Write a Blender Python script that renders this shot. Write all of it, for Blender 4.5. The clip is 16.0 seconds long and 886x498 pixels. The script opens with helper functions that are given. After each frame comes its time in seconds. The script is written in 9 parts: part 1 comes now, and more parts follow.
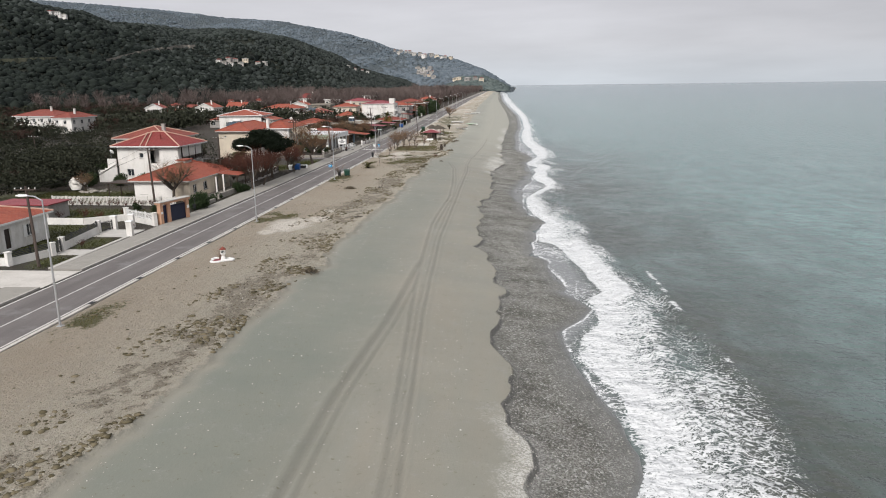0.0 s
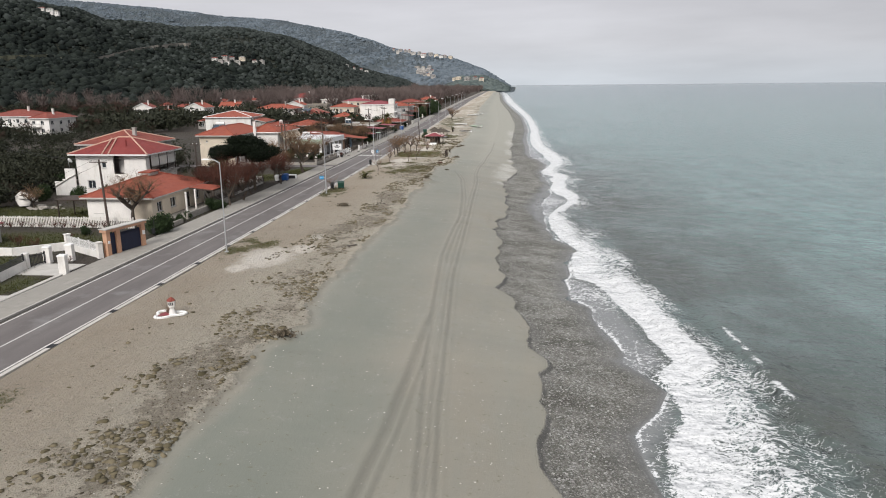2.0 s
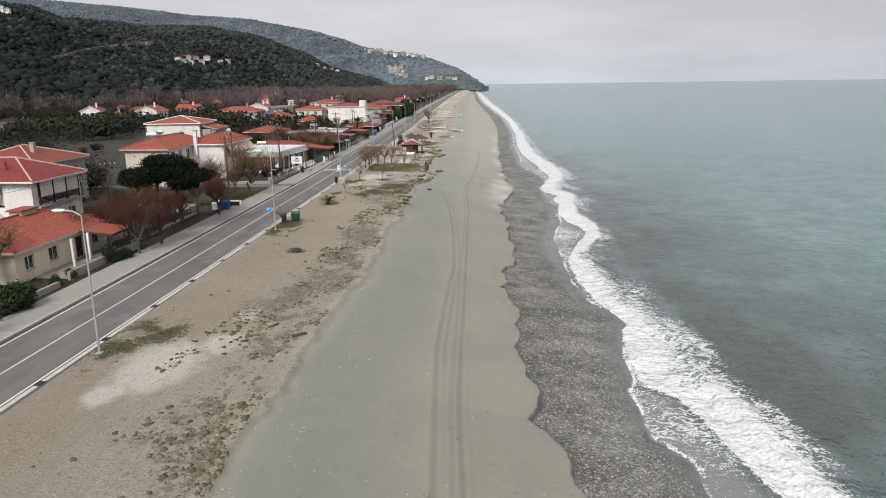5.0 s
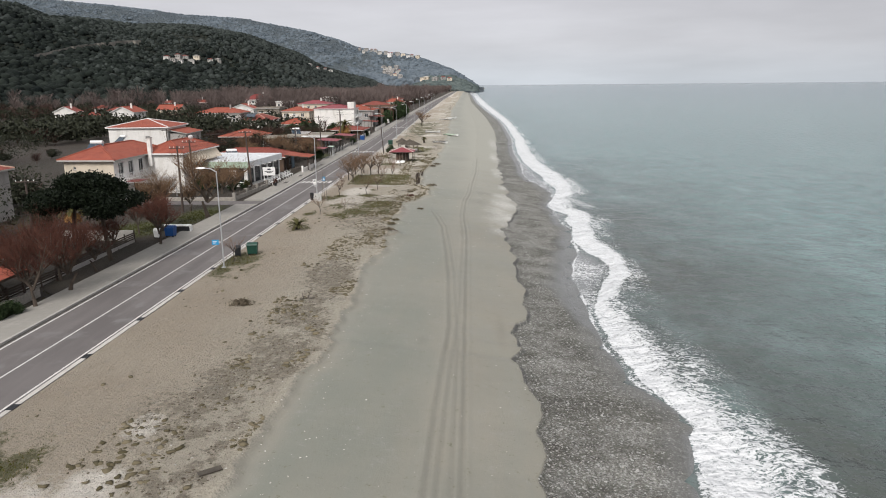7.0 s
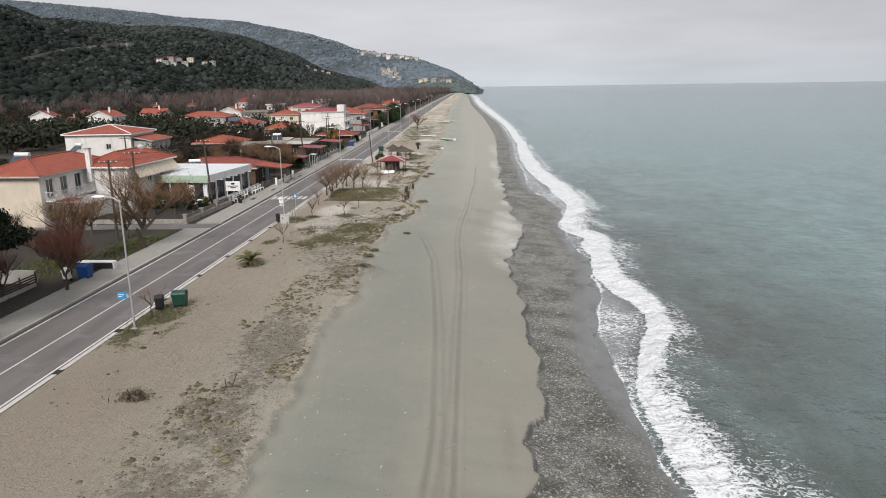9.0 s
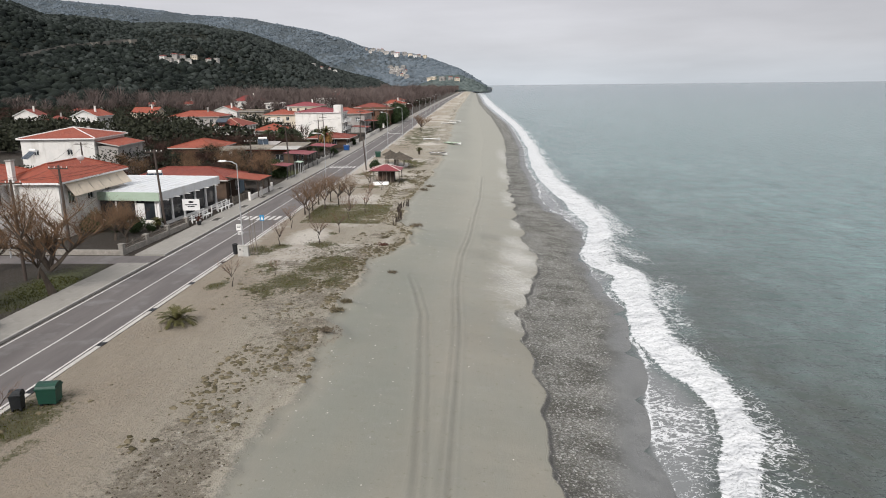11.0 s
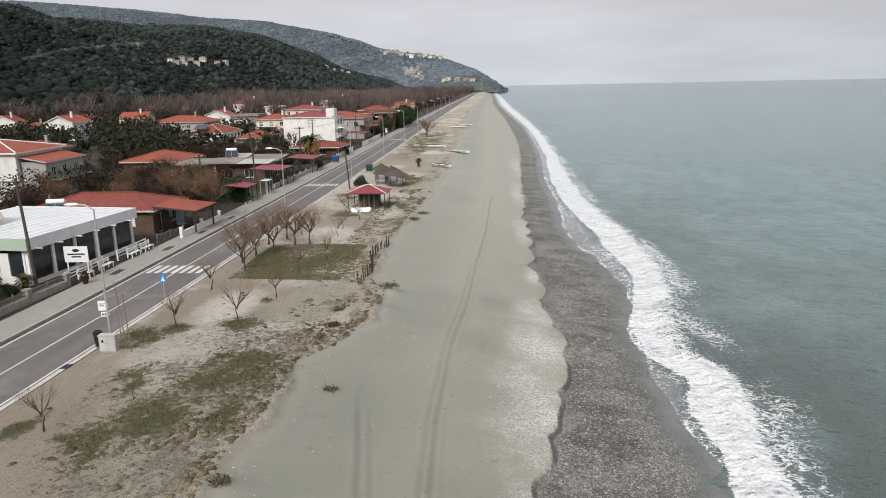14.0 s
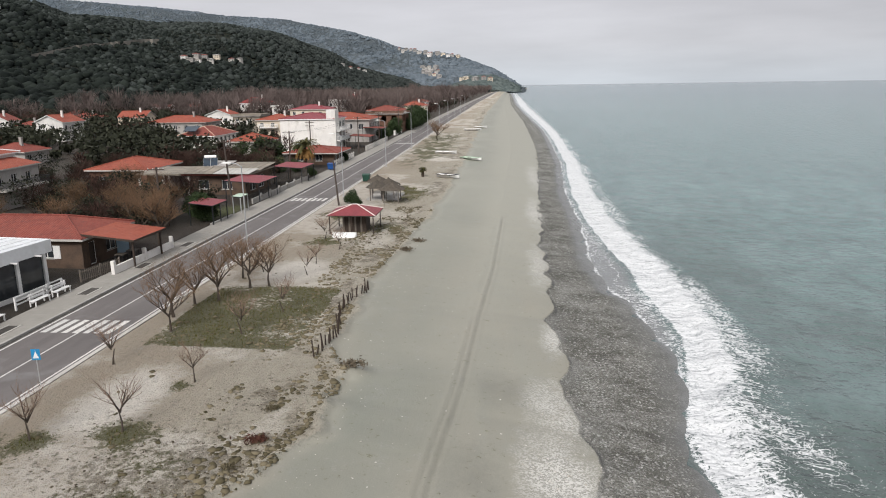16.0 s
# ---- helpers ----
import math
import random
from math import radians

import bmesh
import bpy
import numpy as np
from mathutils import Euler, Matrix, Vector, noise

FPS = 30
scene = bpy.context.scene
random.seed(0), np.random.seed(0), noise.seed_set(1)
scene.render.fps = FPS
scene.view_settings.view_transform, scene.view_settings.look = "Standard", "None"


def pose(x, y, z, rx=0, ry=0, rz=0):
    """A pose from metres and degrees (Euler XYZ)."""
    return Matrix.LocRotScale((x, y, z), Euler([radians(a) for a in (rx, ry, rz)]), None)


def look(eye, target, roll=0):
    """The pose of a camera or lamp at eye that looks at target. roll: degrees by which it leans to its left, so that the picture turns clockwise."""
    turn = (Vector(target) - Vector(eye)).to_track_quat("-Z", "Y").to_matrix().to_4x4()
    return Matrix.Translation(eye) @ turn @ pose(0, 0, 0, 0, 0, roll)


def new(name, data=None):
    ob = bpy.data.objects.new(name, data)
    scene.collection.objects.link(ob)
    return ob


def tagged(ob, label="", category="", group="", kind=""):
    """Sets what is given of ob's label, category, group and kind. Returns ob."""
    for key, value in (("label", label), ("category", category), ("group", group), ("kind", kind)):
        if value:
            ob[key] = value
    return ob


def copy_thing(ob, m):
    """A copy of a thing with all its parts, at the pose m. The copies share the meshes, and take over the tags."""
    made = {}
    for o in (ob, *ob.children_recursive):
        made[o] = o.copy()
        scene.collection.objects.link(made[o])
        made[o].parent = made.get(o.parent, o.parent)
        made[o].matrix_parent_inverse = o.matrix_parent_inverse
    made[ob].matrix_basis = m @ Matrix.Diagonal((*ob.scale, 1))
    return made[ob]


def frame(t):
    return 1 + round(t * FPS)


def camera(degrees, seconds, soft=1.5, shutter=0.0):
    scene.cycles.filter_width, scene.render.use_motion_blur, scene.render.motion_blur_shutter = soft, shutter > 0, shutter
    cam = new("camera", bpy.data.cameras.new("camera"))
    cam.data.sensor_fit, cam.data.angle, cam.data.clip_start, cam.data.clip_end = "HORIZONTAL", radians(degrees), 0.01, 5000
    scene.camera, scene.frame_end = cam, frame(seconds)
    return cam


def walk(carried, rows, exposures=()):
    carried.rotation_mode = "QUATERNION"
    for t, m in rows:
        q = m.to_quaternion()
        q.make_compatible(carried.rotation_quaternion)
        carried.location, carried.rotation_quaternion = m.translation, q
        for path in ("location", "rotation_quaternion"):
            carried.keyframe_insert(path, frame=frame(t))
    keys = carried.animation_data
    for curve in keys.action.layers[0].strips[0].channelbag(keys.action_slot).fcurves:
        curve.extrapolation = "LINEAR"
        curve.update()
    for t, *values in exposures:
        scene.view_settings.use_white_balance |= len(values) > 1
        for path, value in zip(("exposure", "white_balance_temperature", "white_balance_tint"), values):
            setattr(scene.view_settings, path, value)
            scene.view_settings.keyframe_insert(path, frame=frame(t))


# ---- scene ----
cam = camera(64.9, 16.0, 1.0)
PATH = [
    (0, (4.35, -1.434, 15.83), (4.185, 0.505, 15.368), -0.7),
    (0.5, (3.72, 2.631, 15.801), (3.558, 4.571, 15.342), -0.4),
    (1, (3.122, 6.586, 15.825), (2.96, 8.526, 15.366), -0.3),
    (1.5, (2.465, 10.601, 15.861), (2.301, 12.539, 15.398), -0.5),
    (2, (1.666, 14.379, 15.863), (1.505, 16.318, 15.4), -0.5),
    (2.5, (0.846, 18.453, 15.87), (0.685, 20.392, 15.408), -0.5),
    (3, (-0.047, 22.582, 15.799), (-0.208, 24.522, 15.339), -0.4),
    (3.5, (-0.633, 26.602, 15.791), (-0.783, 28.543, 15.329), -0.6),
    (4, (-1.092, 30.493, 15.897), (-1.211, 32.435, 15.434), -0.7),
    (6.3, (-2.042, 50.04, 16.25), (-2.118, 51.983, 15.781), -0.6),
    (6.5, (-2.108, 51.621, 16.159), (-2.182, 53.565, 15.692), -0.5),
    (7, (-2.097, 55.611, 16.119), (-2.169, 57.555, 15.655), -0.5),
    (7.5, (-2.009, 59.658, 16.13), (-2.081, 61.602, 15.667), -0.5),
    (8, (-1.916, 63.775, 16.043), (-1.987, 65.719, 15.581), -0.5),
    (8.5, (-1.781, 68.033, 15.854), (-1.853, 69.978, 15.393), -0.8),
    (9, (-1.647, 72.145, 15.749), (-1.72, 74.09, 15.29), -0.8),
    (9.2, (-1.585, 73.774, 15.737), (-1.659, 75.719, 15.275), -1.0),
    (11.5, (-0.846, 92.865, 15.947), (-0.946, 94.808, 15.483), -0.6),
    (12, (-0.56, 97.016, 15.937), (-0.669, 98.958, 15.471), -0.9),
    (12.5, (-0.464, 101.325, 15.848), (-0.58, 103.267, 15.384), -0.8),
    (13, (-0.128, 105.461, 15.811), (-0.253, 107.402, 15.346), -0.9),
    (13.5, (0.114, 109.652, 15.695), (-0.021, 111.594, 15.233), -1.0),
    (14, (0.259, 113.728, 15.593), (0.116, 115.669, 15.133), -1.1),
    (14.5, (0.442, 117.725, 15.698), (0.289, 119.665, 15.236), -0.9),
    (15, (0.832, 121.818, 15.638), (0.659, 123.757, 15.178), -1.1),
    (15.5, (0.851, 125.706, 15.654), (0.669, 127.643, 15.193), -1.1),
    (16, (0.938, 129.537, 15.743), (0.748, 131.473, 15.281), -0.8),
]
walk(cam, [(t, look(eye, target, roll)) for t, eye, target, roll in PATH])

# ---- world, sun ----
SUN_AZ, SUN_EL = 192.0, 42.0
world = bpy.data.worlds.new("overcast_sky")
scene.world = world
world.use_nodes = True
wn, wl = world.node_tree.nodes, world.node_tree.links
wn.clear()


def wnode(kind, **kw):
    n = wn.new(kind)
    for k, v in kw.items():
        n.inputs[k].default_value = v
    return n


sky = wn.new("ShaderNodeTexSky")
sky.sky_type, sky.sun_disc = "NISHITA", False
sky.sun_elevation, sky.sun_rotation = radians(SUN_EL), radians(SUN_AZ)
sky.air_density, sky.dust_density = 1.0, 3.0
gen = wn.new("ShaderNodeTexCoord")
sep = wn.new("ShaderNodeSeparateXYZ")
wl.new(gen.outputs["Generated"], sep.inputs[0])
ramp = wn.new("ShaderNodeValToRGB")
ramp.color_ramp.elements[0].position, ramp.color_ramp.elements[0].color = 0.0, (0.69, 0.735, 0.79, 1)
ramp.color_ramp.elements[1].position, ramp.color_ramp.elements[1].color = 1.0, (0.92, 0.94, 0.98, 1)
for pos, col in ((0.05, (0.715, 0.725, 0.770, 1)), (0.12, (0.695, 0.69, 0.735, 1)), (0.3, (0.725, 0.73, 0.775, 1))):
    el = ramp.color_ramp.elements.new(pos)
    el.color = col
wl.new(sep.outputs["Z"], ramp.inputs[0])
cmap = wn.new("ShaderNodeMapping")
cmap.inputs["Scale"].default_value = (1.2, 1.2, 7.0)
wl.new(gen.outputs["Generated"], cmap.inputs[0])
cloud = wnode("ShaderNodeTexNoise", Scale=2.4, Detail=5.0, Roughness=0.55)
wl.new(cmap.outputs[0], cloud.inputs["Vector"])
cfac = wn.new("ShaderNodeMapRange")
cfac.inputs["From Min"].default_value, cfac.inputs["From Max"].default_value = 0.3, 0.7
cfac.inputs["To Min"].default_value, cfac.inputs["To Max"].default_value = 0.90, 1.10
wl.new(cloud.outputs["Fac"], cfac.inputs["Value"])
cmul = wn.new("ShaderNodeMix")
cmul.data_type, cmul.blend_type = "RGBA", "MULTIPLY"
cmul.inputs["Factor"].default_value = 1.0
wl.new(ramp.outputs[0], cmul.inputs["A"])
side = wn.new("ShaderNodeMapRange")
side.interpolation_type = "SMOOTHSTEP"
side.inputs["From Min"].default_value, side.inputs["From Max"].default_value = 0.0, 0.65
side.inputs["To Min"].default_value, side.inputs["To Max"].default_value = 1.03, 0.86
wl.new(sep.outputs["X"], side.inputs["Value"])
sweep = wn.new("ShaderNodeMath")
sweep.operation = "MULTIPLY"
wl.new(cfac.outputs[0], sweep.inputs[0])
wl.new(side.outputs[0], sweep.inputs[1])
wl.new(sweep.outputs[0], cmul.inputs["B"])
clouds = wnode("ShaderNodeBackground", Strength=0.95)
wl.new(cmul.outputs["Result"], clouds.inputs["Color"])
clear = wnode("ShaderNodeBackground", Strength=0.05)
wl.new(sky.outputs[0], clear.inputs["Color"])
both = wn.new("ShaderNodeMixShader")
both.inputs[0].default_value = 0.92
wl.new(clear.outputs[0], both.inputs[1])
wl.new(clouds.outputs[0], both.inputs[2])
wout = wn.new("ShaderNodeOutputWorld")
wl.new(both.outputs[0], wout.inputs["Surface"])

sun = new("sun", bpy.data.lights.new("sun", "SUN"))
sun.data.energy, sun.data.angle, sun.data.color = 3.4, radians(22), (1.0, 0.965, 0.925)
a, e = radians(SUN_AZ), radians(SUN_EL)
sun.matrix_world = look((60 * math.sin(a), 60 * math.cos(a), 80), (0, 0, 80 - 60 * math.tan(e)))

# ---- materials ----
MATS = {}


class Nodes:
    """A node material under construction."""

    def __init__(self, name):
        self.m = bpy.data.materials.new(name)
        self.m.use_nodes = True
        self.t = self.m.node_tree
        self.t.nodes.clear()
        self.out = self.t.nodes.new("ShaderNodeOutputMaterial")
        self.bsdf = self.t.nodes.new("ShaderNodeBsdfPrincipled")
        self.link(self.bsdf.outputs[0], self.out.inputs["Surface"])
        MATS[name] = self.m

    def link(self, a, b):
        self.t.links.new(a, b)

    def put(self, socket, value):
        if isinstance(value, bpy.types.NodeSocket):
            self.link(value, socket)
        else:
            socket.default_value = value

    def node(self, kind, **kw):
        n = self.t.nodes.new(kind)
        for k, v in kw.items():
            self.put(n.inputs[k], v)
        return n

    def pos(self, scale=(1, 1, 1)):
        g = self.node("ShaderNodeNewGeometry")
        return self.node("ShaderNodeMapping", Vector=g.outputs["Position"], Scale=scale).outputs[0]

    def local(self, scale=(1, 1, 1)):
        g = self.node("ShaderNodeTexCoord")
        return self.node("ShaderNodeMapping", Vector=g.outputs["Object"], Scale=scale).outputs[0]

    def uv(self, scale=(1, 1, 1)):
        g = self.node("ShaderNodeTexCoord")
        return self.node("ShaderNodeMapping", Vector=g.outputs["UV"], Scale=scale).outputs[0]

    def noise(self, vec, scale, detail=3.0, rough=0.55, low=0.35, high=0.65):
        n = self.node("ShaderNodeTexNoise", Vector=vec, Scale=scale, Detail=detail, Roughness=rough)
        return self.span(n.outputs["Fac"], low, high)

    def span(self, v, low, high, to0=0.0, to1=1.0):
        r = self.node("ShaderNodeMapRange", Value=v)
        r.inputs["From Min"].default_value, r.inputs["From Max"].default_value = low, high
        r.inputs["To Min"].default_value, r.inputs["To Max"].default_value = to0, to1
        return r.outputs[0]

    def attr(self, name):
        n = self.node("ShaderNodeAttribute")
        n.attribute_name = name
        return n.outputs["Fac"]

    def calc(self, op, a, b=0.0):
        n = self.t.nodes.new("ShaderNodeMath")
        n.operation = op
        self.put(n.inputs[0], a)
        self.put(n.inputs[1], b)
        return n.outputs[0]

    def mix(self, fac, a, b, mode="MIX"):
        n = self.t.nodes.new("ShaderNodeMix")
        n.data_type, n.blend_type = "RGBA", mode
        for key, v in (("Factor", fac), ("A", a), ("B", b)):
            self.put(n.inputs[key], (*v, 1) if isinstance(v, tuple) and len(v) == 3 else v)
        return n.outputs["Result"]

    def bump(self, height, strength=0.3, distance=0.05, normal=None):
        n = self.node("ShaderNodeBump", Height=height, Strength=strength, Distance=distance)
        if normal is not None:
            self.link(normal, n.inputs["Normal"])
        self.link(n.outputs[0], self.bsdf.inputs["Normal"])
        return n.outputs[0]

    def finish(self, color, rough=0.8, metal=0.0, spec=0.5):
        self.put(self.bsdf.inputs["Base Color"], (*color, 1) if isinstance(color, tuple) and len(color) == 3 else color)
        self.put(self.bsdf.inputs["Roughness"], rough)
        self.bsdf.inputs["Metallic"].default_value = metal
        self.bsdf.inputs["Specular IOR Level"].default_value = spec
        return self.m


def surface(name, c1, c2, scale=1.0, rough=0.8, bump=0.15, metal=0.0, grain=9.0, stretch=(1, 1, 1), vary=0.15, dirt=None, spec=0.4):
    """A plain procedural surface: two colours at a broad scale, grain and relief at a fine one."""
    k = Nodes(name)
    p = k.pos(stretch)
    broad = k.noise(p, scale, 4.0)
    fine = k.noise(p, scale * grain, 3.0, 0.6)
    col = k.mix(broad, c1, c2)
    col = k.mix(k.calc("MULTIPLY", fine, vary), col, tuple(v * 0.45 for v in c1))
    if dirt:
        d = k.noise(k.pos((1, 1, 0.35)), 0.8, 5.0, 0.65, 0.52, 0.72)
        col = k.mix(k.calc("MULTIPLY", d, 0.55), col, dirt)
    rnd = k.node("ShaderNodeObjectInfo").outputs["Random"]
    col = k.mix(1.0, col, k.node("ShaderNodeCombineColor", Red=k.span(rnd, 0, 1, 0.9, 1.06), Green=k.span(rnd, 0, 1, 0.9, 1.04), Blue=k.span(rnd, 0, 1, 0.9, 1.03)).outputs[0], "MULTIPLY")
    k.bump(fine, bump, 0.02)
    return k.finish(col, k.span(fine, 0, 1, rough - 0.08, min(1, rough + 0.08)), metal, spec)


def tiles(name, c1, c2, c3):
    """Roman roof tiles in courses; u runs along the eave, v up the slope, in metres."""
    k = Nodes(name)
    uv = k.uv()
    s = k.node("ShaderNodeSeparateXYZ", Vector=uv)
    roll = k.calc("ABSOLUTE", k.calc("SINE", k.calc("MULTIPLY", s.outputs["X"], math.pi / 0.26)))
    course = k.calc("FRACT", k.calc("MULTIPLY", s.outputs["Y"], 1 / 0.36))
    cell = k.node("ShaderNodeTexWhiteNoise")
    cell.noise_dimensions = "2D"
    k.put(cell.inputs["Vector"], k.node("ShaderNodeVectorMath", Vector=k.uv((1 / 0.26, 1 / 0.36, 1))).outputs[0])
    cell.inputs["Vector"].links[0].from_node.operation = "FLOOR"
    broad = k.noise(k.pos(), 0.45, 5.0, 0.6)
    col = k.mix(broad, c1, c2)
    col = k.mix(k.calc("MULTIPLY", cell.outputs["Value"], 0.5), col, c3)
    col = k.mix(k.noise(k.pos(), 2.2, 5.0, 0.7, 0.55, 0.75), col, tuple(v * 0.4 + 0.02 for v in c1))
    h = k.calc("ADD", k.calc("MULTIPLY", roll, 0.7), k.calc("MULTIPLY", course, -0.5))
    k.bump(h, 0.9, 0.06)
    return k.finish(col, 0.75, 0, 0.3)


def leaves(name, c1, c2, rough=0.6):
    k = Nodes(name)
    isl = k.node("ShaderNodeNewGeometry").outputs["Random Per Island"]
    rnd = k.node("ShaderNodeObjectInfo").outputs["Random"]
    col = k.mix(isl, c1, c2)
    col = k.mix(k.calc("MULTIPLY", rnd, 0.4), col, tuple(v * 0.6 for v in c1))
    big = k.noise(k.pos(), 0.02, 3.0)
    col = k.mix(k.calc("MULTIPLY", big, 0.35), col, tuple(v * 1.5 for v in c2))
    return k.finish(col, rough, 0, 0.1)


def glass(name, c, rough=0.08):
    k = Nodes(name)
    n = k.noise(k.pos(), 0.7, 2.0)
    k.bump(n, 0.05, 0.02)
    return k.finish(k.mix(n, c, tuple(v * 1.8 for v in c)), rough, 0, 0.6)


surface("white_plaster", (0.78, 0.76, 0.73), (0.70, 0.685, 0.66), 0.7, 0.85, 0.1, dirt=(0.42, 0.39, 0.34))
surface("cream_plaster", (0.70, 0.61, 0.49), (0.64, 0.56, 0.45), 0.7, 0.85, 0.1, dirt=(0.42, 0.36, 0.28))
surface("grey_plaster", (0.40, 0.38, 0.36), (0.33, 0.315, 0.30), 0.7, 0.9, 0.15, dirt=(0.2, 0.18, 0.16))
surface("salmon_plaster", (0.60, 0.34, 0.22), (0.54, 0.31, 0.2), 0.8, 0.85, 0.1, dirt=(0.35, 0.24, 0.17))
surface("pale_green_paint", (0.42, 0.52, 0.42), (0.38, 0.48, 0.38), 0.6, 0.6, 0.05)
surface("blue_plaster", (0.20, 0.28, 0.34), (0.17, 0.24, 0.3), 0.8, 0.85, 0.1)
tiles("red_tiles", (0.205, 0.033, 0.030), (0.165, 0.026, 0.025), (0.26, 0.055, 0.046))
tiles("orange_tiles", (0.285, 0.066, 0.038), (0.215, 0.048, 0.031), (0.35, 0.110, 0.068))
tiles("worn_tiles", (0.215, 0.050, 0.036), (0.16, 0.04, 0.031), (0.27, 0.08, 0.055))
surface("crimson_sheet", (0.24, 0.040, 0.048), (0.19, 0.032, 0.040), 0.8, 0.55, 0.1)
surface("white_sheet", (0.74, 0.755, 0.77), (0.68, 0.70, 0.72), 0.35, 0.45, 0.05, dirt=(0.5, 0.5, 0.48))
surface("ridge_cap", (0.55, 0.38, 0.30), (0.48, 0.3, 0.23), 2.0, 0.8, 0.2)
surface("concrete", (0.40, 0.385, 0.36), (0.33, 0.32, 0.30), 0.5, 0.9, 0.2, dirt=(0.22, 0.2, 0.18))
surface("pale_concrete", (0.52, 0.50, 0.47), (0.45, 0.43, 0.40), 0.6, 0.9, 0.2, dirt=(0.3, 0.28, 0.25))
surface("dark_wood", (0.055, 0.038, 0.028), (0.035, 0.025, 0.02), 3.0, 0.75, 0.3, stretch=(1, 1, 0.2))
surface("grey_wood", (0.20, 0.175, 0.15), (0.14, 0.12, 0.10), 3.0, 0.85, 0.3, stretch=(1, 1, 0.2))
surface("pole_wood", (0.085, 0.065, 0.055), (0.06, 0.046, 0.04), 2.0, 0.85, 0.3, stretch=(1, 1, 0.15))
surface("white_paint", (0.80, 0.80, 0.79), (0.74, 0.74, 0.73), 1.5, 0.5, 0.05)
surface("galvanised", (0.52, 0.53, 0.54), (0.45, 0.46, 0.47), 1.5, 0.45, 0.05, metal=0.5)
surface("dark_metal", (0.03, 0.032, 0.035), (0.02, 0.022, 0.024), 2.0, 0.5, 0.1, metal=0.3)
surface("navy_metal", (0.010, 0.016, 0.045), (0.008, 0.013, 0.038), 2.0, 0.45, 0.05)
surface("blue_plastic", (0.012, 0.07, 0.24), (0.01, 0.055, 0.2), 2.0, 0.45, 0.05)
surface("sign_blue", (0.02, 0.26, 0.52), (0.02, 0.23, 0.47), 2.0, 0.45, 0.02)
surface("green_plastic", (0.012, 0.06, 0.04), (0.01, 0.045, 0.032), 2.0, 0.5, 0.05)
surface("canvas_white", (0.72, 0.70, 0.66), (0.66, 0.64, 0.6), 1.5, 0.8, 0.1)
surface("ochre_canvas", (0.30, 0.20, 0.12), (0.26, 0.17, 0.1), 1.5, 0.8, 0.1)
surface("thatch", (0.100, 0.084, 0.066), (0.060, 0.050, 0.041), 3.0, 0.95, 0.5, stretch=(1, 1, 0.3))
surface("bark", (0.085, 0.065, 0.05), (0.05, 0.04, 0.032), 4.0, 0.9, 0.5, stretch=(1, 1, 0.3))
surface("stone_wall", (0.36, 0.335, 0.30), (0.25, 0.235, 0.21), 2.5, 0.9, 0.6, grain=3.0, vary=0.4)
surface("rubber_black", (0.02, 0.02, 0.021), (0.015, 0.015, 0.016), 3.0, 0.7, 0.1)
surface("car_red", (0.32, 0.015, 0.015), (0.28, 0.012, 0.012), 2.0, 0.3, 0.01)
glass("window_glass", (0.02, 0.023, 0.026))
glass("solar_glass", (0.012, 0.022, 0.035), 0.12)
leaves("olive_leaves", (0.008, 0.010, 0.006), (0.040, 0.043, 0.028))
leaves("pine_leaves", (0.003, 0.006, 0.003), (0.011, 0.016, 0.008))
leaves("bush_leaves", (0.018, 0.032, 0.014), (0.040, 0.058, 0.024))
leaves("palm_leaves", (0.030, 0.032, 0.012), (0.110, 0.100, 0.040))
leaves("dry_palm", (0.20, 0.105, 0.035), (0.34, 0.19, 0.070), 0.8)
leaves("grass_blades", (0.032, 0.040, 0.004), (0.098, 0.092, 0.014), 0.8)
leaves("tufts", (0.046, 0.040, 0.020), (0.190, 0.160, 0.108), 0.95)
leaves("dry_weeds", (0.075, 0.056, 0.028), (0.19, 0.145, 0.080), 0.9)
leaves("red_twigs", (0.040, 0.018, 0.014), (0.115, 0.050, 0.036), 0.9)
leaves("brown_twigs", (0.075, 0.047, 0.029), (0.205, 0.130, 0.080), 0.9)
leaves("grey_twigs", (0.110, 0.072, 0.052), (0.270, 0.185, 0.140), 0.9)
leaves("wood_twigs", (0.020, 0.011, 0.009), (0.082, 0.050, 0.041), 0.9)
leaves("plane_twigs", (0.055, 0.043, 0.040), (0.168, 0.132, 0.121), 0.9)
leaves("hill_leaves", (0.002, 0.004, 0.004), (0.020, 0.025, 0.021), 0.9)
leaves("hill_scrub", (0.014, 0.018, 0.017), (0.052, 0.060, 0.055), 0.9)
leaves("lawn_blades", (0.020, 0.024, 0.007), (0.070, 0.070, 0.022), 0.9)
surface("hill_stone", (0.30, 0.275, 0.24), (0.14, 0.13, 0.11), 0.08, 0.9, 0.3)
surface("hill_grass", (0.12, 0.12, 0.085), (0.085, 0.092, 0.06), 0.06, 0.95, 0.3)
surface("grey_cabinet", (0.50, 0.50, 0.48), (0.43, 0.43, 0.41), 1.5, 0.55, 0.05, dirt=(0.3, 0.28, 0.25))
surface("tan_roof", (0.30, 0.265, 0.215), (0.20, 0.178, 0.15), 0.5, 0.9, 0.3, dirt=(0.13, 0.11, 0.09))
surface("dark_brown_wall", (0.115, 0.075, 0.052), (0.07, 0.048, 0.036), 1.0, 0.9, 0.2)
surface("brick_brown", (0.16, 0.085, 0.055), (0.12, 0.065, 0.045), 1.0, 0.9, 0.2)
# distance haze is mixed into these two leaf colours, most in the first
leaves("hazed_leaves", (0.080, 0.102, 0.122), (0.135, 0.158, 0.180), 0.9)
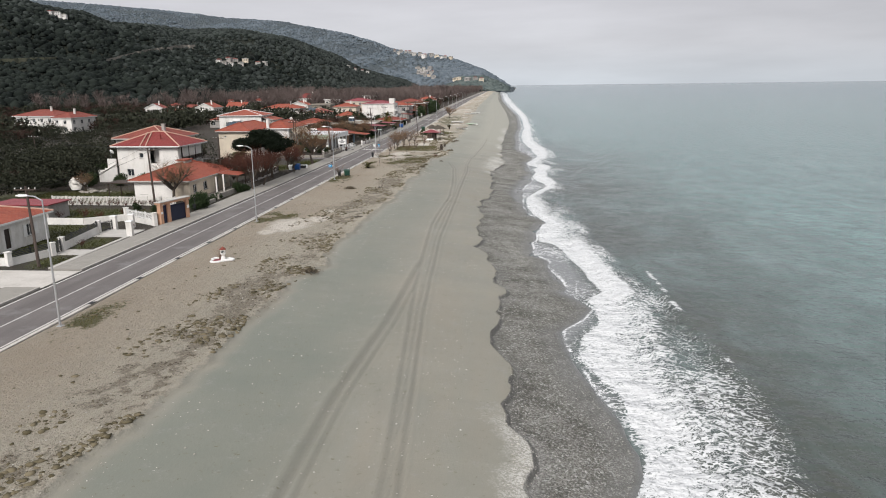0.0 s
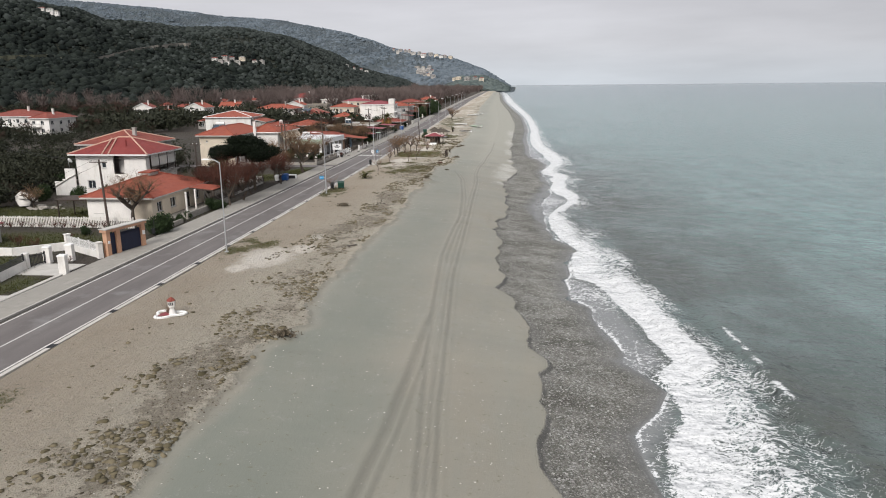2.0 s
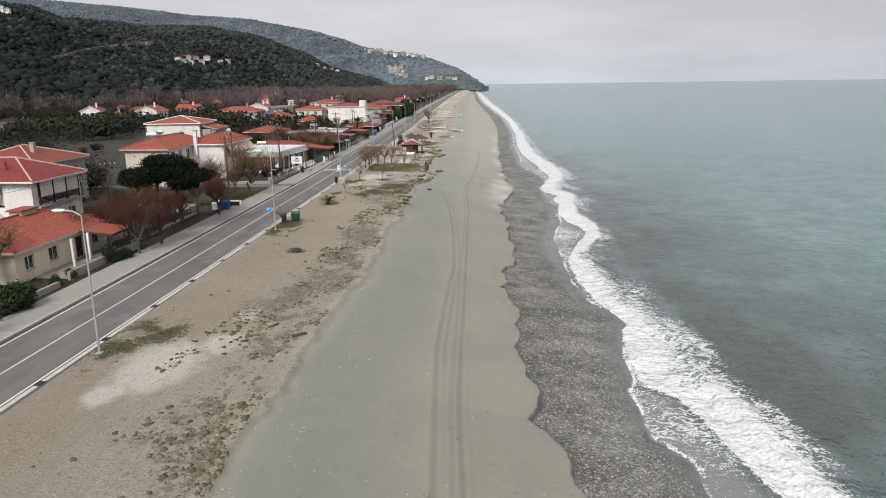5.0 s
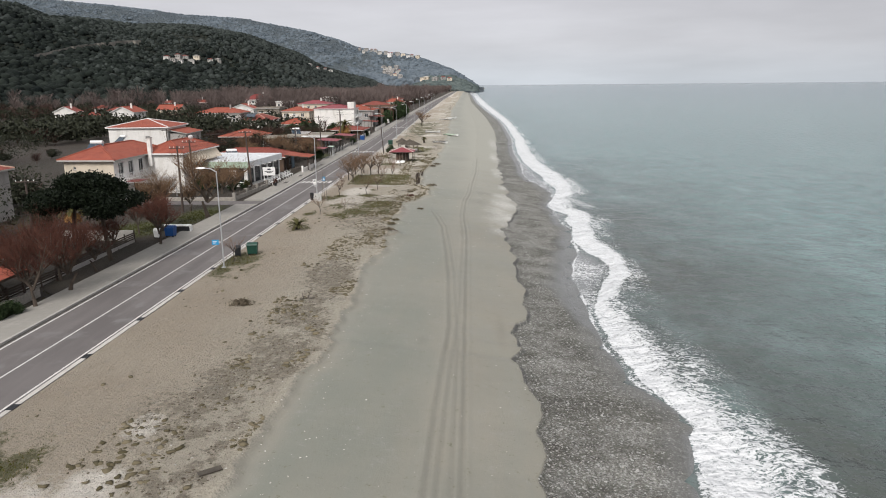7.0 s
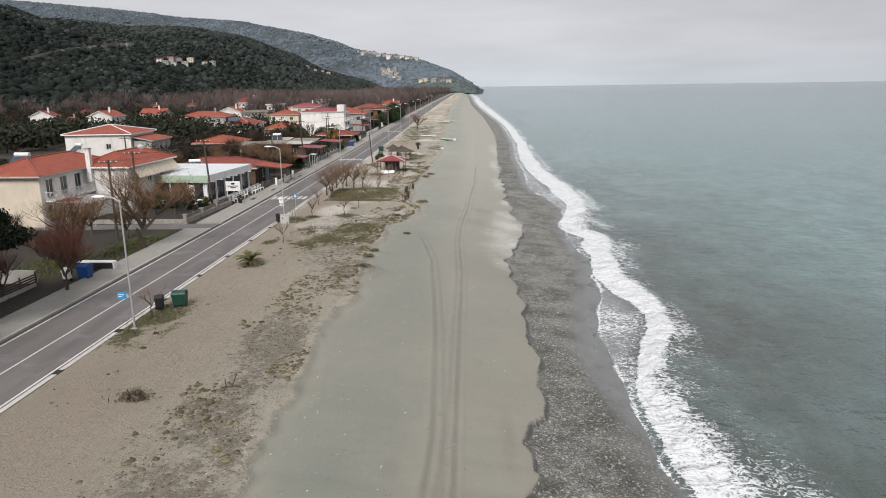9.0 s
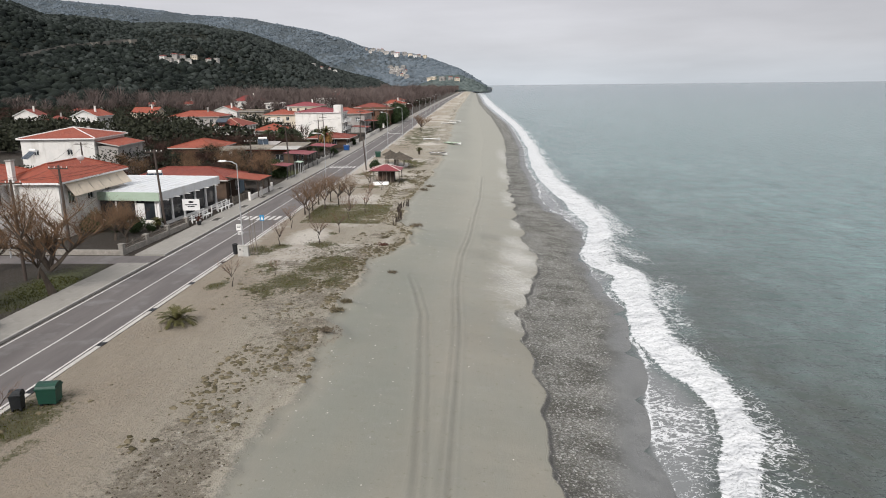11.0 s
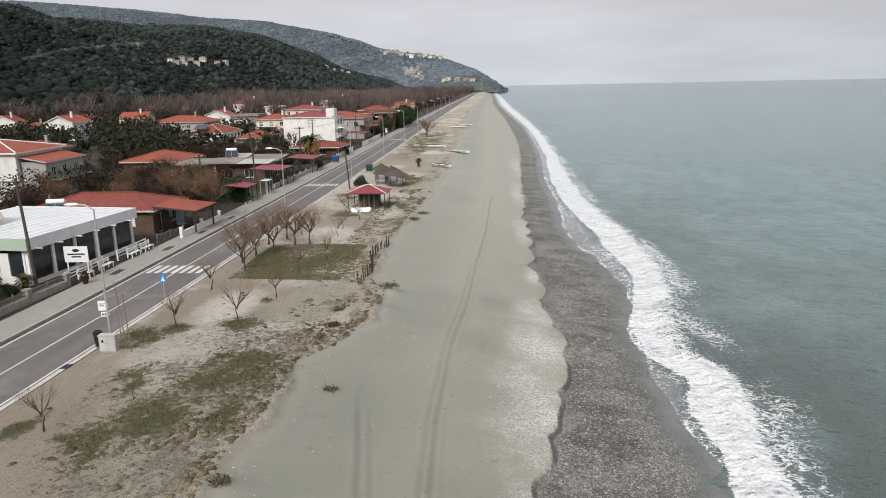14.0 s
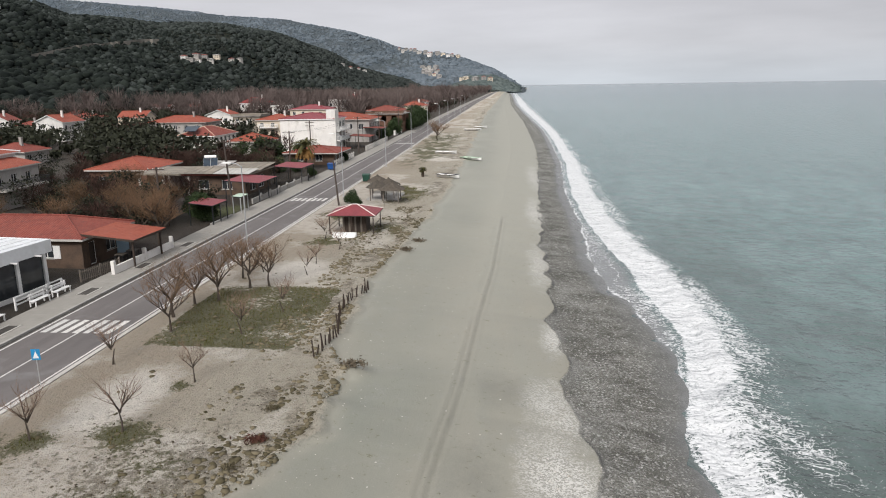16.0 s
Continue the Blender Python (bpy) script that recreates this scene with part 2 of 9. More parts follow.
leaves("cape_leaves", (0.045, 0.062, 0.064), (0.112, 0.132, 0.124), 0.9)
leaves("pebbles", (0.06, 0.056, 0.050), (0.50, 0.485, 0.45), 0.7)
leaves("litter", (0.30, 0.27, 0.22), (0.62, 0.6, 0.56), 0.8)
leaves("drift_litter", (0.045, 0.036, 0.024), (0.20, 0.165, 0.122), 0.9)
surface("dark_brown_grey", (0.045, 0.040, 0.035), (0.080, 0.072, 0.064), 1.2, 0.95, 0.3)
surface("road_paint", (0.66, 0.65, 0.62), (0.55, 0.54, 0.52), 2.0, 0.7, 0.1, grain=14.0, vary=0.35)

# asphalt with tyre-worn lanes and patches
k = Nodes("asphalt")
p = k.pos()
broad = k.noise(k.pos((1, 0.12, 1)), 0.8, 4.0)
fine = k.noise(p, 30.0, 3.0, 0.7)
col = k.mix(broad, (0.118, 0.105, 0.101), (0.158, 0.142, 0.136))
col = k.mix(k.noise(p, 0.35, 5.0, 0.6, 0.55, 0.72), col, (0.20, 0.192, 0.188))
col = k.mix(k.calc("MULTIPLY", fine, 0.3), col, (0.09, 0.085, 0.09))
k.bump(fine, 0.25, 0.01)
k.finish(col, 0.85, 0, 0.3)

# pavement of small grey slabs
k = Nodes("paving")
p = k.pos()
br = k.node("ShaderNodeTexBrick", Vector=p, Scale=1.0)
br.inputs["Color1"].default_value, br.inputs["Color2"].default_value = (0.300, 0.282, 0.255, 1), (0.250, 0.236, 0.214, 1)
br.inputs["Mortar"].default_value, br.inputs["Mortar Size"].default_value = (0.2, 0.19, 0.175, 1), 0.012
br.inputs["Brick Width"].default_value, br.inputs["Row Height"].default_value = 0.5, 0.5
br.offset = 0.0
col = k.mix(k.noise(p, 0.5, 5.0, 0.6), br.outputs["Color"], (0.26, 0.245, 0.22))
col = k.mix(k.noise(p, 1.4, 5.0, 0.7, 0.58, 0.75), col, (0.2, 0.185, 0.165))
k.bump(k.noise(p, 12.0), 0.2, 0.01)
k.finish(col, 0.9, 0, 0.3)

# the ground: sand, coarse soil, shingle, weeds and bare earth, laid out by the vertex weights of the sheet
k = Nodes("ground")
p = k.pos()
n1, n2, n3 = k.noise(p, 0.12, 5.0, 0.6), k.noise(p, 0.9, 5.0, 0.65), k.noise(p, 7.0, 4.0, 0.7)
streak = k.noise(k.pos((1, 0.18, 1)), 0.6, 5.0, 0.6)
n4 = k.noise(p, 24.0, 3.0, 0.75, 0.3, 0.7)
wide = k.noise(k.pos((1, 0.5, 1)), 0.07, 4.0, 0.6, 0.38, 0.62)
sand = k.mix(n1, (0.196, 0.184, 0.146), (0.236, 0.217, 0.175))
sand = k.mix(k.calc("MULTIPLY", wide, 0.55), sand, (0.214, 0.190, 0.148))
sand = k.mix(k.calc("MULTIPLY", streak, 0.35), sand, (0.186, 0.196, 0.170))
sand = k.mix(k.calc("MULTIPLY", n4, 0.16), sand, (0.30, 0.29, 0.25))
sand = k.mix(k.calc("MULTIPLY", n3, 0.12), sand, (0.145, 0.14, 0.118))
sand = k.mix(k.calc("MULTIPLY", k.noise(k.pos((1, 0.4, 1)), 0.28, 6.0, 0.65, 0.48, 0.68), 0.32), sand, (0.158, 0.160, 0.134))
soil = k.mix(k.attr("verge"), (0.392, 0.354, 0.283), (0.322, 0.258, 0.190))
soil = k.mix(k.calc("MULTIPLY", n1, 0.36), soil, (0.460, 0.405, 0.322))
soil = k.mix(k.calc("MULTIPLY", k.noise(k.pos((1.6, 0.25, 1)), 1.3, 5.0, 0.6, 0.46, 0.66), 0.30), soil, (0.245, 0.208, 0.158))
soil = k.mix(k.calc("MULTIPLY", k.noise(p, 2.2, 6.0, 0.72, 0.50, 0.68), 0.26), soil, (0.190, 0.160, 0.122))
soil = k.mix(k.calc("MULTIPLY", n3, 0.20), soil, (0.205, 0.175, 0.135))
soil = k.mix(k.calc("MULTIPLY", n4, 0.30), soil, (0.47, 0.43, 0.36))
vor = k.node("ShaderNodeTexVoronoi", Vector=p, Scale=14.0)
speck = k.node("ShaderNodeSeparateColor", Color=vor.outputs["Color"]).outputs[0]
vor2 = k.node("ShaderNodeTexVoronoi", Vector=p, Scale=9.0)
speck2 = k.node("ShaderNodeSeparateColor", Color=vor2.outputs["Color"]).outputs[1]
areas = k.noise(k.pos((0.7, 1, 1)), 0.38, 4.0, 0.6, 0.38, 0.62)
shingle = k.mix(areas, (0.090, 0.086, 0.068), (0.285, 0.281, 0.248))
bars = k.noise(k.pos((0.25, 1.0, 1)), 0.42, 4.0, 0.55, 0.52, 0.66)
shingle = k.mix(k.calc("MULTIPLY", bars, 0.55), shingle, (0.085, 0.082, 0.070))
shingle = k.mix(k.calc("MULTIPLY", n2, 0.4), shingle, (0.150, 0.143, 0.116))
shingle = k.mix(k.span(speck, 0.0, 0.45, 0.75, 0.0), shingle, (0.055, 0.052, 0.048))
mott = k.noise(p, 1.7, 5.0, 0.7, 0.42, 0.62)
shingle = k.mix(k.calc("MULTIPLY", mott, 0.35), shingle, (0.075, 0.073, 0.062))
shingle = k.mix(k.calc("MULTIPLY", k.span(speck, 0.70, 1.0), k.span(areas, 0, 1, 0.45, 1.0)), shingle, (0.44, 0.435, 0.415))
shingle = k.mix(k.span(speck2, 0.90, 1.0, 0, 0.9), shingle, (0.60, 0.59, 0.56))
pale = k.mix(n3, (0.70, 0.65, 0.58), (0.56, 0.515, 0.455))
weeds = k.mix(n3, (0.036, 0.044, 0.008), (0.094, 0.090, 0.024))
weeds = k.mix(k.calc("MULTIPLY", n2, 0.3), weeds, (0.135, 0.110, 0.058))
crumb = k.mix(n3, (0.105, 0.088, 0.062), (0.25, 0.215, 0.165))
earth = k.mix(n2, (0.046, 0.035, 0.024), (0.024, 0.022, 0.011))
earth = k.mix(k.noise(p, 0.05, 4.0), earth, (0.042, 0.029, 0.021))


ng = k.noise(p, 2.6, 7.0, 0.8, 0.32, 0.68)


def masked(col, name, over, soft=0.22, amount=1.0, grain=None, rag=0.55):
    """Lays one surface over another with a ragged edge."""
    w = k.calc("ADD", k.attr(name), k.calc("MULTIPLY", k.calc("SUBTRACT", grain if grain is not None else k.calc("ADD", k.calc("MULTIPLY", n2, 0.55), k.calc("MULTIPLY", n3, 0.45)), 0.5), rag))
    return k.mix(k.calc("MULTIPLY", k.span(w, 0.5 - soft, 0.5 + soft), amount), col, over)


# far sand is lightened: haze and grazing sheen put into its colour
sand = k.mix(k.calc("MULTIPLY", k.attr("drier"), 0.75), sand, (0.310, 0.302, 0.252))
sand = k.mix(k.calc("MULTIPLY", k.attr("damp"), 0.85), sand, k.mix(n1, (0.134, 0.148, 0.122), (0.164, 0.170, 0.139)))
col = masked(sand, "soil", soil, 0.16)
col = masked(col, "pale", pale, 0.25, 0.95)
col = masked(col, "crumb", crumb, 0.16, 0.80, ng, 1.3)
col = masked(col, "weeds", weeds, 0.2, 0.9, ng, 1.1)
col = masked(col, "shingle", shingle, 0.06, 1.0, n3)
col = masked(col, "whitepeb", k.mix(k.span(speck, 0.3, 0.7), (0.27, 0.262, 0.238), (0.60, 0.585, 0.55)), 0.4, 0.8)
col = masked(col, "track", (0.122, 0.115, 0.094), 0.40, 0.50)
col = masked(col, "earth", earth, 0.2)
turf = k.mix(n3, (0.040, 0.050, 0.010), (0.104, 0.112, 0.033))
col = masked(col, "turf", turf, 0.25, 0.9, ng, 0.9)
wet = k.span(k.attr("wet"), 0.2, 0.8)
col = k.mix(k.calc("MULTIPLY", wet, 0.55), col, (0.100, 0.099, 0.094))
slick = k.calc("MULTIPLY", k.span(k.calc("ADD", k.attr("slick"), k.calc("MULTIPLY", k.calc("SUBTRACT", n2, 0.5), 0.35)), 0.1, 0.95), 0.9)
col = k.mix(slick, col, k.mix(n2, (0.122, 0.124, 0.122), (0.156, 0.157, 0.152)))
# shade under the shingle crest, painted as a dark line
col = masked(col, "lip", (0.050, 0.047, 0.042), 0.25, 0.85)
dry = k.calc("SUBTRACT", 1.0, k.calc("MAXIMUM", k.calc("MULTIPLY", wet, 0.6), k.calc("MULTIPLY", slick, 0.95)))
coarse = k.calc("MAXIMUM", k.calc("MAXIMUM", k.attr("soil"), k.attr("shingle")), 0.05)
g0 = k.bump(k.calc("MULTIPLY", n2, k.calc("MULTIPLY", dry, coarse)), 0.5, 0.2)
g1 = k.bump(k.calc("MULTIPLY", n3, k.calc("MULTIPLY", dry, coarse)), 0.9, 0.12, g0)
k.bump(k.calc("MULTIPLY", k.calc("ADD", speck, n4), k.calc("MULTIPLY", dry, coarse)), 0.4, 0.035, g1)
firm = k.calc("SUBTRACT", 1.0, k.calc("MAXIMUM", k.attr("soil"), k.attr("shingle")))
k.finish(col, k.calc("SUBTRACT", k.calc("SUBTRACT", k.span(wet, 0, 1, 0.92, 0.5), k.calc("MULTIPLY", slick, 0.18)), k.calc("MULTIPLY", firm, 0.34)), 0, 0.58)

# sea water with foam where the sheet carries it
k = Nodes("sea_water")
p = k.pos()
f1 = k.noise(k.pos((1, 0.6, 1)), 0.35, 4.0, 0.6, 0.3, 0.7)
f2 = k.noise(k.pos((0.6, 1, 1)), 0.8, 3.0, 0.52, 0.3, 0.7)
f3 = k.noise(k.pos((0.4, 0.25, 1)), 0.06, 3.0, 0.6, 0.3, 0.7)
deep = k.attr("deep")
wat = k.mix(deep, (0.152, 0.236, 0.234), (0.122, 0.184, 0.212))
wat = k.mix(k.calc("MULTIPLY", k.attr("silt"), 0.92), wat, (0.046, 0.038, 0.026))
wat = k.mix(k.calc("MULTIPLY", f3, 0.45), wat, (0.118, 0.176, 0.178))
chop = k.noise(k.pos((0.9, 0.55, 1)), 0.55, 5.0, 0.62, 0.40, 0.66)
wat = k.mix(k.calc("MULTIPLY", chop, 0.42), wat, (0.060, 0.084, 0.082))
wat = k.mix(k.calc("MULTIPLY", k.noise(k.pos((0.5, 0.3, 1)), 0.2, 4.0, 0.6, 0.48, 0.70), 0.35), wat, (0.225, 0.310, 0.312))
wat = k.mix(k.attr("film"), wat, (0.172, 0.178, 0.178))
warp = k.node("ShaderNodeTexNoise", Vector=p, Scale=0.9, Detail=3.0)
sc = k.node("ShaderNodeVectorMath", Vector=warp.outputs["Color"])
sc.operation = "SCALE"
sc.inputs["Scale"].default_value = 1.3
bent = k.node("ShaderNodeVectorMath", Vector=k.pos((0.62, 1, 1)))
bent.operation = "ADD"
k.link(sc.outputs[0], bent.inputs[1])
ridge = k.node("ShaderNodeTexNoise", Vector=bent.outputs[0], Scale=2.1, Detail=3.0, Roughness=0.55)
ridge = k.span(k.calc("ABSOLUTE", k.calc("SUBTRACT", ridge.outputs["Fac"], 0.5)), 0.0, 0.085, 1.0, 0.0)
small = k.node("ShaderNodeTexNoise", Vector=bent.outputs[0], Scale=6.0, Detail=2.0, Roughness=0.5)
small = k.span(k.calc("ABSOLUTE", k.calc("SUBTRACT", small.outputs["Fac"], 0.5)), 0.0, 0.10, 1.0, 0.0)
froth = k.noise(k.pos((0.8, 1, 1)), 6.0, 5.0, 0.7, 0.25, 0.75)
dens = k.attr("foam")
white = k.calc("ADD", dens, k.calc("MULTIPLY", k.calc("SUBTRACT", ridge, 0.5), 0.50))
white = k.calc("ADD", white, k.calc("MULTIPLY", k.calc("SUBTRACT", small, 0.5), 0.34))
white = k.calc("ADD", white, k.calc("MULTIPLY", k.calc("SUBTRACT", froth, 0.5), 0.22))
white = k.calc("MULTIPLY", k.span(white, 0.42, 0.70), k.span(dens, 0.02, 0.10))
fcol = k.mix(froth, (0.54, 0.545, 0.555), (0.69, 0.695, 0.70))
col = k.mix(white, wat, fcol)
calm = k.calc("SUBTRACT", 1.0, k.calc("MULTIPLY", k.attr("film"), 0.75))
b0 = k.bump(k.calc("MULTIPLY", f1, calm), 0.68, 0.65)
b05 = k.bump(k.calc("MULTIPLY", f2, calm), 0.65, 0.34, b0)
b1 = k.bump(k.calc("MULTIPLY", k.noise(k.pos((0.7, 1, 1)), 3.6, 3.0, 0.55, 0.3, 0.7), calm), 0.5, 0.08, b05)
k.bump(k.calc("MULTIPLY", white, froth), 0.15, 0.06, b1)
k.bsdf.inputs["IOR"].default_value = 1.333
k.finish(col, k.span(white, 0, 1, 0.14, 0.8), 0, 0.5)

# ---- builders ----
class Buf:
    """Vertices, faces and face corners' coordinates of one mesh."""

    def __init__(self):
        self.v, self.f, self.u = [], [], []

    def face(self, pts, uv=None):
        n = len(self.v)
        self.v.extend(tuple(p) for p in pts)
        self.f.append(tuple(range(n, n + len(pts))))
        self.u.extend(uv if uv else [(p[0], p[1]) for p in pts])

    def box(self, x0, y0, z0, x1, y1, z1, taper=0.0):
        t = taper
        a = [(x0, y0, z0), (x1, y0, z0), (x1, y1, z0), (x0, y1, z0)]
        b = [(x0 + t, y0 + t, z1), (x1 - t, y0 + t, z1), (x1 - t, y1 - t, z1), (x0 + t, y1 - t, z1)]
        self.face(a[::-1])
        self.face(b)
        for i in range(4):
            j = (i + 1) % 4
            self.face([a[i], a[j], b[j], b[i]])
        return self

    def beam(self, p, q, w, h=None):
        """A square bar from p to q."""
        return self.tube(p, q, w * 0.707, (h or w) * 0.707, 4)

    def tube(self, p, q, r0, r1=None, n=6, caps=True):
        p, q = Vector(p), Vector(q)
        r1 = r0 if r1 is None else r1
        way = (q - p).normalized()
        side = way.cross(Vector((0, 0, 1)) if abs(way.z) < 0.9 else Vector((1, 0, 0))).normalized()
        up = side.cross(way)
        ring = []
        for c, r in ((p, r0), (q, r1)):
            ring.append([c + side * (r * math.cos(2 * math.pi * (i + 0.5) / n)) + up * (r * math.sin(2 * math.pi * (i + 0.5) / n)) for i in range(n)])
        for i in range(n):
            j = (i + 1) % n
            self.face([ring[0][j], ring[0][i], ring[1][i], ring[1][j]])
        if caps:
            self.face(ring[0])
            self.face(ring[1][::-1])
        return self

    def lathe(self, profile, n=10, x=0.0, y=0.0):
        """A turned body from (radius, height) pairs."""
        for (r0, z0), (r1, z1) in zip(profile, profile[1:]):
            for i in range(n):
                a, b = 2 * math.pi * i / n, 2 * math.pi * (i + 1) / n
                pts = [(x + r0 * math.cos(a), y + r0 * math.sin(a), z0), (x + r0 * math.cos(b), y + r0 * math.sin(b), z0),
                       (x + r1 * math.cos(b), y + r1 * math.sin(b), z1), (x + r1 * math.cos(a), y + r1 * math.sin(a), z1)]
                self.face(pts if r0 > 1e-6 and r1 > 1e-6 else (pts[:3] if r1 <= 1e-6 else [pts[0], pts[2], pts[3]]))
        return self

    def mesh(self, name):
        me = bpy.data.meshes.new(name)
        me.from_pydata(self.v, [], self.f)
        layer = me.uv_layers.new(name="UVMap")
        layer.data.foreach_set("uv", np.array(self.u, dtype=np.float32).ravel())
        return me


def part(name, buf, material, parent=None, label="", smooth=False, loc=None, category="", kind="", group=""):
    """Links one mesh object, under a thing or a part if one is given."""
    me = buf if isinstance(buf, bpy.types.Mesh) else buf.mesh(name)
    if not me.materials:
        me.materials.append(MATS[material])
    if smooth:
        me.polygons.foreach_set("use_smooth", [True] * len(me.polygons))
    ob = new(name, me)
    if parent is not None:
        ob.parent = parent
    if loc is not None:
        ob.location = loc
    return tagged(ob, label, category, group, kind)


def thing(name, label, category, x, y, z=0.0, rot=0.0, group=""):
    ob = new(name)
    ob.empty_display_size = 0.3
    ob.matrix_basis = pose(x, y, z, 0, 0, rot)
    return tagged(ob, label, category, group)


def fast_mesh(name, verts, faces, material, smooth=False, weights=None):
    """A large mesh from arrays; every face has the same number of corners."""
    me = bpy.data.meshes.new(name)
    verts, faces = np.asarray(verts, np.float32), np.asarray(faces, np.int32)
    k = faces.shape[1]
    me.vertices.add(len(verts))
    me.vertices.foreach_set("co", verts.ravel())
    me.loops.add(faces.size)
    me.loops.foreach_set("vertex_index", faces.ravel())
    me.polygons.add(len(faces))
    me.polygons.foreach_set("loop_start", np.arange(0, faces.size, k, dtype=np.int32))
    me.polygons.foreach_set("loop_total", np.full(len(faces), k, np.int32))
    if smooth:
        me.polygons.foreach_set("use_smooth", np.ones(len(faces), bool))
    for key, w in (weights or {}).items():
        me.attributes.new(key, "FLOAT", "POINT").data.foreach_set("value", np.asarray(w, np.float32).ravel())
    me.update(calc_edges=True)
    me.materials.append(MATS[material])
    return me


def lattice(ix, iy, seed):
    h = np.sin(ix * 127.1 + iy * 311.7 + seed * 74.7) * 43758.5453
    return h - np.floor(h)


def vnoise(x, y, seed=0):
    x, y = np.asarray(x, float), np.asarray(y, float)
    ix, iy = np.floor(x), np.floor(y)
    fx, fy = x - ix, y - iy
    fx, fy = fx * fx * (3 - 2 * fx), fy * fy * (3 - 2 * fy)
    a, b = lattice(ix, iy, seed), lattice(ix + 1, iy, seed)
    c, d = lattice(ix, iy + 1, seed), lattice(ix + 1, iy + 1, seed)
    return (a * (1 - fx) + b * fx) * (1 - fy) + (c * (1 - fx) + d * fx) * fy


def fbm(x, y, seed=0, octaves=4):
    total, amp = 0.0, 0.5
    for i in range(octaves):
        total = total + amp * vnoise(x * 2.0**i, y * 2.0**i, seed + i * 7)
        amp *= 0.5
    return total


def curve(*pairs):
    ys, xs = zip(*pairs)
    return lambda y: np.interp(y, ys, xs)


def smooth(v, a, b):
    t = np.clip((np.asarray(v, float) - a) / (b - a), 0, 1)
    return t * t * (3 - 2 * t)


# ---- lines of the plan: x by y ----
kerb_r = curve((-300, -30.5), (0, -27.4), (50, -26.5), (100, -25.5), (160, -24.5), (230, -24.1), (300, -24.3), (400, -25), (700, -26), (2500, -20))
ROAD_W, PAVE_W = 6.4, 3.0
kerb_l = lambda y: kerb_r(y) - ROAD_W
plot_l = lambda y: kerb_l(y) - PAVE_W
scarp = curve((0, -14.5), (25, -13.9), (33, -12.8), (50, -13.2), (58, -12.2), (75, -12.6), (92, -11.8), (101, -11.6), (109, -11.1), (117, -11.4), (125, -10.3), (132, -11.2), (141, -11.4), (147, -10.8), (152, -11.2), (155, -9.2), (160, -8.2),
              (166, -7.8), (170, -10), (185, -10.4), (200, -9.6), (230, -8.2), (300, -9), (500, -12), (2500, -8))
berm = curve((0, 6), (30, 6.0), (35, 4.3), (37.5, 5.5), (45, 3.9), (56, 4.6), (61, 3.7), (63.5, 4.2), (68, 3.3), (74, 1.7), (77, 2.3), (83, 1.3), (88, 2.0), (95, 1.6), (99, 0.7),
             (101, 1.9), (104, 1.0), (107, 2.5), (113, 2.7), (131, 2.6), (142, 2.1), (152, 4.6), (161, 5.2), (167, 4.2), (172, 5.0), (178, 4.0), (188, 4.5), (211, 4.6), (222, 5.1),
             (240, 5.4), (275, 6.8), (327, 8.0), (436, 7.2), (553, 4.6), (720, 1.2), (1230, -2.0), (1600, -9.0), (2500, -26))
edge = curve((0, 9.8), (27, 10.4), (29, 11.2), (31, 11.5), (33, 11.2), (35, 11.0), (38, 10.3), (43, 9.3), (46.3, 9.0), (49, 8.9), (52, 10.8), (54.6, 12.0), (57, 11.2), (59.4, 10.0), (60.4, 10.5), (62.4, 10.2), (65, 9.6), (68.5, 9.2), (71, 9.3), (73.4, 7.9), (79, 8.0),
             (80.6, 8.6), (84.7, 8.6), (87, 9.1), (90.3, 9.7), (91.4, 10.6), (93, 10.2), (96.6, 8.5), (101.8, 8.0), (105.8, 7.7), (110.7, 7.8), (116, 8.0), (121.6, 8.0), (124.6, 8.5), (129.5, 9.5), (134, 10.4), (138, 10.2), (142, 10.9), (144.6, 11.4), (147.3, 10.6), (150.4, 10.5), (156, 10.2),
             (158.5, 10.4), (164, 10.1), (166, 10.9), (170, 11.7), (175.5, 12.2), (182, 11.5), (188, 11.0), (190, 10.0), (202, 9.3), (220, 10.1), (250, 10.2), (290, 12.4), (355, 13.4), (410, 13.6), (570, 9.5), (740, 6.0), (1230, 3.0), (1570, -4.0), (1900, -12.0), (2500, -20.0))
shore = edge
slick_w = curve((0, 0.2), (55, 0.3), (58, 0.8), (62, 0.4), (95, 0.3), (106, 0.3), (111, 2.4), (118, 3.8), (129, 3.6), (136, 3.0), (141, 1.6), (150, 1.6), (156, 0.5), (186, 0.4), (191, 1.6), (230, 1.8), (2500, 2))
rut_r = curve((0, 2.5), (26, 0), (48, -1.4), (67, -2.1), (75, -2.4), (100, -2.3), (134, -2.2), (146, -2.6), (156, -2.4), (165, -1.7), (179, -1.2), (192, -0.5), (230, 0.3))
rut_l = curve((0, 0.6), (26, -0.7), (41, -1.8), (55, -2.8), (67, -3.4), (82, -4.0), (92, -3.8), (103, -3.4), (116, -3.8), (128, -4.5), (138, -5.2), (143, -6.0), (148, -7.0))
rut_o = curve((10, -4.9), (24, -4.8), (34, -4.7), (47, -3.8), (60, -3.4), (72, -3.2))
SEA = -2.6


def berm_line(Y):
    """The scalloped crest of the shingle."""
    return berm(Y) + 1.1 * (fbm(Y * 0.3, Y * 0 + 3, 5) - 0.5) + 0.5 * (np.abs(np.sin(Y * 0.55 + 2 * vnoise(Y * 0.1, Y * 0, 6))) - 0.6)


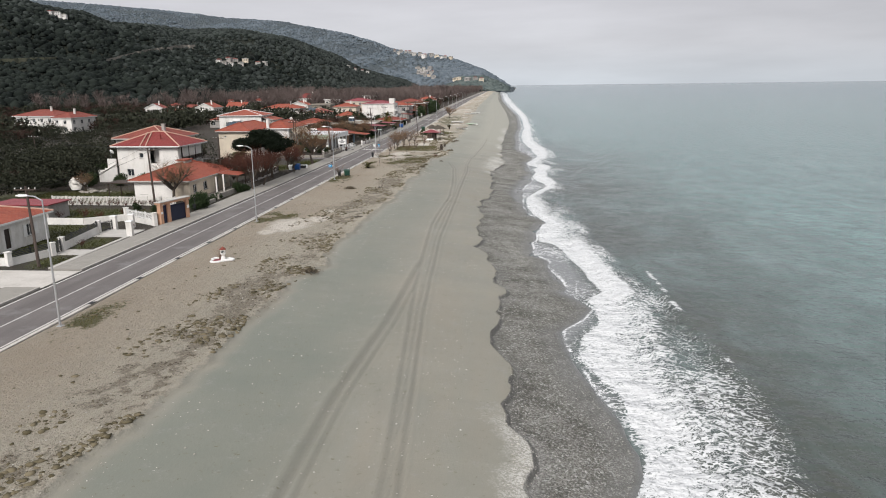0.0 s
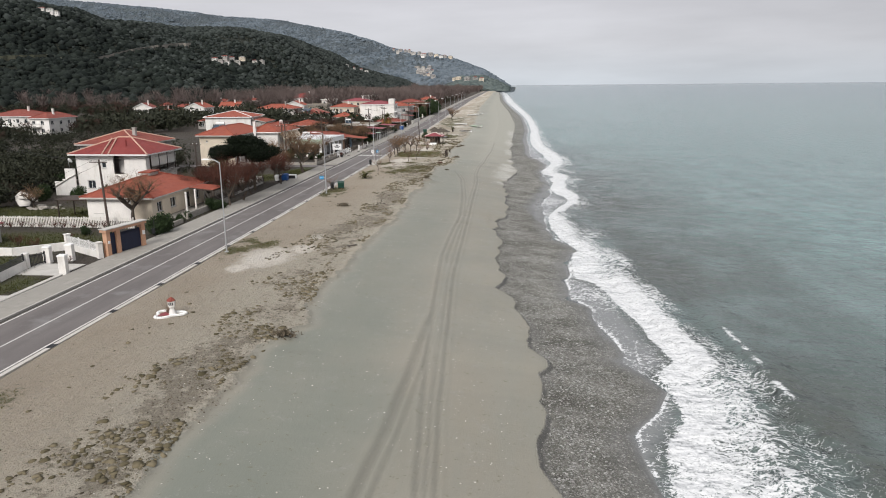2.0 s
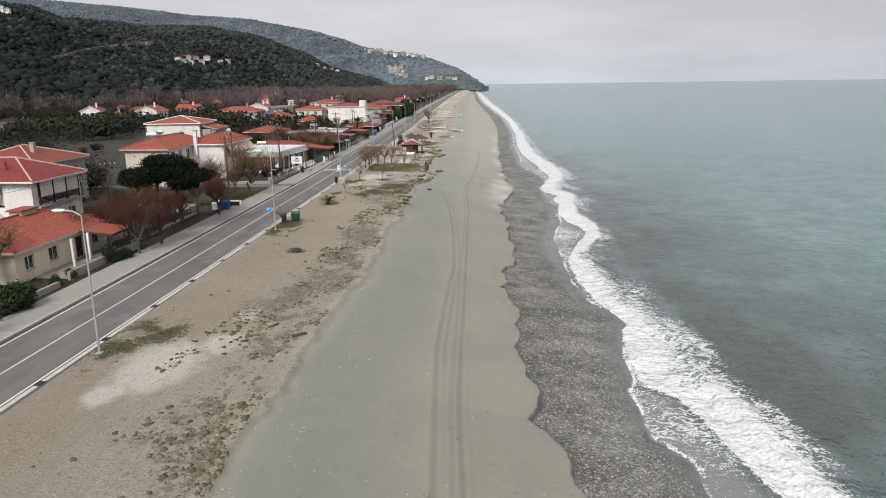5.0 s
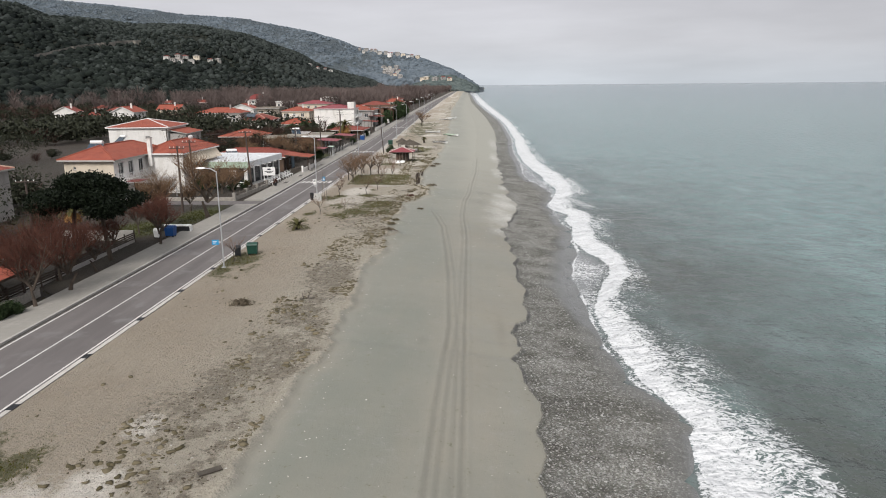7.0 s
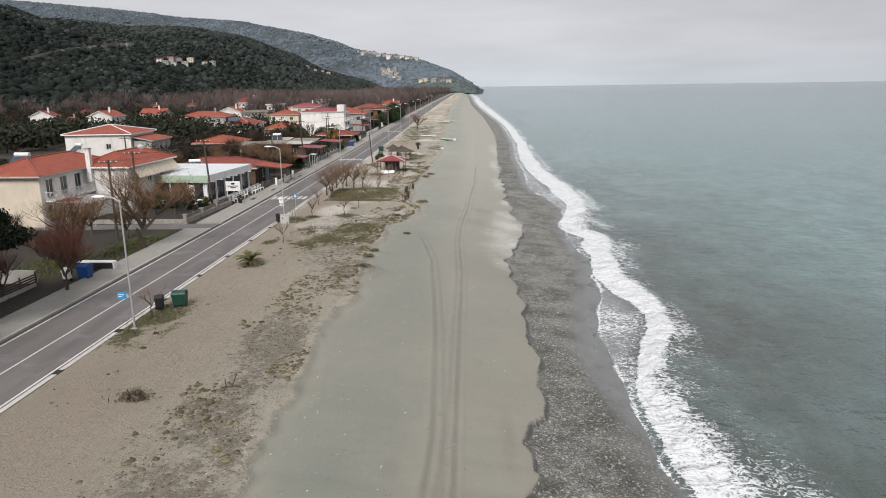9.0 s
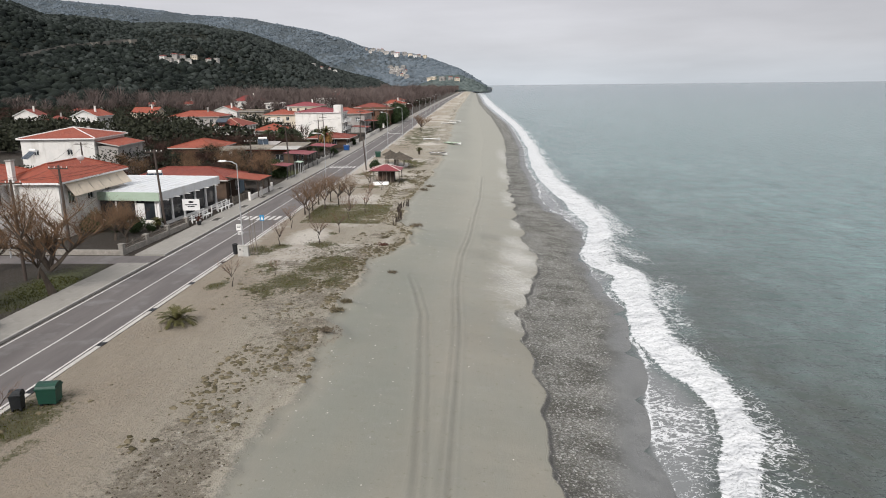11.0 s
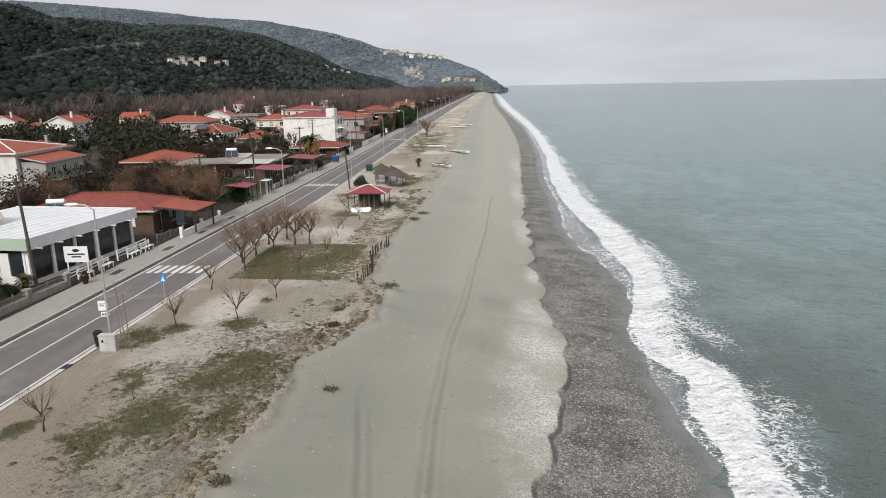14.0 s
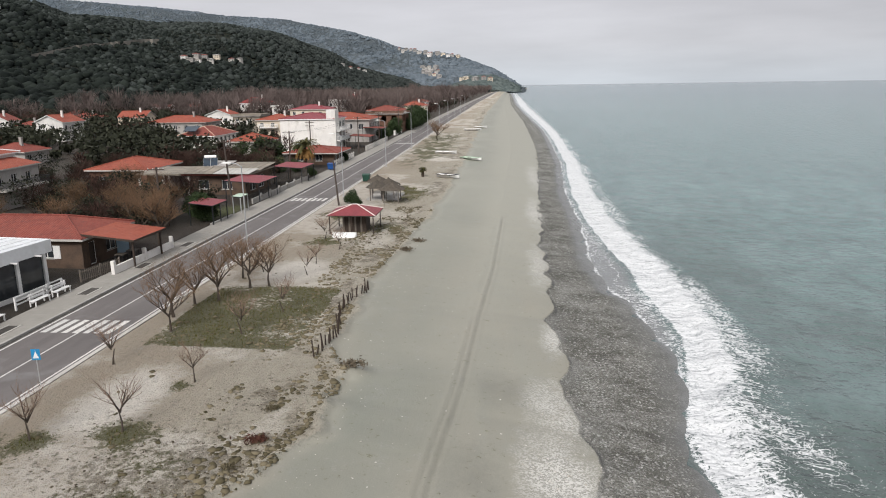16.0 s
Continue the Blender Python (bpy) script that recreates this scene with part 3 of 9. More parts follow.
def scarp_line(Y):
    """The ragged edge where the coarse soil breaks off to the sand."""
    return scarp(Y) + 2.0 * (fbm(Y * 0.22, Y * 0 + 8, 15) - 0.47) + 0.9 * (fbm(Y * 0.8, Y * 0 + 9, 16) - 0.47)


def ground_height(X, Y, detail=True):
    X, Y = np.asarray(X, float), np.asarray(Y, float)
    sc, be, sh, kr = scarp_line(Y), berm_line(Y), shore(Y), kerb_r(Y)
    z = 0.0 * X
    t = np.clip((X - kr) / (sc - kr), 0, 1)
    z = z - 0.14 * t
    z = z - 0.22 * smooth(X, sc - 0.3, sc + 0.5)
    mid = sc + 0.6 * (be - sc)
    z = z - 0.55 * smooth(X, sc, mid)
    z = z - 0.85 * np.clip((X - mid) / (be - mid), 0, 1)
    z = z - 0.22 * smooth(X, be - 0.06, be + 0.16)
    z = z - (SEA * -1 - 1.98) * np.clip((X - be) / (sh - be), 0, 1)
    z = z - 0.1 * np.clip(X - sh, 0, 40)
    if detail:
        lumps = np.exp(-((X - sc + 0.6) / 1.6) ** 2)
        z = z + 0.2 * lumps * (fbm(X * 0.9, Y * 0.7, 11) - 0.42)
        left = smooth(X, kr + 0.8, kr + 2.5) * (1 - smooth(X, sc - 0.5, sc + 1.5))
        z = z + left * (0.10 * (fbm(X * 0.35, Y * 0.3, 21) - 0.45) + 0.12 * (fbm(X * 1.4, Y * 1.1, 22, 3) - 0.45))
        open_ = smooth(X, sc, sc + 2) * (1 - smooth(X, be - 1.5, be))
        z = z + open_ * 0.03 * (fbm(X * 0.6, Y * 0.3, 31) - 0.5)
        cusp = smooth(X, be, be + 1) * (1 - smooth(X, sh - 1.5, sh + 1))
        z = z + cusp * (0.16 * (fbm(X * 0.18, Y * 0.16, 41) - 0.5) + 0.13 * (np.abs(np.sin(Y * 0.5 + 3 * vnoise(Y * 0.07, X * 0.08, 42))) - 0.6) * smooth(Y, 62, 76) * smooth(X, be + 1.0, be + 2.5))
        for line, half, deep, a, b in RUTS:
            on = smooth(Y, a - 3, a) * (1 - smooth(Y, b, b + 3))
            dx = X - line(Y) - 0.06 * (vnoise(Y * 0.4, Y * 0, 61) - 0.5)
            z = z - on * deep * np.exp(-(dx / half) ** 2) + on * deep * 0.6 * np.exp(-((np.abs(dx) - 2.0 * half) / half) ** 2)
        ring = np.hypot(X + 12.2, (Y - 131.5) * 0.8)
        z = z + 0.22 * np.exp(-((ring - 2.2) / 0.5) ** 2) * (X > -13.5)
        for mx, my, r, h in ((-8.6, 161.5, 1.6, 0.35), (-8.0, 165.9, 1.0, 0.4), (-11.4, 131.2, 1.8, 0.4), (-10.7, 138.5, 1.1, 0.3)):
            z = z + h * np.exp(-(((X - mx) / r) ** 2 + ((Y - my) / (r * 0.7)) ** 2))
    return z


RUTS = [(rut_r, 0.12, 0.07, 20, 215), (lambda y: rut_r(y) - 0.45, 0.10, 0.045, 20, 175), (rut_l, 0.13, 0.075, 20, 146), (lambda y: rut_l(y) + 0.55, 0.10, 0.04, 80, 143), (rut_o, 0.20, 0.10, 12, 62), (lambda y: rut_o(y) + 0.7, 0.12, 0.05, 12, 55)]


def ground_at(x, y):
    return float(ground_height(np.array([x]), np.array([y]))[0])


def steps(*spans):
    """Coordinates from (from, to, step) spans."""
    out = []
    for a, b, s in spans:
        out.append(np.arange(a, b - 1e-6, s))
    return np.concatenate([*out, [spans[-1][1]]])


def sheet(name, xs, ys, height, material, weights):
    X, Y = np.meshgrid(xs, ys)
    Z = height(X, Y)
    nx, ny = len(xs), len(ys)
    i = (np.arange(ny - 1)[:, None] * nx + np.arange(nx - 1)[None]).ravel()
    faces = np.stack([i, i + 1, i + nx + 1, i + nx], 1)
    return fast_mesh(name, np.stack([X.ravel(), Y.ravel(), Z.ravel()], 1), faces, material, True, weights(X, Y, Z))


def spots(X, Y, *places):
    """The strongest of a few soft round patches (x, y, half width, half length)."""
    w = np.zeros_like(X)
    for px, py, rx, ry in places:
        w = np.maximum(w, np.clip(1.35 - np.hypot((X - px) / rx, (Y - py) / ry) * 0.85, 0, 1))
    return w


def ground_weights(X, Y, Z):
    sc, be, sh, kr = scarp_line(Y), berm_line(Y), shore(Y), kerb_r(Y)
    soil = 1 - smooth(X, sc - 0.9 - 1.2 * (fbm(X * 0.2, Y * 0.12, 55) - 0.45), sc + 0.5)
    pale = spots(X, Y, (-20.3, 77.0, 2.3, 3.8), (-21.6, 73.0, 1.0, 1.6), (-17.8, 80.6, 1.2, 1.8), (-17.9, 86.2, 0.8, 1.2), (-19.2, 161, 2.0, 4.5), (-17.5, 187, 3.0, 4.0), (-14.0, 280, 4, 5), (-13.5, 176, 1.4, 7))
    pale = np.maximum(pale, 0.55 * smooth(fbm(X * 0.16, Y * 0.11, 56), 0.38, 0.58) * smooth(Y, 136, 152) * (1 - smooth(X, sc - 3, sc - 0.5)))
    n = fbm(X * 0.5, Y * 0.4, 51)
    band = np.exp(-(np.clip(X - sc + 1.6, None, 0) / 3.0) ** 2 - (np.clip(X - sc + 1.6, 0, None) / 1.3) ** 2) * (0.22 + 1.7 * (fbm(X * 0.35, Y * 0.22, 52) - 0.34)) * (0.35 + 1.25 * smooth(fbm(X * 1.4, Y * 1.1, 54), 0.40, 0.60))
    crumb = np.clip(band + 0.5 * spots(X, Y, (-14.5, 62, 2.5, 5), (-15, 48, 2, 6), (-17, 150, 4, 9), (-15, 140, 3, 8), (-12, 130, 3, 4), (-15.5, 70, 1.5, 3), (-14.5, 100, 2.5, 6), (-14.5, 112, 2.0, 7), (-15.5, 92, 2.5, 4), (-17.5, 88, 2.0, 3), (-13.5, 152, 2.5, 6)) * n * 2.0, 0, 0.8)
    crumb = np.maximum(crumb, 0.85 * np.exp(-((np.hypot(X + 12.2, (Y - 131.5) * 0.8) - 2.1) / 0.3) ** 2) * (X > -12.8))
    weeds = spots(X, Y, (-24.2, 80.5, 1.3, 4.4), (-22.8, 82.5, 1.7, 2.2), (-23.6, 117.2, 1.9, 4.4), (-24.4, 43, 1.2, 3.4), (-22.6, 154.5, 1.5, 2.2), (-20.9, 156.6, 1.0, 1.0), (-17.0, 157.6, 1.5, 1.4), (-20.0, 148.0, 1.3, 2.0),
                  (-16.7, 149.6, 1.3, 2.2), (-16.5, 144.2, 1.9, 3.0), (-12.9, 144.2, 1.0, 1.6), (-18.6, 141.0, 1.6, 2.4), (-16.5, 163.4, 0.8, 0.9), (-22.4, 143, 0.7, 1.6), (-17.5, 198, 2.5, 3.0), (-13.5, 205, 2.5, 3), (-20, 214, 2.4, 4), (-15, 232, 3.5, 8), (-18.5, 300, 5, 30), (-19, 335, 5, 25), (-14.5, 150, 2.5, 5))
    broken = fbm(X * 0.7, Y * 0.5, 53)
    weeds = weeds * (0.28 + 0.80 * smooth(broken, 0.32, 0.56))
    lawn = smooth(X, -22.4, -21.9) * (1 - smooth(X, -12.6, -12.1)) * smooth(Y, 168.6, 169.1) * (1 - smooth(Y, 181.5, 183))
    weeds = np.maximum(weeds, lawn * (0.52 + 0.55 * smooth(fbm(X * 0.35, Y * 0.35, 77), 0.28, 0.55) + 0.3 * (broken - 0.45)))
    plot = plot_l(Y)
    inland = 1 - smooth(X, plot - 0.3, plot + 0.1)
    turf = inland * spots(X, Y, (-53, 97, 8, 5), (-62, 97, 9, 6), (-49, 66, 9, 9), (-48, 82, 9, 4.5), (-46, 74, 4, 2.0), (-37.6, 66.2, 1.3, 2.8), (-37.3, 58.6, 1.4, 2.6), (-36.3, 142.0, 2.2, 6.5), (-40, 133, 3, 5), (-36, 215, 2, 5))
    weeds = np.maximum(weeds, np.maximum(turf, 0.62 * inland * fbm(X * 0.06, Y * 0.06, 88)))
    shing = np.maximum(np.where(X > be, 1.0, 0.0), smooth(X, be - 0.2, be + 0.1))
    patches = smooth(fbm(X * 0.35, Y * 0.22, 99), 0.50, 0.62) * smooth(X, be + 0.6, be + 2.0)
    shing = shing * (1 - 0.2 * patches)
    heap = spots(X, Y, (2.2, 139.5, 1.3, 2.5), (2.6, 148.5, 2.2, 6.0), (3.4, 158.0, 1.8, 4.5), (3.6, 165.0, 1.6, 3.5), (4.0, 176.0, 0.8, 3.0), (3.8, 196.0, 1.0, 7.0), (4.4, 224, 1.2, 10), (5.4, 262, 1.3, 14))
    whitep = np.where(X < be + 0.35, heap, heap * 0.45) * (0.28 + 0.95 * fbm(X * 0.5, Y * 0.4, 103))
    whitep = np.maximum(whitep, 0.8 * np.clip(1 - np.abs(X - be + 0.3) / 1.5, 0, 1) * (1 - smooth(Y, 30, 36)))
    whitep = np.maximum(whitep, 0.22 * smooth(X, be + 0.5, be + 1.5) * (1 - smooth(X, sh - 3, sh - 1)) * (fbm(X * 0.3, Y * 0.3, 101) > 0.5))
    track = np.zeros_like(X)
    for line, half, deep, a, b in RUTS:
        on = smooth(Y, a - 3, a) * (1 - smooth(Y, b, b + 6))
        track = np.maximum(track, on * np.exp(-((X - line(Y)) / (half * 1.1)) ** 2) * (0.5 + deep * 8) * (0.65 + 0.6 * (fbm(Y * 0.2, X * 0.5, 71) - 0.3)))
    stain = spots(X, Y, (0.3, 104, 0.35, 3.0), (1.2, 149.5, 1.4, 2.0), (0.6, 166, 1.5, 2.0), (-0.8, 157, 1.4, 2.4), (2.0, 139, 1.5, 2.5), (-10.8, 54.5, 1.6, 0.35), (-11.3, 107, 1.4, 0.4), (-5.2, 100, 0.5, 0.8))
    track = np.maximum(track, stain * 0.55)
    # painted shade along the crest's edge; it also feeds the wet weight
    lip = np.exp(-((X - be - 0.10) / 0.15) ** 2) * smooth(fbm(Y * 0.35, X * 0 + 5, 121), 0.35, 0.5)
    wet_lip = np.clip(1 - (X - be) / (0.5 + 2.0 * vnoise(Y * 0.16, Y * 0, 122)), 0, 1) * (X > be) * 0.75
    sh = edge(Y)
    wet = smooth(X, sh - 1.7 - 3.2 * fbm(X * 0.1, Y * 0.16, 45), sh - 0.2)
    wet = np.maximum(wet, np.maximum(lip, wet_lip * smooth(fbm(X * 0.2, Y * 0.2, 123), 0.36, 0.6)))
    damp = smooth(X, sc + 0.2, sc + 1.4) * (1 - smooth(X, sc + 3.5 + 2.0 * (1 - smooth(Y, 40, 75)), sc + 8.5 + 3.0 * (1 - smooth(Y, 40, 75)))) * np.clip(0.55 + 0.35 * (1 - smooth(Y, 50, 75)) + 1.6 * (fbm(X * 0.12, Y * 0.07, 126) - 0.40), 0, 1) * (1 - 0.5 * smooth(Y, 110, 170))
    slick = smooth(X, sh - slick_w(Y) * (0.55 + 0.95 * fbm(X * 0.25, Y * 0.45, 124)) - 0.3, sh - 0.75 * slick_w(Y) * fbm(X * 0.2, Y * 0.3, 125) + 0.1)
    t_ = np.clip((X - kr) / (sc - kr), 0, 1)
    verge = 1 - smooth(t_ + 0.5 * (fbm(X * 0.1, Y * 0.06, 57) - 0.45), 0.2, 0.85)
    # weight of that painted lightening, rising with distance along the beach
    drier = smooth(Y + 60 * (fbm(X * 0.15, Y * 0.03, 58) - 0.45), 130, 250)
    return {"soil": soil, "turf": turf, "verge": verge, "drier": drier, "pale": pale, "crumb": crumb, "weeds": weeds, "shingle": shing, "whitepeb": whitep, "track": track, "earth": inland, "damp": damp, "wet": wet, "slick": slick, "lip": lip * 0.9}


xs = steps((-6000, -1500, 900), (-1500, -300, 120), (-300, -60, 8), (-60, -36, 2), (-36, -25.5, 0.5), (-25.5, -8, 0.25), (-8, 7, 0.13), (7, 14, 0.25), (14, 60, 6))
ys = steps((-400, 10, 40), (10, 215, 0.3), (215, 420, 1.5), (420, 900, 12), (900, 6000, 300))


def sheet_height(X, Y):
    """The beach falls to the sea; under the road the sheet lies a little lower."""
    kr = kerb_r(Y)
    z = ground_height(X, Y)
    under = smooth(X, plot_l(Y) - 0.05, plot_l(Y) + 0.05) * (1 - smooth(X, kr - 0.05, kr + 0.32))
    return z - 0.35 * under


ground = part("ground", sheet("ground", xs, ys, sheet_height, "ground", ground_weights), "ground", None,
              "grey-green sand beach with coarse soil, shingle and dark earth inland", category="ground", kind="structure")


# ---- sea ----
# the front of the foam, the inner side and the outer side of the breaking crest, the end of the trailing foam
crest_l = curve((0, 10.0), (27, 10.6), (30.4, 11.6), (34, 11.4), (38, 11.5), (43.3, 9.9), (48, 10.5), (50.7, 12.0), (54.3, 12.5), (57, 11.9), (59.5, 13.5), (65, 12.8), (67.3, 12.6), (73.5, 11.5), (78, 10.6), (80, 9.0), (84, 8.8), (88, 9.4), (92.2, 10.5), (97, 9.0), (102, 8.5), (106, 8.3),
                (111, 8.6), (116, 9.7), (121.8, 11.5), (125.9, 12.4), (129.6, 12.0), (132.5, 11.1), (138.2, 10.6), (142.3, 11.1), (145.9, 11.8), (150.4, 11.3), (155, 12.2), (158.5, 10.7), (164, 10.4), (167, 11.2), (172, 12.3), (178.9, 13.6), (186.9, 13.2), (200, 12.6), (220, 11.2), (250, 11.5), (290, 13.6), (355, 14.6), (410, 14.6), (570, 11), (740, 8), (1230, 5), (1570, -2), (1900, -10), (2500, -18))
crest_r = curve((0, 15.8), (27.7, 16.3), (33, 16.1), (37, 16.0), (42.7, 16.5), (48, 16.6), (54.6, 16.9), (59.6, 16.4), (64.2, 15.6), (68, 15.4), (73.6, 14.8), (79, 14.2), (83, 14.2), (87.9, 14.5), (91.5, 12.8), (96.7, 11.6), (101.9, 12.1), (108, 11.4), (112.6, 10.9), (117, 11.9), (121.8, 13.7), (126.5, 14.3),
                (131, 14.4), (138.3, 13.5), (142.4, 13.6), (147.4, 14.4), (152.3, 15.2), (158.8, 14.3), (162.8, 14.0), (170.3, 15.5), (174.7, 16.0), (185.5, 17.2), (200, 16.7), (220, 14.9), (250, 15.2), (290, 16.6), (355, 17.6), (410, 18.0), (570, 16), (740, 14), (1230, 13), (1570, 6), (1900, -2), (2500, -10))
tail_r = curve((0, 18.5), (28.9, 19), (33, 20.0), (40, 21.0), (45, 20), (55, 19.3), (62, 18), (75, 16.5), (82, 15.6), (88, 16), (96, 15.5), (102.5, 15.4), (108, 15.2), (117, 15.6), (122.4, 16.0), (129, 16), (134, 15.8), (139.4, 16), (142.4, 16.4), (149, 17.9), (154, 19.4), (163, 20), (171.5, 20.8), (179, 19.3), (194, 19),
               (220, 17.5), (250, 17.5), (355, 20), (570, 19), (2500, -6))
# how far the sheet inside the crest is a dense wash
washed = curve((0, 1), (56, 1), (60, 0), (78, 0), (80.5, 1), (91, 1), (93, 0.6), (96, 1), (113, 1), (119, 0), (156, 0), (159, 1), (168, 0.8), (174, 0.2), (2500, 0.3))
swell = curve((0, 21.5), (30, 20.0), (45, 19.1), (55, 18.7), (64, 18.4), (75, 18.2), (90, 18.6), (2500, 60))


def crest_wobble(Y):
    return 0.8 * (fbm(Y * 0.22, Y * 0 + 1, 202) - 0.47)


def sea_height(X, Y):
    ed, cl, cr = edge(Y), crest_l(Y) + crest_wobble(Y), crest_r(Y) + crest_wobble(Y)
    z = SEA + 0.0 * X
    mid = np.maximum(cr - 1.1, 0.4 * cl + 0.6 * cr)
    rise = np.where(X < mid, np.exp(-((X - mid) / 0.7) ** 2), np.exp(-((X - mid) / 2.2) ** 2))
    z = z + 0.30 * rise * (0.6 + 0.8 * fbm(Y * 0.12, Y * 0 + 2, 207)) * (Y < 600)
    sw = swell(Y) + 0.7 * (fbm(Y * 0.16, Y * 0 + 4, 208) - 0.47)
    wave = np.where(X < sw, np.exp(-((X - sw) / 0.4) ** 2), np.exp(-((X - sw) / 2.4) ** 2))
    z = z + 0.34 * wave * smooth(Y, 36, 46) * (1 - smooth(Y, 66, 84)) * (0.6 + 0.8 * fbm(Y * 0.2, Y * 0 + 6, 209))
    near = np.exp(-np.clip(X - 10, 0, None) / 60.0)
    z = z + near * 0.06 * np.sin((X + 2.5 * fbm(X * 0.03, Y * 0.04, 203) * 4 + Y * 0.12) * 0.75) * smooth(X, cr, cr + 6)
    z = z + near * (0.28 * (fbm(X * 0.25, Y * 0.3, 204, 3) - 0.44)) * smooth(X, cl, cr + 3)
    z = z + 0.07 * smooth(X, ed, ed + 1.0) * (1 - smooth(X, cr - 1, cr + 1)) * fbm(X * 0.9, Y * 0.6, 205)
    return z + np.where(X < ed + 0.2, 0.0, 0.03)


def sea_weights(X, Y, Z):
    wob = 0.5 * (fbm(X * 0 + 1, Y * 0.25, 211) - 0.47) + 0.35 * (fbm(X * 0 + 1, Y * 1.1, 212) - 0.47)
    ed, cl, cr = edge(Y) + wob, crest_l(Y) + crest_wobble(Y), crest_r(Y) + crest_wobble(Y)
    patch, fine = fbm(X * 0.22, Y * 0.16, 216), fbm(X * 0.7, Y * 0.5, 217)
    wa = washed(Y)
    cl = np.maximum(cl + wob * wa, ed)
    # thin lacy sheet of returning water with a pale edge
    sheet_ = smooth(X, ed - 0.1, ed + 0.15) * (1 - smooth(X, cl - 0.3, cl + 0.3))
    thin = sheet_ * np.clip(0.36 + 0.9 * (patch - 0.42) + 0.35 * (fine - 0.45), 0.12, 0.58)
    line = np.exp(-((X - ed - 0.12) / 0.17) ** 2) * (0.45 + 0.55 * smooth(fbm(X * 0, Y * 0.35, 218), 0.36, 0.55))
    line2 = 0.6 * np.exp(-((X - (0.45 * ed + 0.55 * cl) - 2.4 * (fbm(X * 0, Y * 0.3, 219) - 0.47)) / 0.14) ** 2) * smooth(fbm(X * 0, Y * 0.2 + 9, 220), 0.44, 0.52) * sheet_
    # the white water: solid towards the land, torn towards the sea
    v = (X - cl) / np.maximum(cr - cl, 0.4)
    body = 1.12 - wa * (0.10 + 0.30 * smooth(v, 0.25, 0.85) + 0.5 * np.clip(0.48 - fine, 0, 0.3))
    solid = smooth(v, -0.10, 0.05) * body * (1 - 0.70 * smooth(v, 0.72 + 0.6 * (fine - 0.45), 1.20)) * (1 - smooth(v, 1.15, 1.45))
    w = (X - cr) / np.maximum(tail_r(Y) - cr, 0.5)
    tail = smooth(v, 0.6, 1.0) * (1 - smooth(w, 0.25, 1.25)) * np.clip(0.44 + 1.9 * (patch - 0.45), 0, 0.66)
    sw = swell(Y) + 0.7 * (fbm(Y * 0.16, Y * 0 + 4, 208) - 0.47)
    cap = 0.85 * np.exp(-((X - sw - 0.25) / 0.32) ** 2) * smooth(fbm(X * 0, Y * 0.4, 222), 0.46, 0.58) * smooth(Y, 38, 46) * (1 - smooth(Y, 62, 74))
    foam = np.clip(np.maximum.reduce([thin, line, line2, solid, tail, cap]), 0, 1) * (1 - 0.4 * smooth(Y, 700, 1500))
    d = np.clip(X - cr, 0, None) + 8 * (fbm(X * 0.07, Y * 0.05, 221) - 0.45)
    silt = np.clip(1.14 - d / 30.0, 0, 1) ** 1.1 * (1 - 0.9 * smooth(Y, 110, 280))
    film = smooth(X, ed - 0.5, ed) * (1 - smooth(X, cl - 1.5, cl + 0.2)) + 0.0 * Z
    return {"foam": foam, "silt": silt, "film": film, "deep": smooth(np.hypot(X, Y * 0.6), 60, 900)}


sx = steps((-40, 2, 6), (2, 6, 0.5), (6, 22, 0.15), (22, 32, 0.35), (32, 70, 0.9), (70, 200, 8), (200, 1000, 80), (1000, 6000, 500))
sy = steps((-400, 10, 40), (10, 230, 0.34), (230, 600, 1.6), (600, 1500, 50), (1500, 6000, 450))
sea = part("sea", sheet("sea", sx, sy, sea_height, "sea_water", sea_weights), "sea_water", None,
           "turquoise grey sea with white breaking foam along the shore", category="sea", kind="structure")


# ---- road, pavement, kerbs ----
def ribbon(buf, left, right, z0, z1, y0, y1, step=6.0):
    """A raised strip between two lines of the plan."""
    ys_ = list(np.arange(y0, y1, step)) + [y1]
    for a, b in zip(ys_, ys_[1:]):
        la, ra, lb, rb = float(left(a)), float(right(a)), float(left(b)), float(right(b))
        buf.face([(la, a, z1), (ra, a, z1), (rb, b, z1), (lb, b, z1)])
        buf.face([(ra, a, z0), (rb, b, z0), (rb, b, z1), (ra, a, z1)])
        buf.face([(la, a, z1), (lb, b, z1), (lb, b, z0), (la, a, z0)])
        if a == y0:
            buf.face([(la, a, z0), (ra, a, z0), (ra, a, z1), (la, a, z1)])
    return buf


off = lambda line, d: (lambda y: line(y) + d)
road = part("road", ribbon(Buf(), kerb_l, off(kerb_r, 0.0), -0.3, 0.0, -200, 2200), "asphalt", None, "worn grey asphalt coast road with white edge lines", category="road", kind="structure")
for side in (off(kerb_l, 0.32), off(kerb_r, -0.28)):
    part("edge_line", ribbon(Buf(), side, off(side, 0.13), -0.02, 0.005, -200, 1500), "road_paint", road)
part("centre_line", ribbon(Buf(), off(kerb_l, 3.30), off(kerb_l, 3.42), -0.02, 0.005, -200, 1500), "road_paint", road)
part("gutter", ribbon(Buf(), off(kerb_r, 0.004), off(kerb_r, 0.3), -0.3, 0.02, -200, 1200), "pale_concrete", road)
# narrow dark strip on the road along the left kerb
part("gutter_channel", ribbon(Buf(), off(kerb_l, 0.0), off(kerb_l, 0.2), -0.2, 0.004, -200, 700), "dark_brown_grey", road)
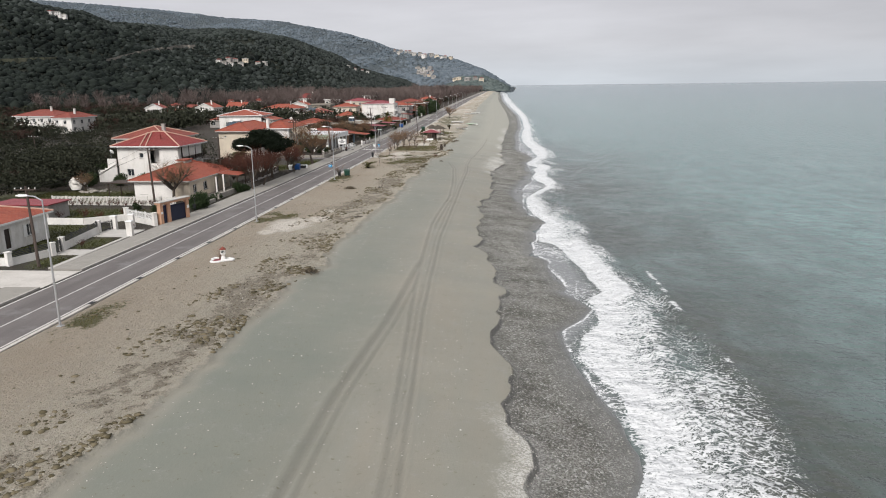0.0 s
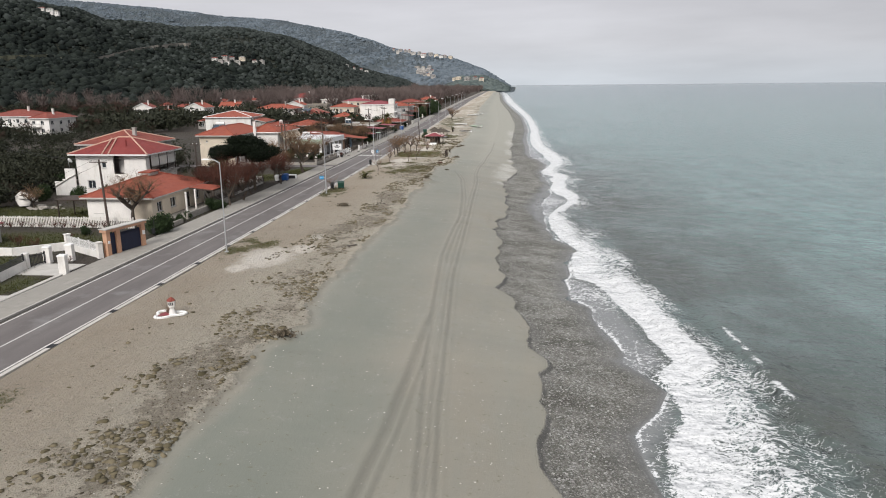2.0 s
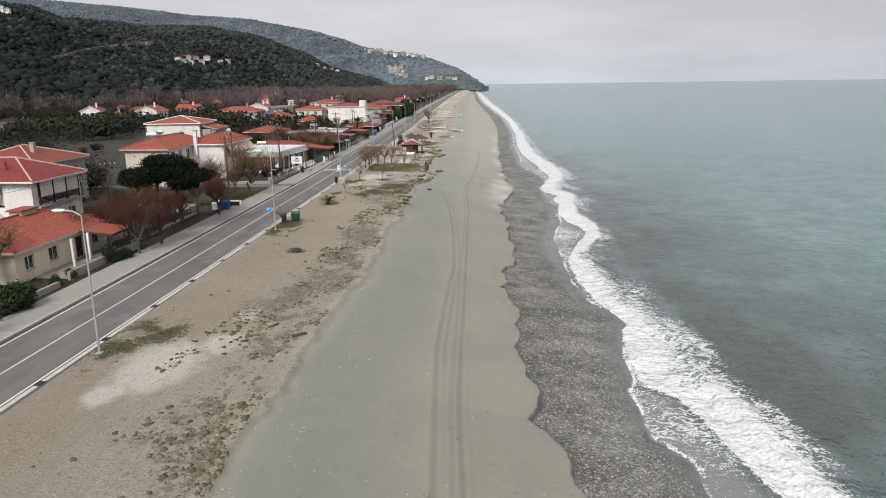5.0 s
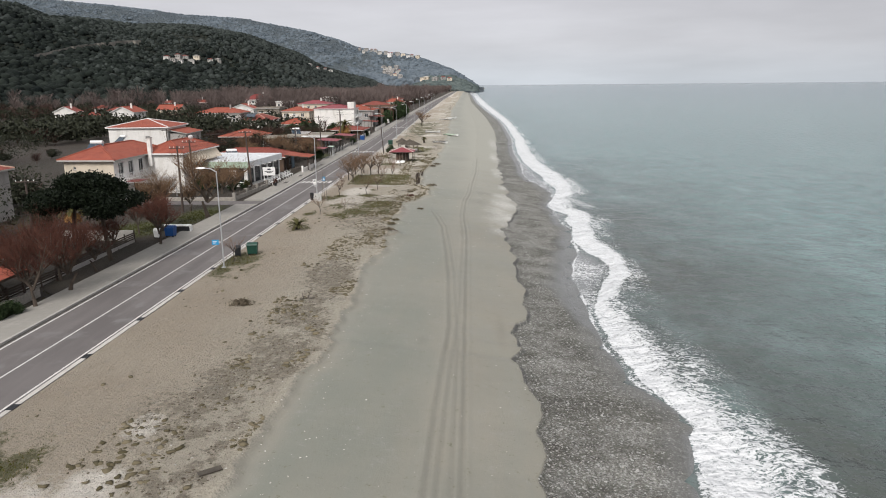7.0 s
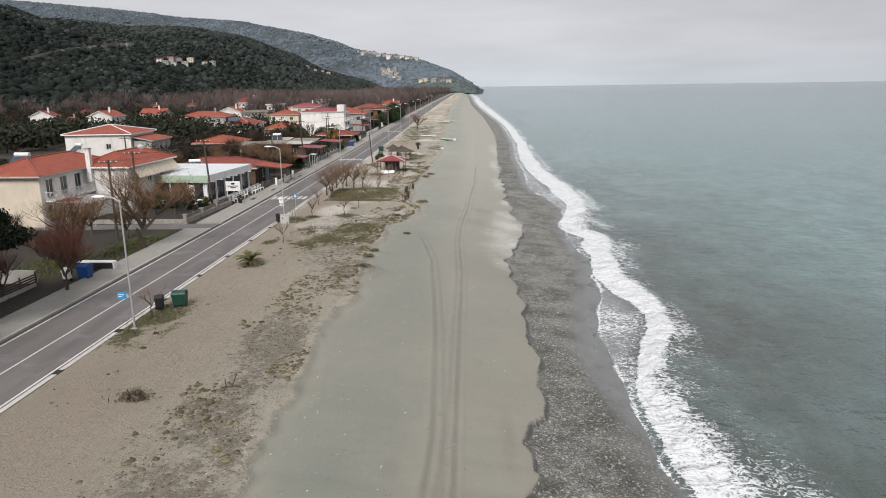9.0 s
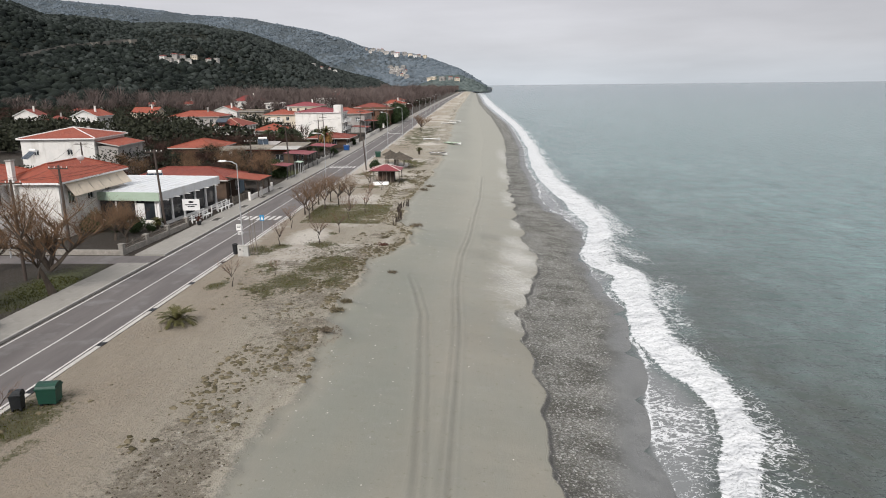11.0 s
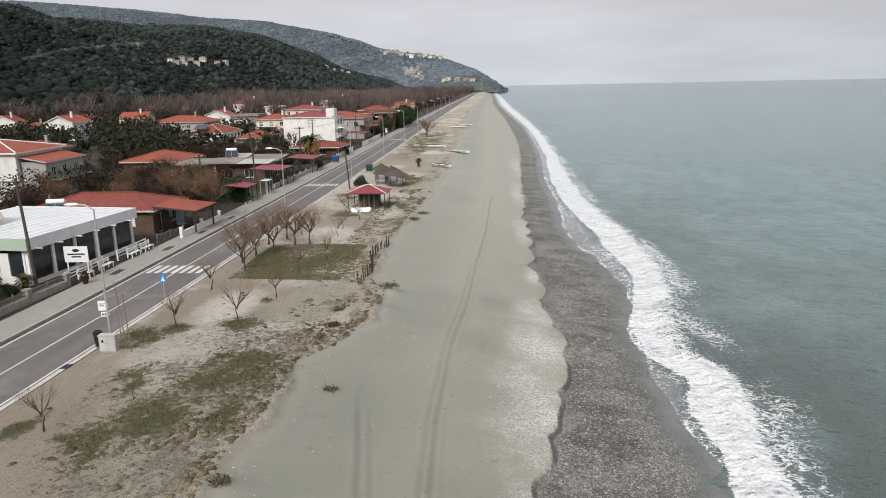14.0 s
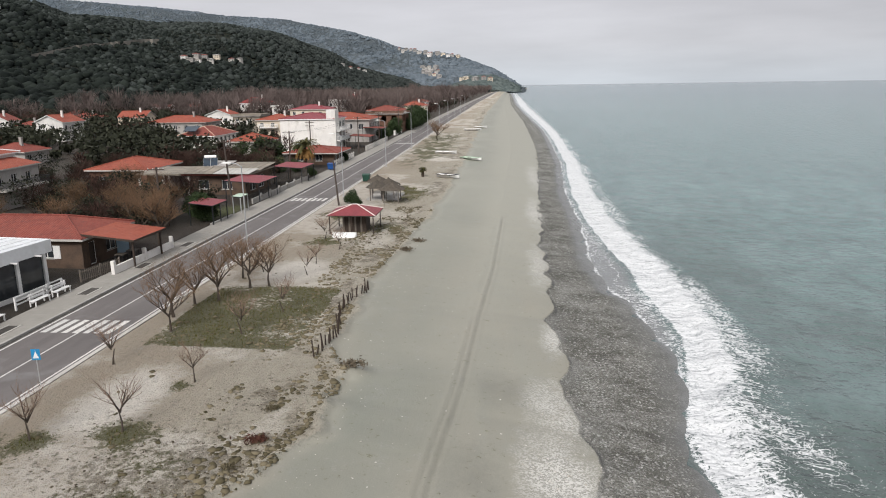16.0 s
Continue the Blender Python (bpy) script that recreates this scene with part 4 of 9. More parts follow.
pavement = part("pavement", ribbon(Buf(), plot_l, off(kerb_l, -0.2), -0.3, 0.13, 55.6, 149.4), "paving", None, "grey paved footway with a raised kerb along the plots", category="pavement", kind="structure")
part("paving_run", ribbon(Buf(), plot_l, off(kerb_l, -0.2), -0.3, 0.13, 152.6, 1200), "paving", pavement)
part("paving_run", ribbon(Buf(), plot_l, off(kerb_l, -0.2), -0.3, 0.13, -200, 50.0), "paving", pavement)
part("kerb", ribbon(Buf(), off(kerb_l, -0.196), off(kerb_l, -0.004), -0.3, 0.15, 55.6, 149.4), "concrete", pavement)
part("kerb", ribbon(Buf(), off(kerb_l, -0.196), off(kerb_l, -0.004), -0.3, 0.15, -200, 50.0), "concrete", pavement)
part("side_street", Buf().box(-75, 50.1, -0.3, -32.7, 55.5, 0.004), "pale_concrete", road)
part("kerb", ribbon(Buf(), off(kerb_l, -0.196), off(kerb_l, -0.004), -0.3, 0.15, 152.6, 1200), "concrete", pavement)
part("side_street", Buf().box(-75, 149.5, -0.3, -31.2, 152.5, 0.004), "asphalt", road)


def zebra(y, n=7):
    x0 = float(kerb_l(y)) + 0.72
    for i in range(n):
        x = x0 + i * 0.74
        b = Buf()
        b.face([(x, y, 0.006), (x + 0.42, y, 0.006), (x + 0.46, y + 2.6, 0.006), (x + 0.04, y + 2.6, 0.006)])
        part("zebra_stripe", b, "road_paint", road)


for zy in (170.6, 223.6, 318.0):
    zebra(zy)
drain = Buf()
for i in range(7):
    drain.box(-0.16, -0.3 + i * 0.09, 0, 0.16, -0.26 + i * 0.09, 0.012)
drain.box(-0.2, -0.36, -0.02, -0.16, 0.36, 0.014).box(0.16, -0.36, -0.02, 0.2, 0.36, 0.014).box(-0.16, -0.34, -0.02, 0.16, 0.34, 0.003)
drain_mesh = drain.mesh("drain_grate")
for i in range(16):
    y = 46.5 + i * 6.9
    part("drain_grate", drain_mesh, "dark_metal", road, loc=(float(kerb_r(y)) + 0.14, y, 0.022))


# ---- hills ----
near_el = curve((-1, -0.6), (6.5, -0.1), (7.6, 0.4), (11.1, 1.35), (12.9, 2.3), (16.3, 3.55), (20, 4.3), (24, 4.25), (26.3, 4.5), (28.9, 4.65), (30.7, 5.35), (32.4, 5.55), (35.6, 6.1), (50, 6.2), (75, 2.0), (90, 0))
near_rc = curve((0, 1850), (7, 1700), (13, 1500), (20, 1300), (25, 1200), (36, 1120), (60, 1000), (90, 1000))
near_rf = curve((0, 1500), (7, 1150), (15, 740), (25, 600), (36, 540), (60, 480), (90, 480))
far_el = curve((-1.2, -0.4), (-0.5, -0.14), (1.3, 0.98), (3.1, 1.65), (4.9, 2.11), (8.4, 2.57), (11.9, 3.79), (14.5, 4.29), (17, 4.78), (21.2, 4.98), (25.1, 5.39), (28.8, 5.67), (32.4, 5.81), (45, 5.6), (70, 3), (85, 0))
far_rc = curve((-1, 2250), (1.3, 2350), (4.9, 2700), (8, 3000), (12, 3400), (20, 3800), (70, 3900))
EYE_H = 15.8


def hill_height(az, r, el, rc, rf, trees, seed, rough):
    top = np.maximum(rc * np.tan(np.radians(el)) + EYE_H - trees, 0)
    t = np.clip((r - rf) / (rc - rf), 0, 1)
    z = top * (0.35 * t + 0.65 * t * t * (3 - 2 * t))
    z = np.where(r > rc, top * (1 - 0.5 * smooth(r, rc, rc * 1.35)), z)
    x, y = -r * np.sin(np.radians(az)), r * np.cos(np.radians(az))
    z = z + np.minimum(top * 0.3, rough) * t * (1 - t) * 4 * (fbm(x * 0.006, y * 0.006, seed) - 0.47) * 2.0
    return x, y, z - 0.4 + 0.6 * smooth(r, rf, rf + 60) - 3.0 * (1 - smooth(az, -1.2, 0.2))


def polar_hill(name, label, az, radii, material, el, rc, rf, trees, seed, rough):
    A, T = np.meshgrid(az, radii)
    R = rf(A) * (1 - T) + rc(A) * 1.3 * T
    x, y, z = hill_height(A, R, el(A), rc(A), rf(A), trees, seed, rough)
    na, nr = len(az), len(radii)
    i = (np.arange(nr - 1)[:, None] * na + np.arange(na - 1)[None]).ravel()
    faces = np.stack([i, i + na, i + na + 1, i + 1], 1)
    return part(name, fast_mesh(name, np.stack([x.ravel(), y.ravel(), z.ravel()], 1), faces, material, True), material, None, label, category="hill", kind="structure")


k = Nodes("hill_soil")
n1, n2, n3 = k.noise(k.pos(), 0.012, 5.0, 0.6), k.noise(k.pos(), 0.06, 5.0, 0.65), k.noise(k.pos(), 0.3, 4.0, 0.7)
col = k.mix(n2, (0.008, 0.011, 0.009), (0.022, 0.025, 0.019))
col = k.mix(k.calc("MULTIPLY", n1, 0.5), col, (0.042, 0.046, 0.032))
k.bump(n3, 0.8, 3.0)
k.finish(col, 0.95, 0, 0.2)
# the pale blue-grey of this slope is haze put into its base colour
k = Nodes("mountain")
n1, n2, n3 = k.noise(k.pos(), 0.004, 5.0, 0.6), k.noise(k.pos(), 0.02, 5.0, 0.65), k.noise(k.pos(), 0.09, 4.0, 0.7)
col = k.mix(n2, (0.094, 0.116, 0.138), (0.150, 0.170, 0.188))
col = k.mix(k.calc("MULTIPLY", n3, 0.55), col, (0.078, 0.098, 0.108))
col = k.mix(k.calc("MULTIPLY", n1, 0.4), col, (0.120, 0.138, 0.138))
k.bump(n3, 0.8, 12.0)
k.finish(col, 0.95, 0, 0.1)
far_rf = lambda a: far_rc(a) * 0.62
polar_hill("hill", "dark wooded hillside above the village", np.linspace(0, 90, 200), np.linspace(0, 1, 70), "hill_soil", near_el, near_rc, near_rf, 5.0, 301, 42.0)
polar_hill("mountain", "grey-green mountain ridge with haze in its colour, falling to a cape", np.concatenate([np.linspace(-1.2, 40, 260), np.linspace(41, 85, 40)]), np.linspace(0, 1, 60), "mountain", far_el, far_rc, far_rf, 0.0, 311, 60.0)

ICO = np.array([(0, 0, 1), (0.894, 0, 0.447), (0.276, 0.851, 0.447), (-0.724, 0.526, 0.447), (-0.724, -0.526, 0.447), (0.276, -0.851, 0.447), (0.724, 0.526, -0.447), (-0.276, 0.851, -0.447),
                (-0.894, 0, -0.447), (-0.276, -0.851, -0.447), (0.724, -0.526, -0.447), (0, 0, -1)])
ICO_F = np.array([(0, 1, 2), (0, 2, 3), (0, 3, 4), (0, 4, 5), (0, 5, 1), (1, 6, 2), (2, 7, 3), (3, 8, 4), (4, 9, 5), (5, 10, 1), (6, 7, 2), (7, 8, 3), (8, 9, 4), (9, 10, 5), (10, 6, 1)])


def clumps(rng, centres, radius, flat=0.75, jitter=0.28):
    """Ragged foliage clumps, one small hull each."""
    n = len(centres)
    v = ICO[None] * (1 + jitter * rng.uniform(-1, 1, (n, 12, 1))) * radius[:, None, None]
    a = rng.uniform(0, 6.28, n)
    c, s = np.cos(a)[:, None], np.sin(a)[:, None]
    v = np.stack([v[..., 0] * c - v[..., 1] * s, v[..., 0] * s + v[..., 1] * c, v[..., 2] * flat], -1) + centres[:, None]
    f = ICO_F[None] + 12 * np.arange(n)[:, None, None]
    return v.reshape(-1, 3), f.reshape(-1, 3)


rng = np.random.default_rng(5)
n = 44000
az = 45 * rng.random(n) ** 0.9
t = rng.random(n) ** 0.75
R = near_rf(az) * (1 - t) + near_rc(az) * 1.03 * t
x, y, z = hill_height(az, R, near_el(az), near_rc(az), near_rf(az), 5.0, 301, 42.0)
size = (0.9 + 3.4 * rng.random(n) ** 1.9) * (0.75 + 0.5 * vnoise(x * 0.02, y * 0.02, 8))
clear_ = fbm(x * 0.008, y * 0.008, 321) < 0.76
keep = clear_
v, f = clumps(rng, np.stack([x, y, z + size * 0.35], 1)[keep], size[keep])
# a random share of pale scrub, raised with distance to imitate haze
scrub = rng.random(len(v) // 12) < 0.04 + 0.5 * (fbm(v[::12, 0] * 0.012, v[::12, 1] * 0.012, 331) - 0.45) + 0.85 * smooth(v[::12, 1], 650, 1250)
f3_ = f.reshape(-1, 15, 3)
part("hill_scrub", fast_mesh("hill_scrub", v, f3_[scrub].reshape(-1, 3), "hill_scrub"), "hill_scrub", None, "grey-green scrub over the hillside, denser with distance to pale it like haze", category="scrub", kind="stuff")
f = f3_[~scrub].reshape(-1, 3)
n = 26000
az = -0.6 + 36 * rng.random(n)
t = rng.random(n) ** 0.8
R = far_rf(az) * (1 - t) + far_rc(az) * 1.01 * t
x, y, z = hill_height(az, R, far_el(az), far_rc(az), far_rf(az), 0.0, 311, 60.0)
size = 3.0 + 7.0 * rng.random(n) ** 2
keep = fbm(x * 0.005, y * 0.005, 341) + 0.3 * rng.random(n) > 0.52
vf, ff = clumps(rng, np.stack([x, y, z - size * 0.15], 1)[keep], size[keep], 0.6)
# clumps within this distance take the darker leaves with less haze painted in
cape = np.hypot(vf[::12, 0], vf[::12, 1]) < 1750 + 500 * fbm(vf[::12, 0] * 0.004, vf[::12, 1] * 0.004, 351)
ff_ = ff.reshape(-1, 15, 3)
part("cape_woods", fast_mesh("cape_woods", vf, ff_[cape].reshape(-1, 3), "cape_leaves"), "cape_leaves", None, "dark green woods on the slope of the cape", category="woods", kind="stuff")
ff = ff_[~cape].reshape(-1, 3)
part("mountain_scrub", fast_mesh("mountain_scrub", vf, ff, "hazed_leaves"), "hazed_leaves", None, "grey-green scrub with haze in its colour on the far mountain", category="scrub", kind="stuff")
az = np.linspace(0.5, -1.15, 34) + 0.03 * rng.normal(size=34)
R = 2245 + 25 * rng.normal(size=34)
rx, ry = -R * np.sin(np.radians(az)), R * np.cos(np.radians(az))
vr, fr_ = clumps(rng, np.stack([rx, ry, np.full(34, SEA)], 1), 3.0 + 7.0 * rng.random(34) * smooth(az, -1.3, 0.4), 0.7, 0.4)
part("cape_rocks", fast_mesh("cape_rocks", vr, fr_, "hill_stone"), "hill_stone", None, "grey rocks in the water at the foot of the cape", category="rocks", kind="stuff")
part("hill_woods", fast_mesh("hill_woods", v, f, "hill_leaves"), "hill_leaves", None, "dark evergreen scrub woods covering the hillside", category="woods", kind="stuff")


# ---- houses ----
def facade(buf, W, z0, z1, holes, place, thick=0.24):
    """One wall with real openings: outer and inner faces, and the reveals."""
    us = sorted({0.0, W, *(h[0] for h in holes), *(h[1] for h in holes)})
    zs = sorted({z0, z1, *(h[2] for h in holes), *(h[3] for h in holes)})
    for a, b in zip(us, us[1:]):
        for c, e_ in zip(zs, zs[1:]):
            mu, mz = (a + b) / 2, (c + e_) / 2
            if any(h[0] < mu < h[1] and h[2] < mz < h[3] for h in holes):
                continue
            buf.face([place(a, c, 0), place(b, c, 0), place(b, e_, 0), place(a, e_, 0)])
            buf.face([place(a, c, thick), place(a, e_, thick), place(b, e_, thick), place(b, c, thick)])
    for h in holes:
        a, b, c, e_ = h[:4]
        buf.face([place(a, c, 0), place(a, e_, 0), place(a, e_, thick), place(a, c, thick)])
        buf.face([place(b, c, 0), place(b, c, thick), place(b, e_, thick), place(b, e_, 0)])
        buf.face([place(a, c, 0), place(a, c, thick), place(b, c, thick), place(b, c, 0)])
        buf.face([place(a, e_, 0), place(b, e_, 0), place(b, e_, thick), place(a, e_, thick)])
    return buf


def pbox(buf, place, u0, u1, z0, z1, d0, d1):
    """A box given along a wall, up it and into it."""
    p = lambda u, z, d: place(u, z, d)
    for q in ([(u0, z0, d0), (u1, z0, d0), (u1, z1, d0), (u0, z1, d0)], [(u0, z0, d1), (u0, z1, d1), (u1, z1, d1), (u1, z0, d1)], [(u0, z0, d0), (u0, z1, d0), (u0, z1, d1), (u0, z0, d1)],
              [(u1, z0, d0), (u1, z0, d1), (u1, z1, d1), (u1, z1, d0)], [(u0, z1, d0), (u1, z1, d0), (u1, z1, d1), (u0, z1, d1)], [(u0, z0, d0), (u0, z0, d1), (u1, z0, d1), (u1, z0, d0)]):
        buf.face([p(*c) for c in q])
    return buf


def fill_opening(h, place, house_ob):
    """What closes an opening: w window, s window with open shutters, d door, b roller blind, g plate glass, o open."""
    a, b, c, e_ = h[:4]
    kind = h[4] if len(h) > 4 else "w"
    if kind == "o":
        return
    f = Buf()
    t = 0.06
    pbox(f, place, a, a + t, c, e_, 0.1, 0.17)
    pbox(f, place, b - t, b, c, e_, 0.1, 0.17)
    pbox(f, place, a + t, b - t, c, c + t, 0.1, 0.17)
    pbox(f, place, a + t, b - t, e_ - t, e_, 0.1, 0.17)
    if kind in "ws" and b - a > 0.8:
        m = (a + b) / 2
        pbox(f, place, m - t / 2, m + t / 2, c + t, e_ - t, 0.1, 0.17)
    if kind == "d":
        ob = part("door", pbox(Buf(), place, a + t, b - t, c, e_ - t, 0.12, 0.16), "dark_wood", house_ob, "dark wooden door")
        part("door_frame", f, "white_paint", ob)
        return
    win = part("window", f, "white_paint", house_ob)
    part("pane", pbox(Buf(), place, a + t, b - t, c + t, e_ - t, 0.13, 0.145), "window_glass", win)
    if kind == "b":
        part("blind", pbox(Buf(), place, a + t, b - t, c + (e_ - c) * 0.4, e_ - t, 0.09, 0.125), "canvas_white", win)
    if kind == "s":
        for u0, u1 in ((a - (b - a) / 2, a - 0.03), (b + 0.03, b + (b - a) / 2)):
            s = pbox(Buf(), place, u0, u1, c, e_, -0.05, -0.005)
            for i in range(7):
                z = c + 0.1 + i * (e_ - c - 0.2) / 7
                pbox(s, place, u0 + 0.05, u1 - 0.05, z, z + 0.1, -0.07, -0.05)
            part("shutter", s, "white_paint", win)
    if c > 0.4 and kind != "g":
        part("sill", pbox(Buf(), place, a - 0.08, b + 0.08, c - 0.06, c, -0.08, 0.1), "pale_concrete", win)


def roof_mesh(w, d, eave, rise, over, kind, thick=0.2):
    """A hip or gable roof; returns the slopes, the boarding below and the ridge lines."""
    x0, y0, x1, y1 = -over, -over, w + over, d + over
    top, base = Buf(), Buf()
    W, D = x1 - x0, y1 - y0
    z, zr = eave, eave + rise
    A, B, C, E_ = (x0, y0, z), (x1, y0, z), (x1, y1, z), (x0, y1, z)
    caps = []
    if kind == "hip":
        if W >= D:
            R, S = (x0 + D / 2, y0 + D / 2, zr), (x1 - D / 2, y0 + D / 2, zr)
            faces = [(A, B, S, R), (B, C, S), (C, E_, R, S), (E_, A, R)]
            hips = [(A, R), (E_, R), (B, S), (C, S)]
        else:
            R, S = (x0 + W / 2, y0 + W / 2, zr), (x0 + W / 2, y1 - W / 2, zr)
            faces = [(A, B, R), (B, C, S, R), (C, E_, S), (E_, A, R, S)]
            hips = [(A, R), (B, R), (C, S), (E_, S)]
        caps = [(R, S), *hips] if (Vector(R) - Vector(S)).length > 0.2 else hips
    elif kind == "gable_x":
        R, S = (x0, (y0 + y1) / 2, zr), (x1, (y0 + y1) / 2, zr)
        faces, caps = [(A, B, S, R), (C, E_, R, S)], [(R, S)]
    elif kind == "gable_y":
        R, S = ((x0 + x1) / 2, y0, zr), ((x0 + x1) / 2, y1, zr)
        faces, caps = [(B, C, S, R), (E_, A, R, S)], [(R, S)]
    elif kind == "shed_e":
        faces = [(B, C, (x0, y1, zr), (x0, y0, zr))]
    for f in faces:
        o, e1 = Vector(f[0]), (Vector(f[1]) - Vector(f[0])).normalized()
        nrm = e1.cross(Vector(f[-1]) - o).normalized()
        e2 = nrm.cross(e1)
        top.face(f, [((Vector(p) - o).dot(e1), (Vector(p) - o).dot(e2)) for p in f])
        base.face([(p[0], p[1], p[2] - thick) for p in f][::-1])
        for p, q in zip(f, f[1:] + f[:1]):
            if kind != "hip" or (p[2] == z and q[2] == z):
                base.face([(p[0], p[1], p[2] - thick), (q[0], q[1], q[2] - thick), q, p])
    return top, base, caps


def house(label, x, y, w, d, eave, rise, rot=-1.5, wall="white_plaster", roof="orange_tiles", kind="hip", over=0.55, S=(), E=(), N=(), W=(), chimneys=(), name="house", z=0.0, foot=-0.3, cap="ridge_cap"):
    ob = thing(name, label, "house", x, y, z, rot)
    sides = (("S", w, S, lambda u, zz, q: (u, q, zz)), ("E", d, E, lambda u, zz, q: (w - q, u, zz)), ("N", w, N, lambda u, zz, q: (w - u, d - q, zz)), ("W", d, W, lambda u, zz, q: (q, d - u, zz)))
    for key, length, holes, place in sides:
        ob_wall = part("wall", facade(Buf(), length, foot, eave - 0.02, holes, place), wall, ob)
        for h in holes:
            fill_opening(h, place, ob)
    part("floor_slab", Buf().box(0.25, 0.25, foot, w - 0.25, d - 0.25, 0.05), "concrete", ob)
    part("upper_ceiling", Buf().box(0.25, 0.25, eave - 0.25, w - 0.25, d - 0.25, eave - 0.05), "concrete", ob)
    if kind == "flat":
        part("roof", Buf().box(-over, -over, eave, w + over, d + over, eave + 0.22), roof, ob)
        for u in (Buf().box(-over, -over, eave + 0.22, w + over, -over + 0.18, eave + 0.22 + rise), Buf().box(-over, d + over - 0.18, eave + 0.22, w + over, d + over, eave + 0.22 + rise),
                  Buf().box(-over, -over + 0.18, eave + 0.22, -over + 0.18, d + over - 0.18, eave + 0.22 + rise), Buf().box(w + over - 0.18, -over + 0.18, eave + 0.22, w + over, d + over - 0.18, eave + 0.22 + rise)):
            part("parapet", u, wall, ob)
    else:
        top, base, caps = roof_mesh(w, d, eave, rise, over, kind)
        r = part("roof", top, roof, ob)
        part("eave_board", base, "white_paint" if wall == "white_plaster" else "pale_concrete", r)
        c = Buf()
        for p, q in caps:
            c.tube((p[0], p[1], p[2] + 0.02), (q[0], q[1], q[2] + 0.02), 0.11, 0.11, 6)
        if caps and cap:
            part("ridge_tile", c, cap, r)
        if kind.startswith("gable"):
            if kind == "gable_x":
                for gx in (0.0, w):
                    g = Buf()
                    g.face([(gx, 0, eave - 0.02), (gx, d, eave - 0.02), (gx, d / 2, eave + rise * d / (d + 2 * over) - 0.1)])
                    part("gable", g, wall, ob)
            else:
                for gy in (0.0, d):
                    g = Buf()
                    g.face([(0, gy, eave - 0.02), (w, gy, eave - 0.02), (w / 2, gy, eave + rise * w / (w + 2 * over) - 0.1)])
                    part("gable", g, wall, ob)
    for cx, cy, cz, ch in chimneys:
        chim = part("chimney", Buf().box(cx - 0.28, cy - 0.28, cz, cx + 0.28, cy + 0.28, cz + ch), wall if wall != "cream_plaster" else "white_plaster", ob)
        part("chimney_cap", Buf().box(cx - 0.36, cy - 0.36, cz + ch, cx + 0.36, cy + 0.36, cz + ch + 0.1), "concrete", chim)
    return ob


def balcony(ob, x0, y0, x1, y1, z, rail="white_paint", solid=False, slab_m="white_plaster"):
    slab = part("balcony", Buf().box(x0, y0, z - 0.18, x1, y1, z), slab_m, ob)
    b = Buf()
    edges = [((x0, y0), (x1, y0)), ((x1, y0), (x1, y1)), ((x1, y1), (x0, y1))]
    for (ax, ay), (bx, by) in edges:
        n = max(1, int(math.hypot(bx - ax, by - ay) / (0.14 if not solid else 2.0)))
        b.beam((ax, ay, z + 0.95), (bx, by, z + 0.95), 0.06)
        if solid:
            b.face([(ax, ay, z), (bx, by, z), (bx, by, z + 0.9), (ax, ay, z + 0.9)])
            b.face([(ax, ay, z + 0.9), (bx, by, z + 0.9), (bx, by, z), (ax, ay, z)])
        for i in range(n + 1):
            t = i / n
            px, py = ax + (bx - ax) * t, ay + (by - ay) * t
            b.beam((px, py, z), (px, py, z + 0.95), 0.025)
    part("railing", b, rail, slab)


def row(n, start, step, width, z0, z1, kind="w"):
    return [(start + i * step, start + i * step + width, z0, z1, kind) for i in range(n)]


def solar_heater(x, y, z, rot, tilt=0.0):
    ob = thing("solar_heater", "roof solar water heater with dark panels and a tank", "solar heater", x, y, z, rot, "solar water heaters")
    for dx in (-0.55, 0.55):
        b = Buf()
        b.face([(dx - 0.5, -0.9, 0.12), (dx + 0.5, -0.9, 0.12), (dx + 0.5, 0.6, 1.2), (dx - 0.5, 0.6, 1.2)])
        b.face([(dx - 0.5, 0.6, 1.14), (dx + 0.5, 0.6, 1.14), (dx + 0.5, -0.9, 0.06), (dx - 0.5, -0.9, 0.06)])
        part("panel", b, "solar_glass", ob)
    f = Buf()
    for sx in (-1.05, 0.0, 1.05):
        f.beam((sx, -0.9, 0.04), (sx, 0.65, 1.15), 0.05).beam((sx, 0.65, 0), (sx, 0.65, 1.2), 0.05)
    part("stand", f, "galvanised", ob)
    part("tank", Buf().tube((-0.9, 0.75, 1.35), (0.9, 0.75, 1.35), 0.27, 0.27, 12), "white_paint", ob, smooth=False)
    return ob


# garden house with shutters and a porch
h0 = house("white single-storey house with an orange tiled hip roof and shutters", -54.8, 56.5, 10.0, 12.5, 3.0, 1.6, wall="white_plaster", roof="orange_tiles", over=0.5,
           E=[(1.0, 4.6, 0.3, 2.6, "o"), (6.0, 6.9, 0.2, 2.3, "d"), (9.2, 10.3, 0.95, 2.2, "s")], S=row(2, 2, 4, 1.2, 0.9, 2.2, "s"), N=row(2, 2, 4, 1.2, 0.9, 2.2, "s"))
part("porch_wall", Buf().box(7.2, 0.3, 0.0, 7.4, 5.2, 2.7), "white_plaster", h0)
b = Buf()
for i in range(4):
    b.beam((9.8, 1.1 + 3.4 * i / 3, 0.3), (9.8, 1.1 + 3.4 * i / 3, 1.3), 0.05)
for zz in (0.6, 0.95, 1.3):
    b.beam((9.8, 1.1, zz), (9.8, 4.5, zz), 0.04)
part("porch_railing", b, "dark_metal", h0)

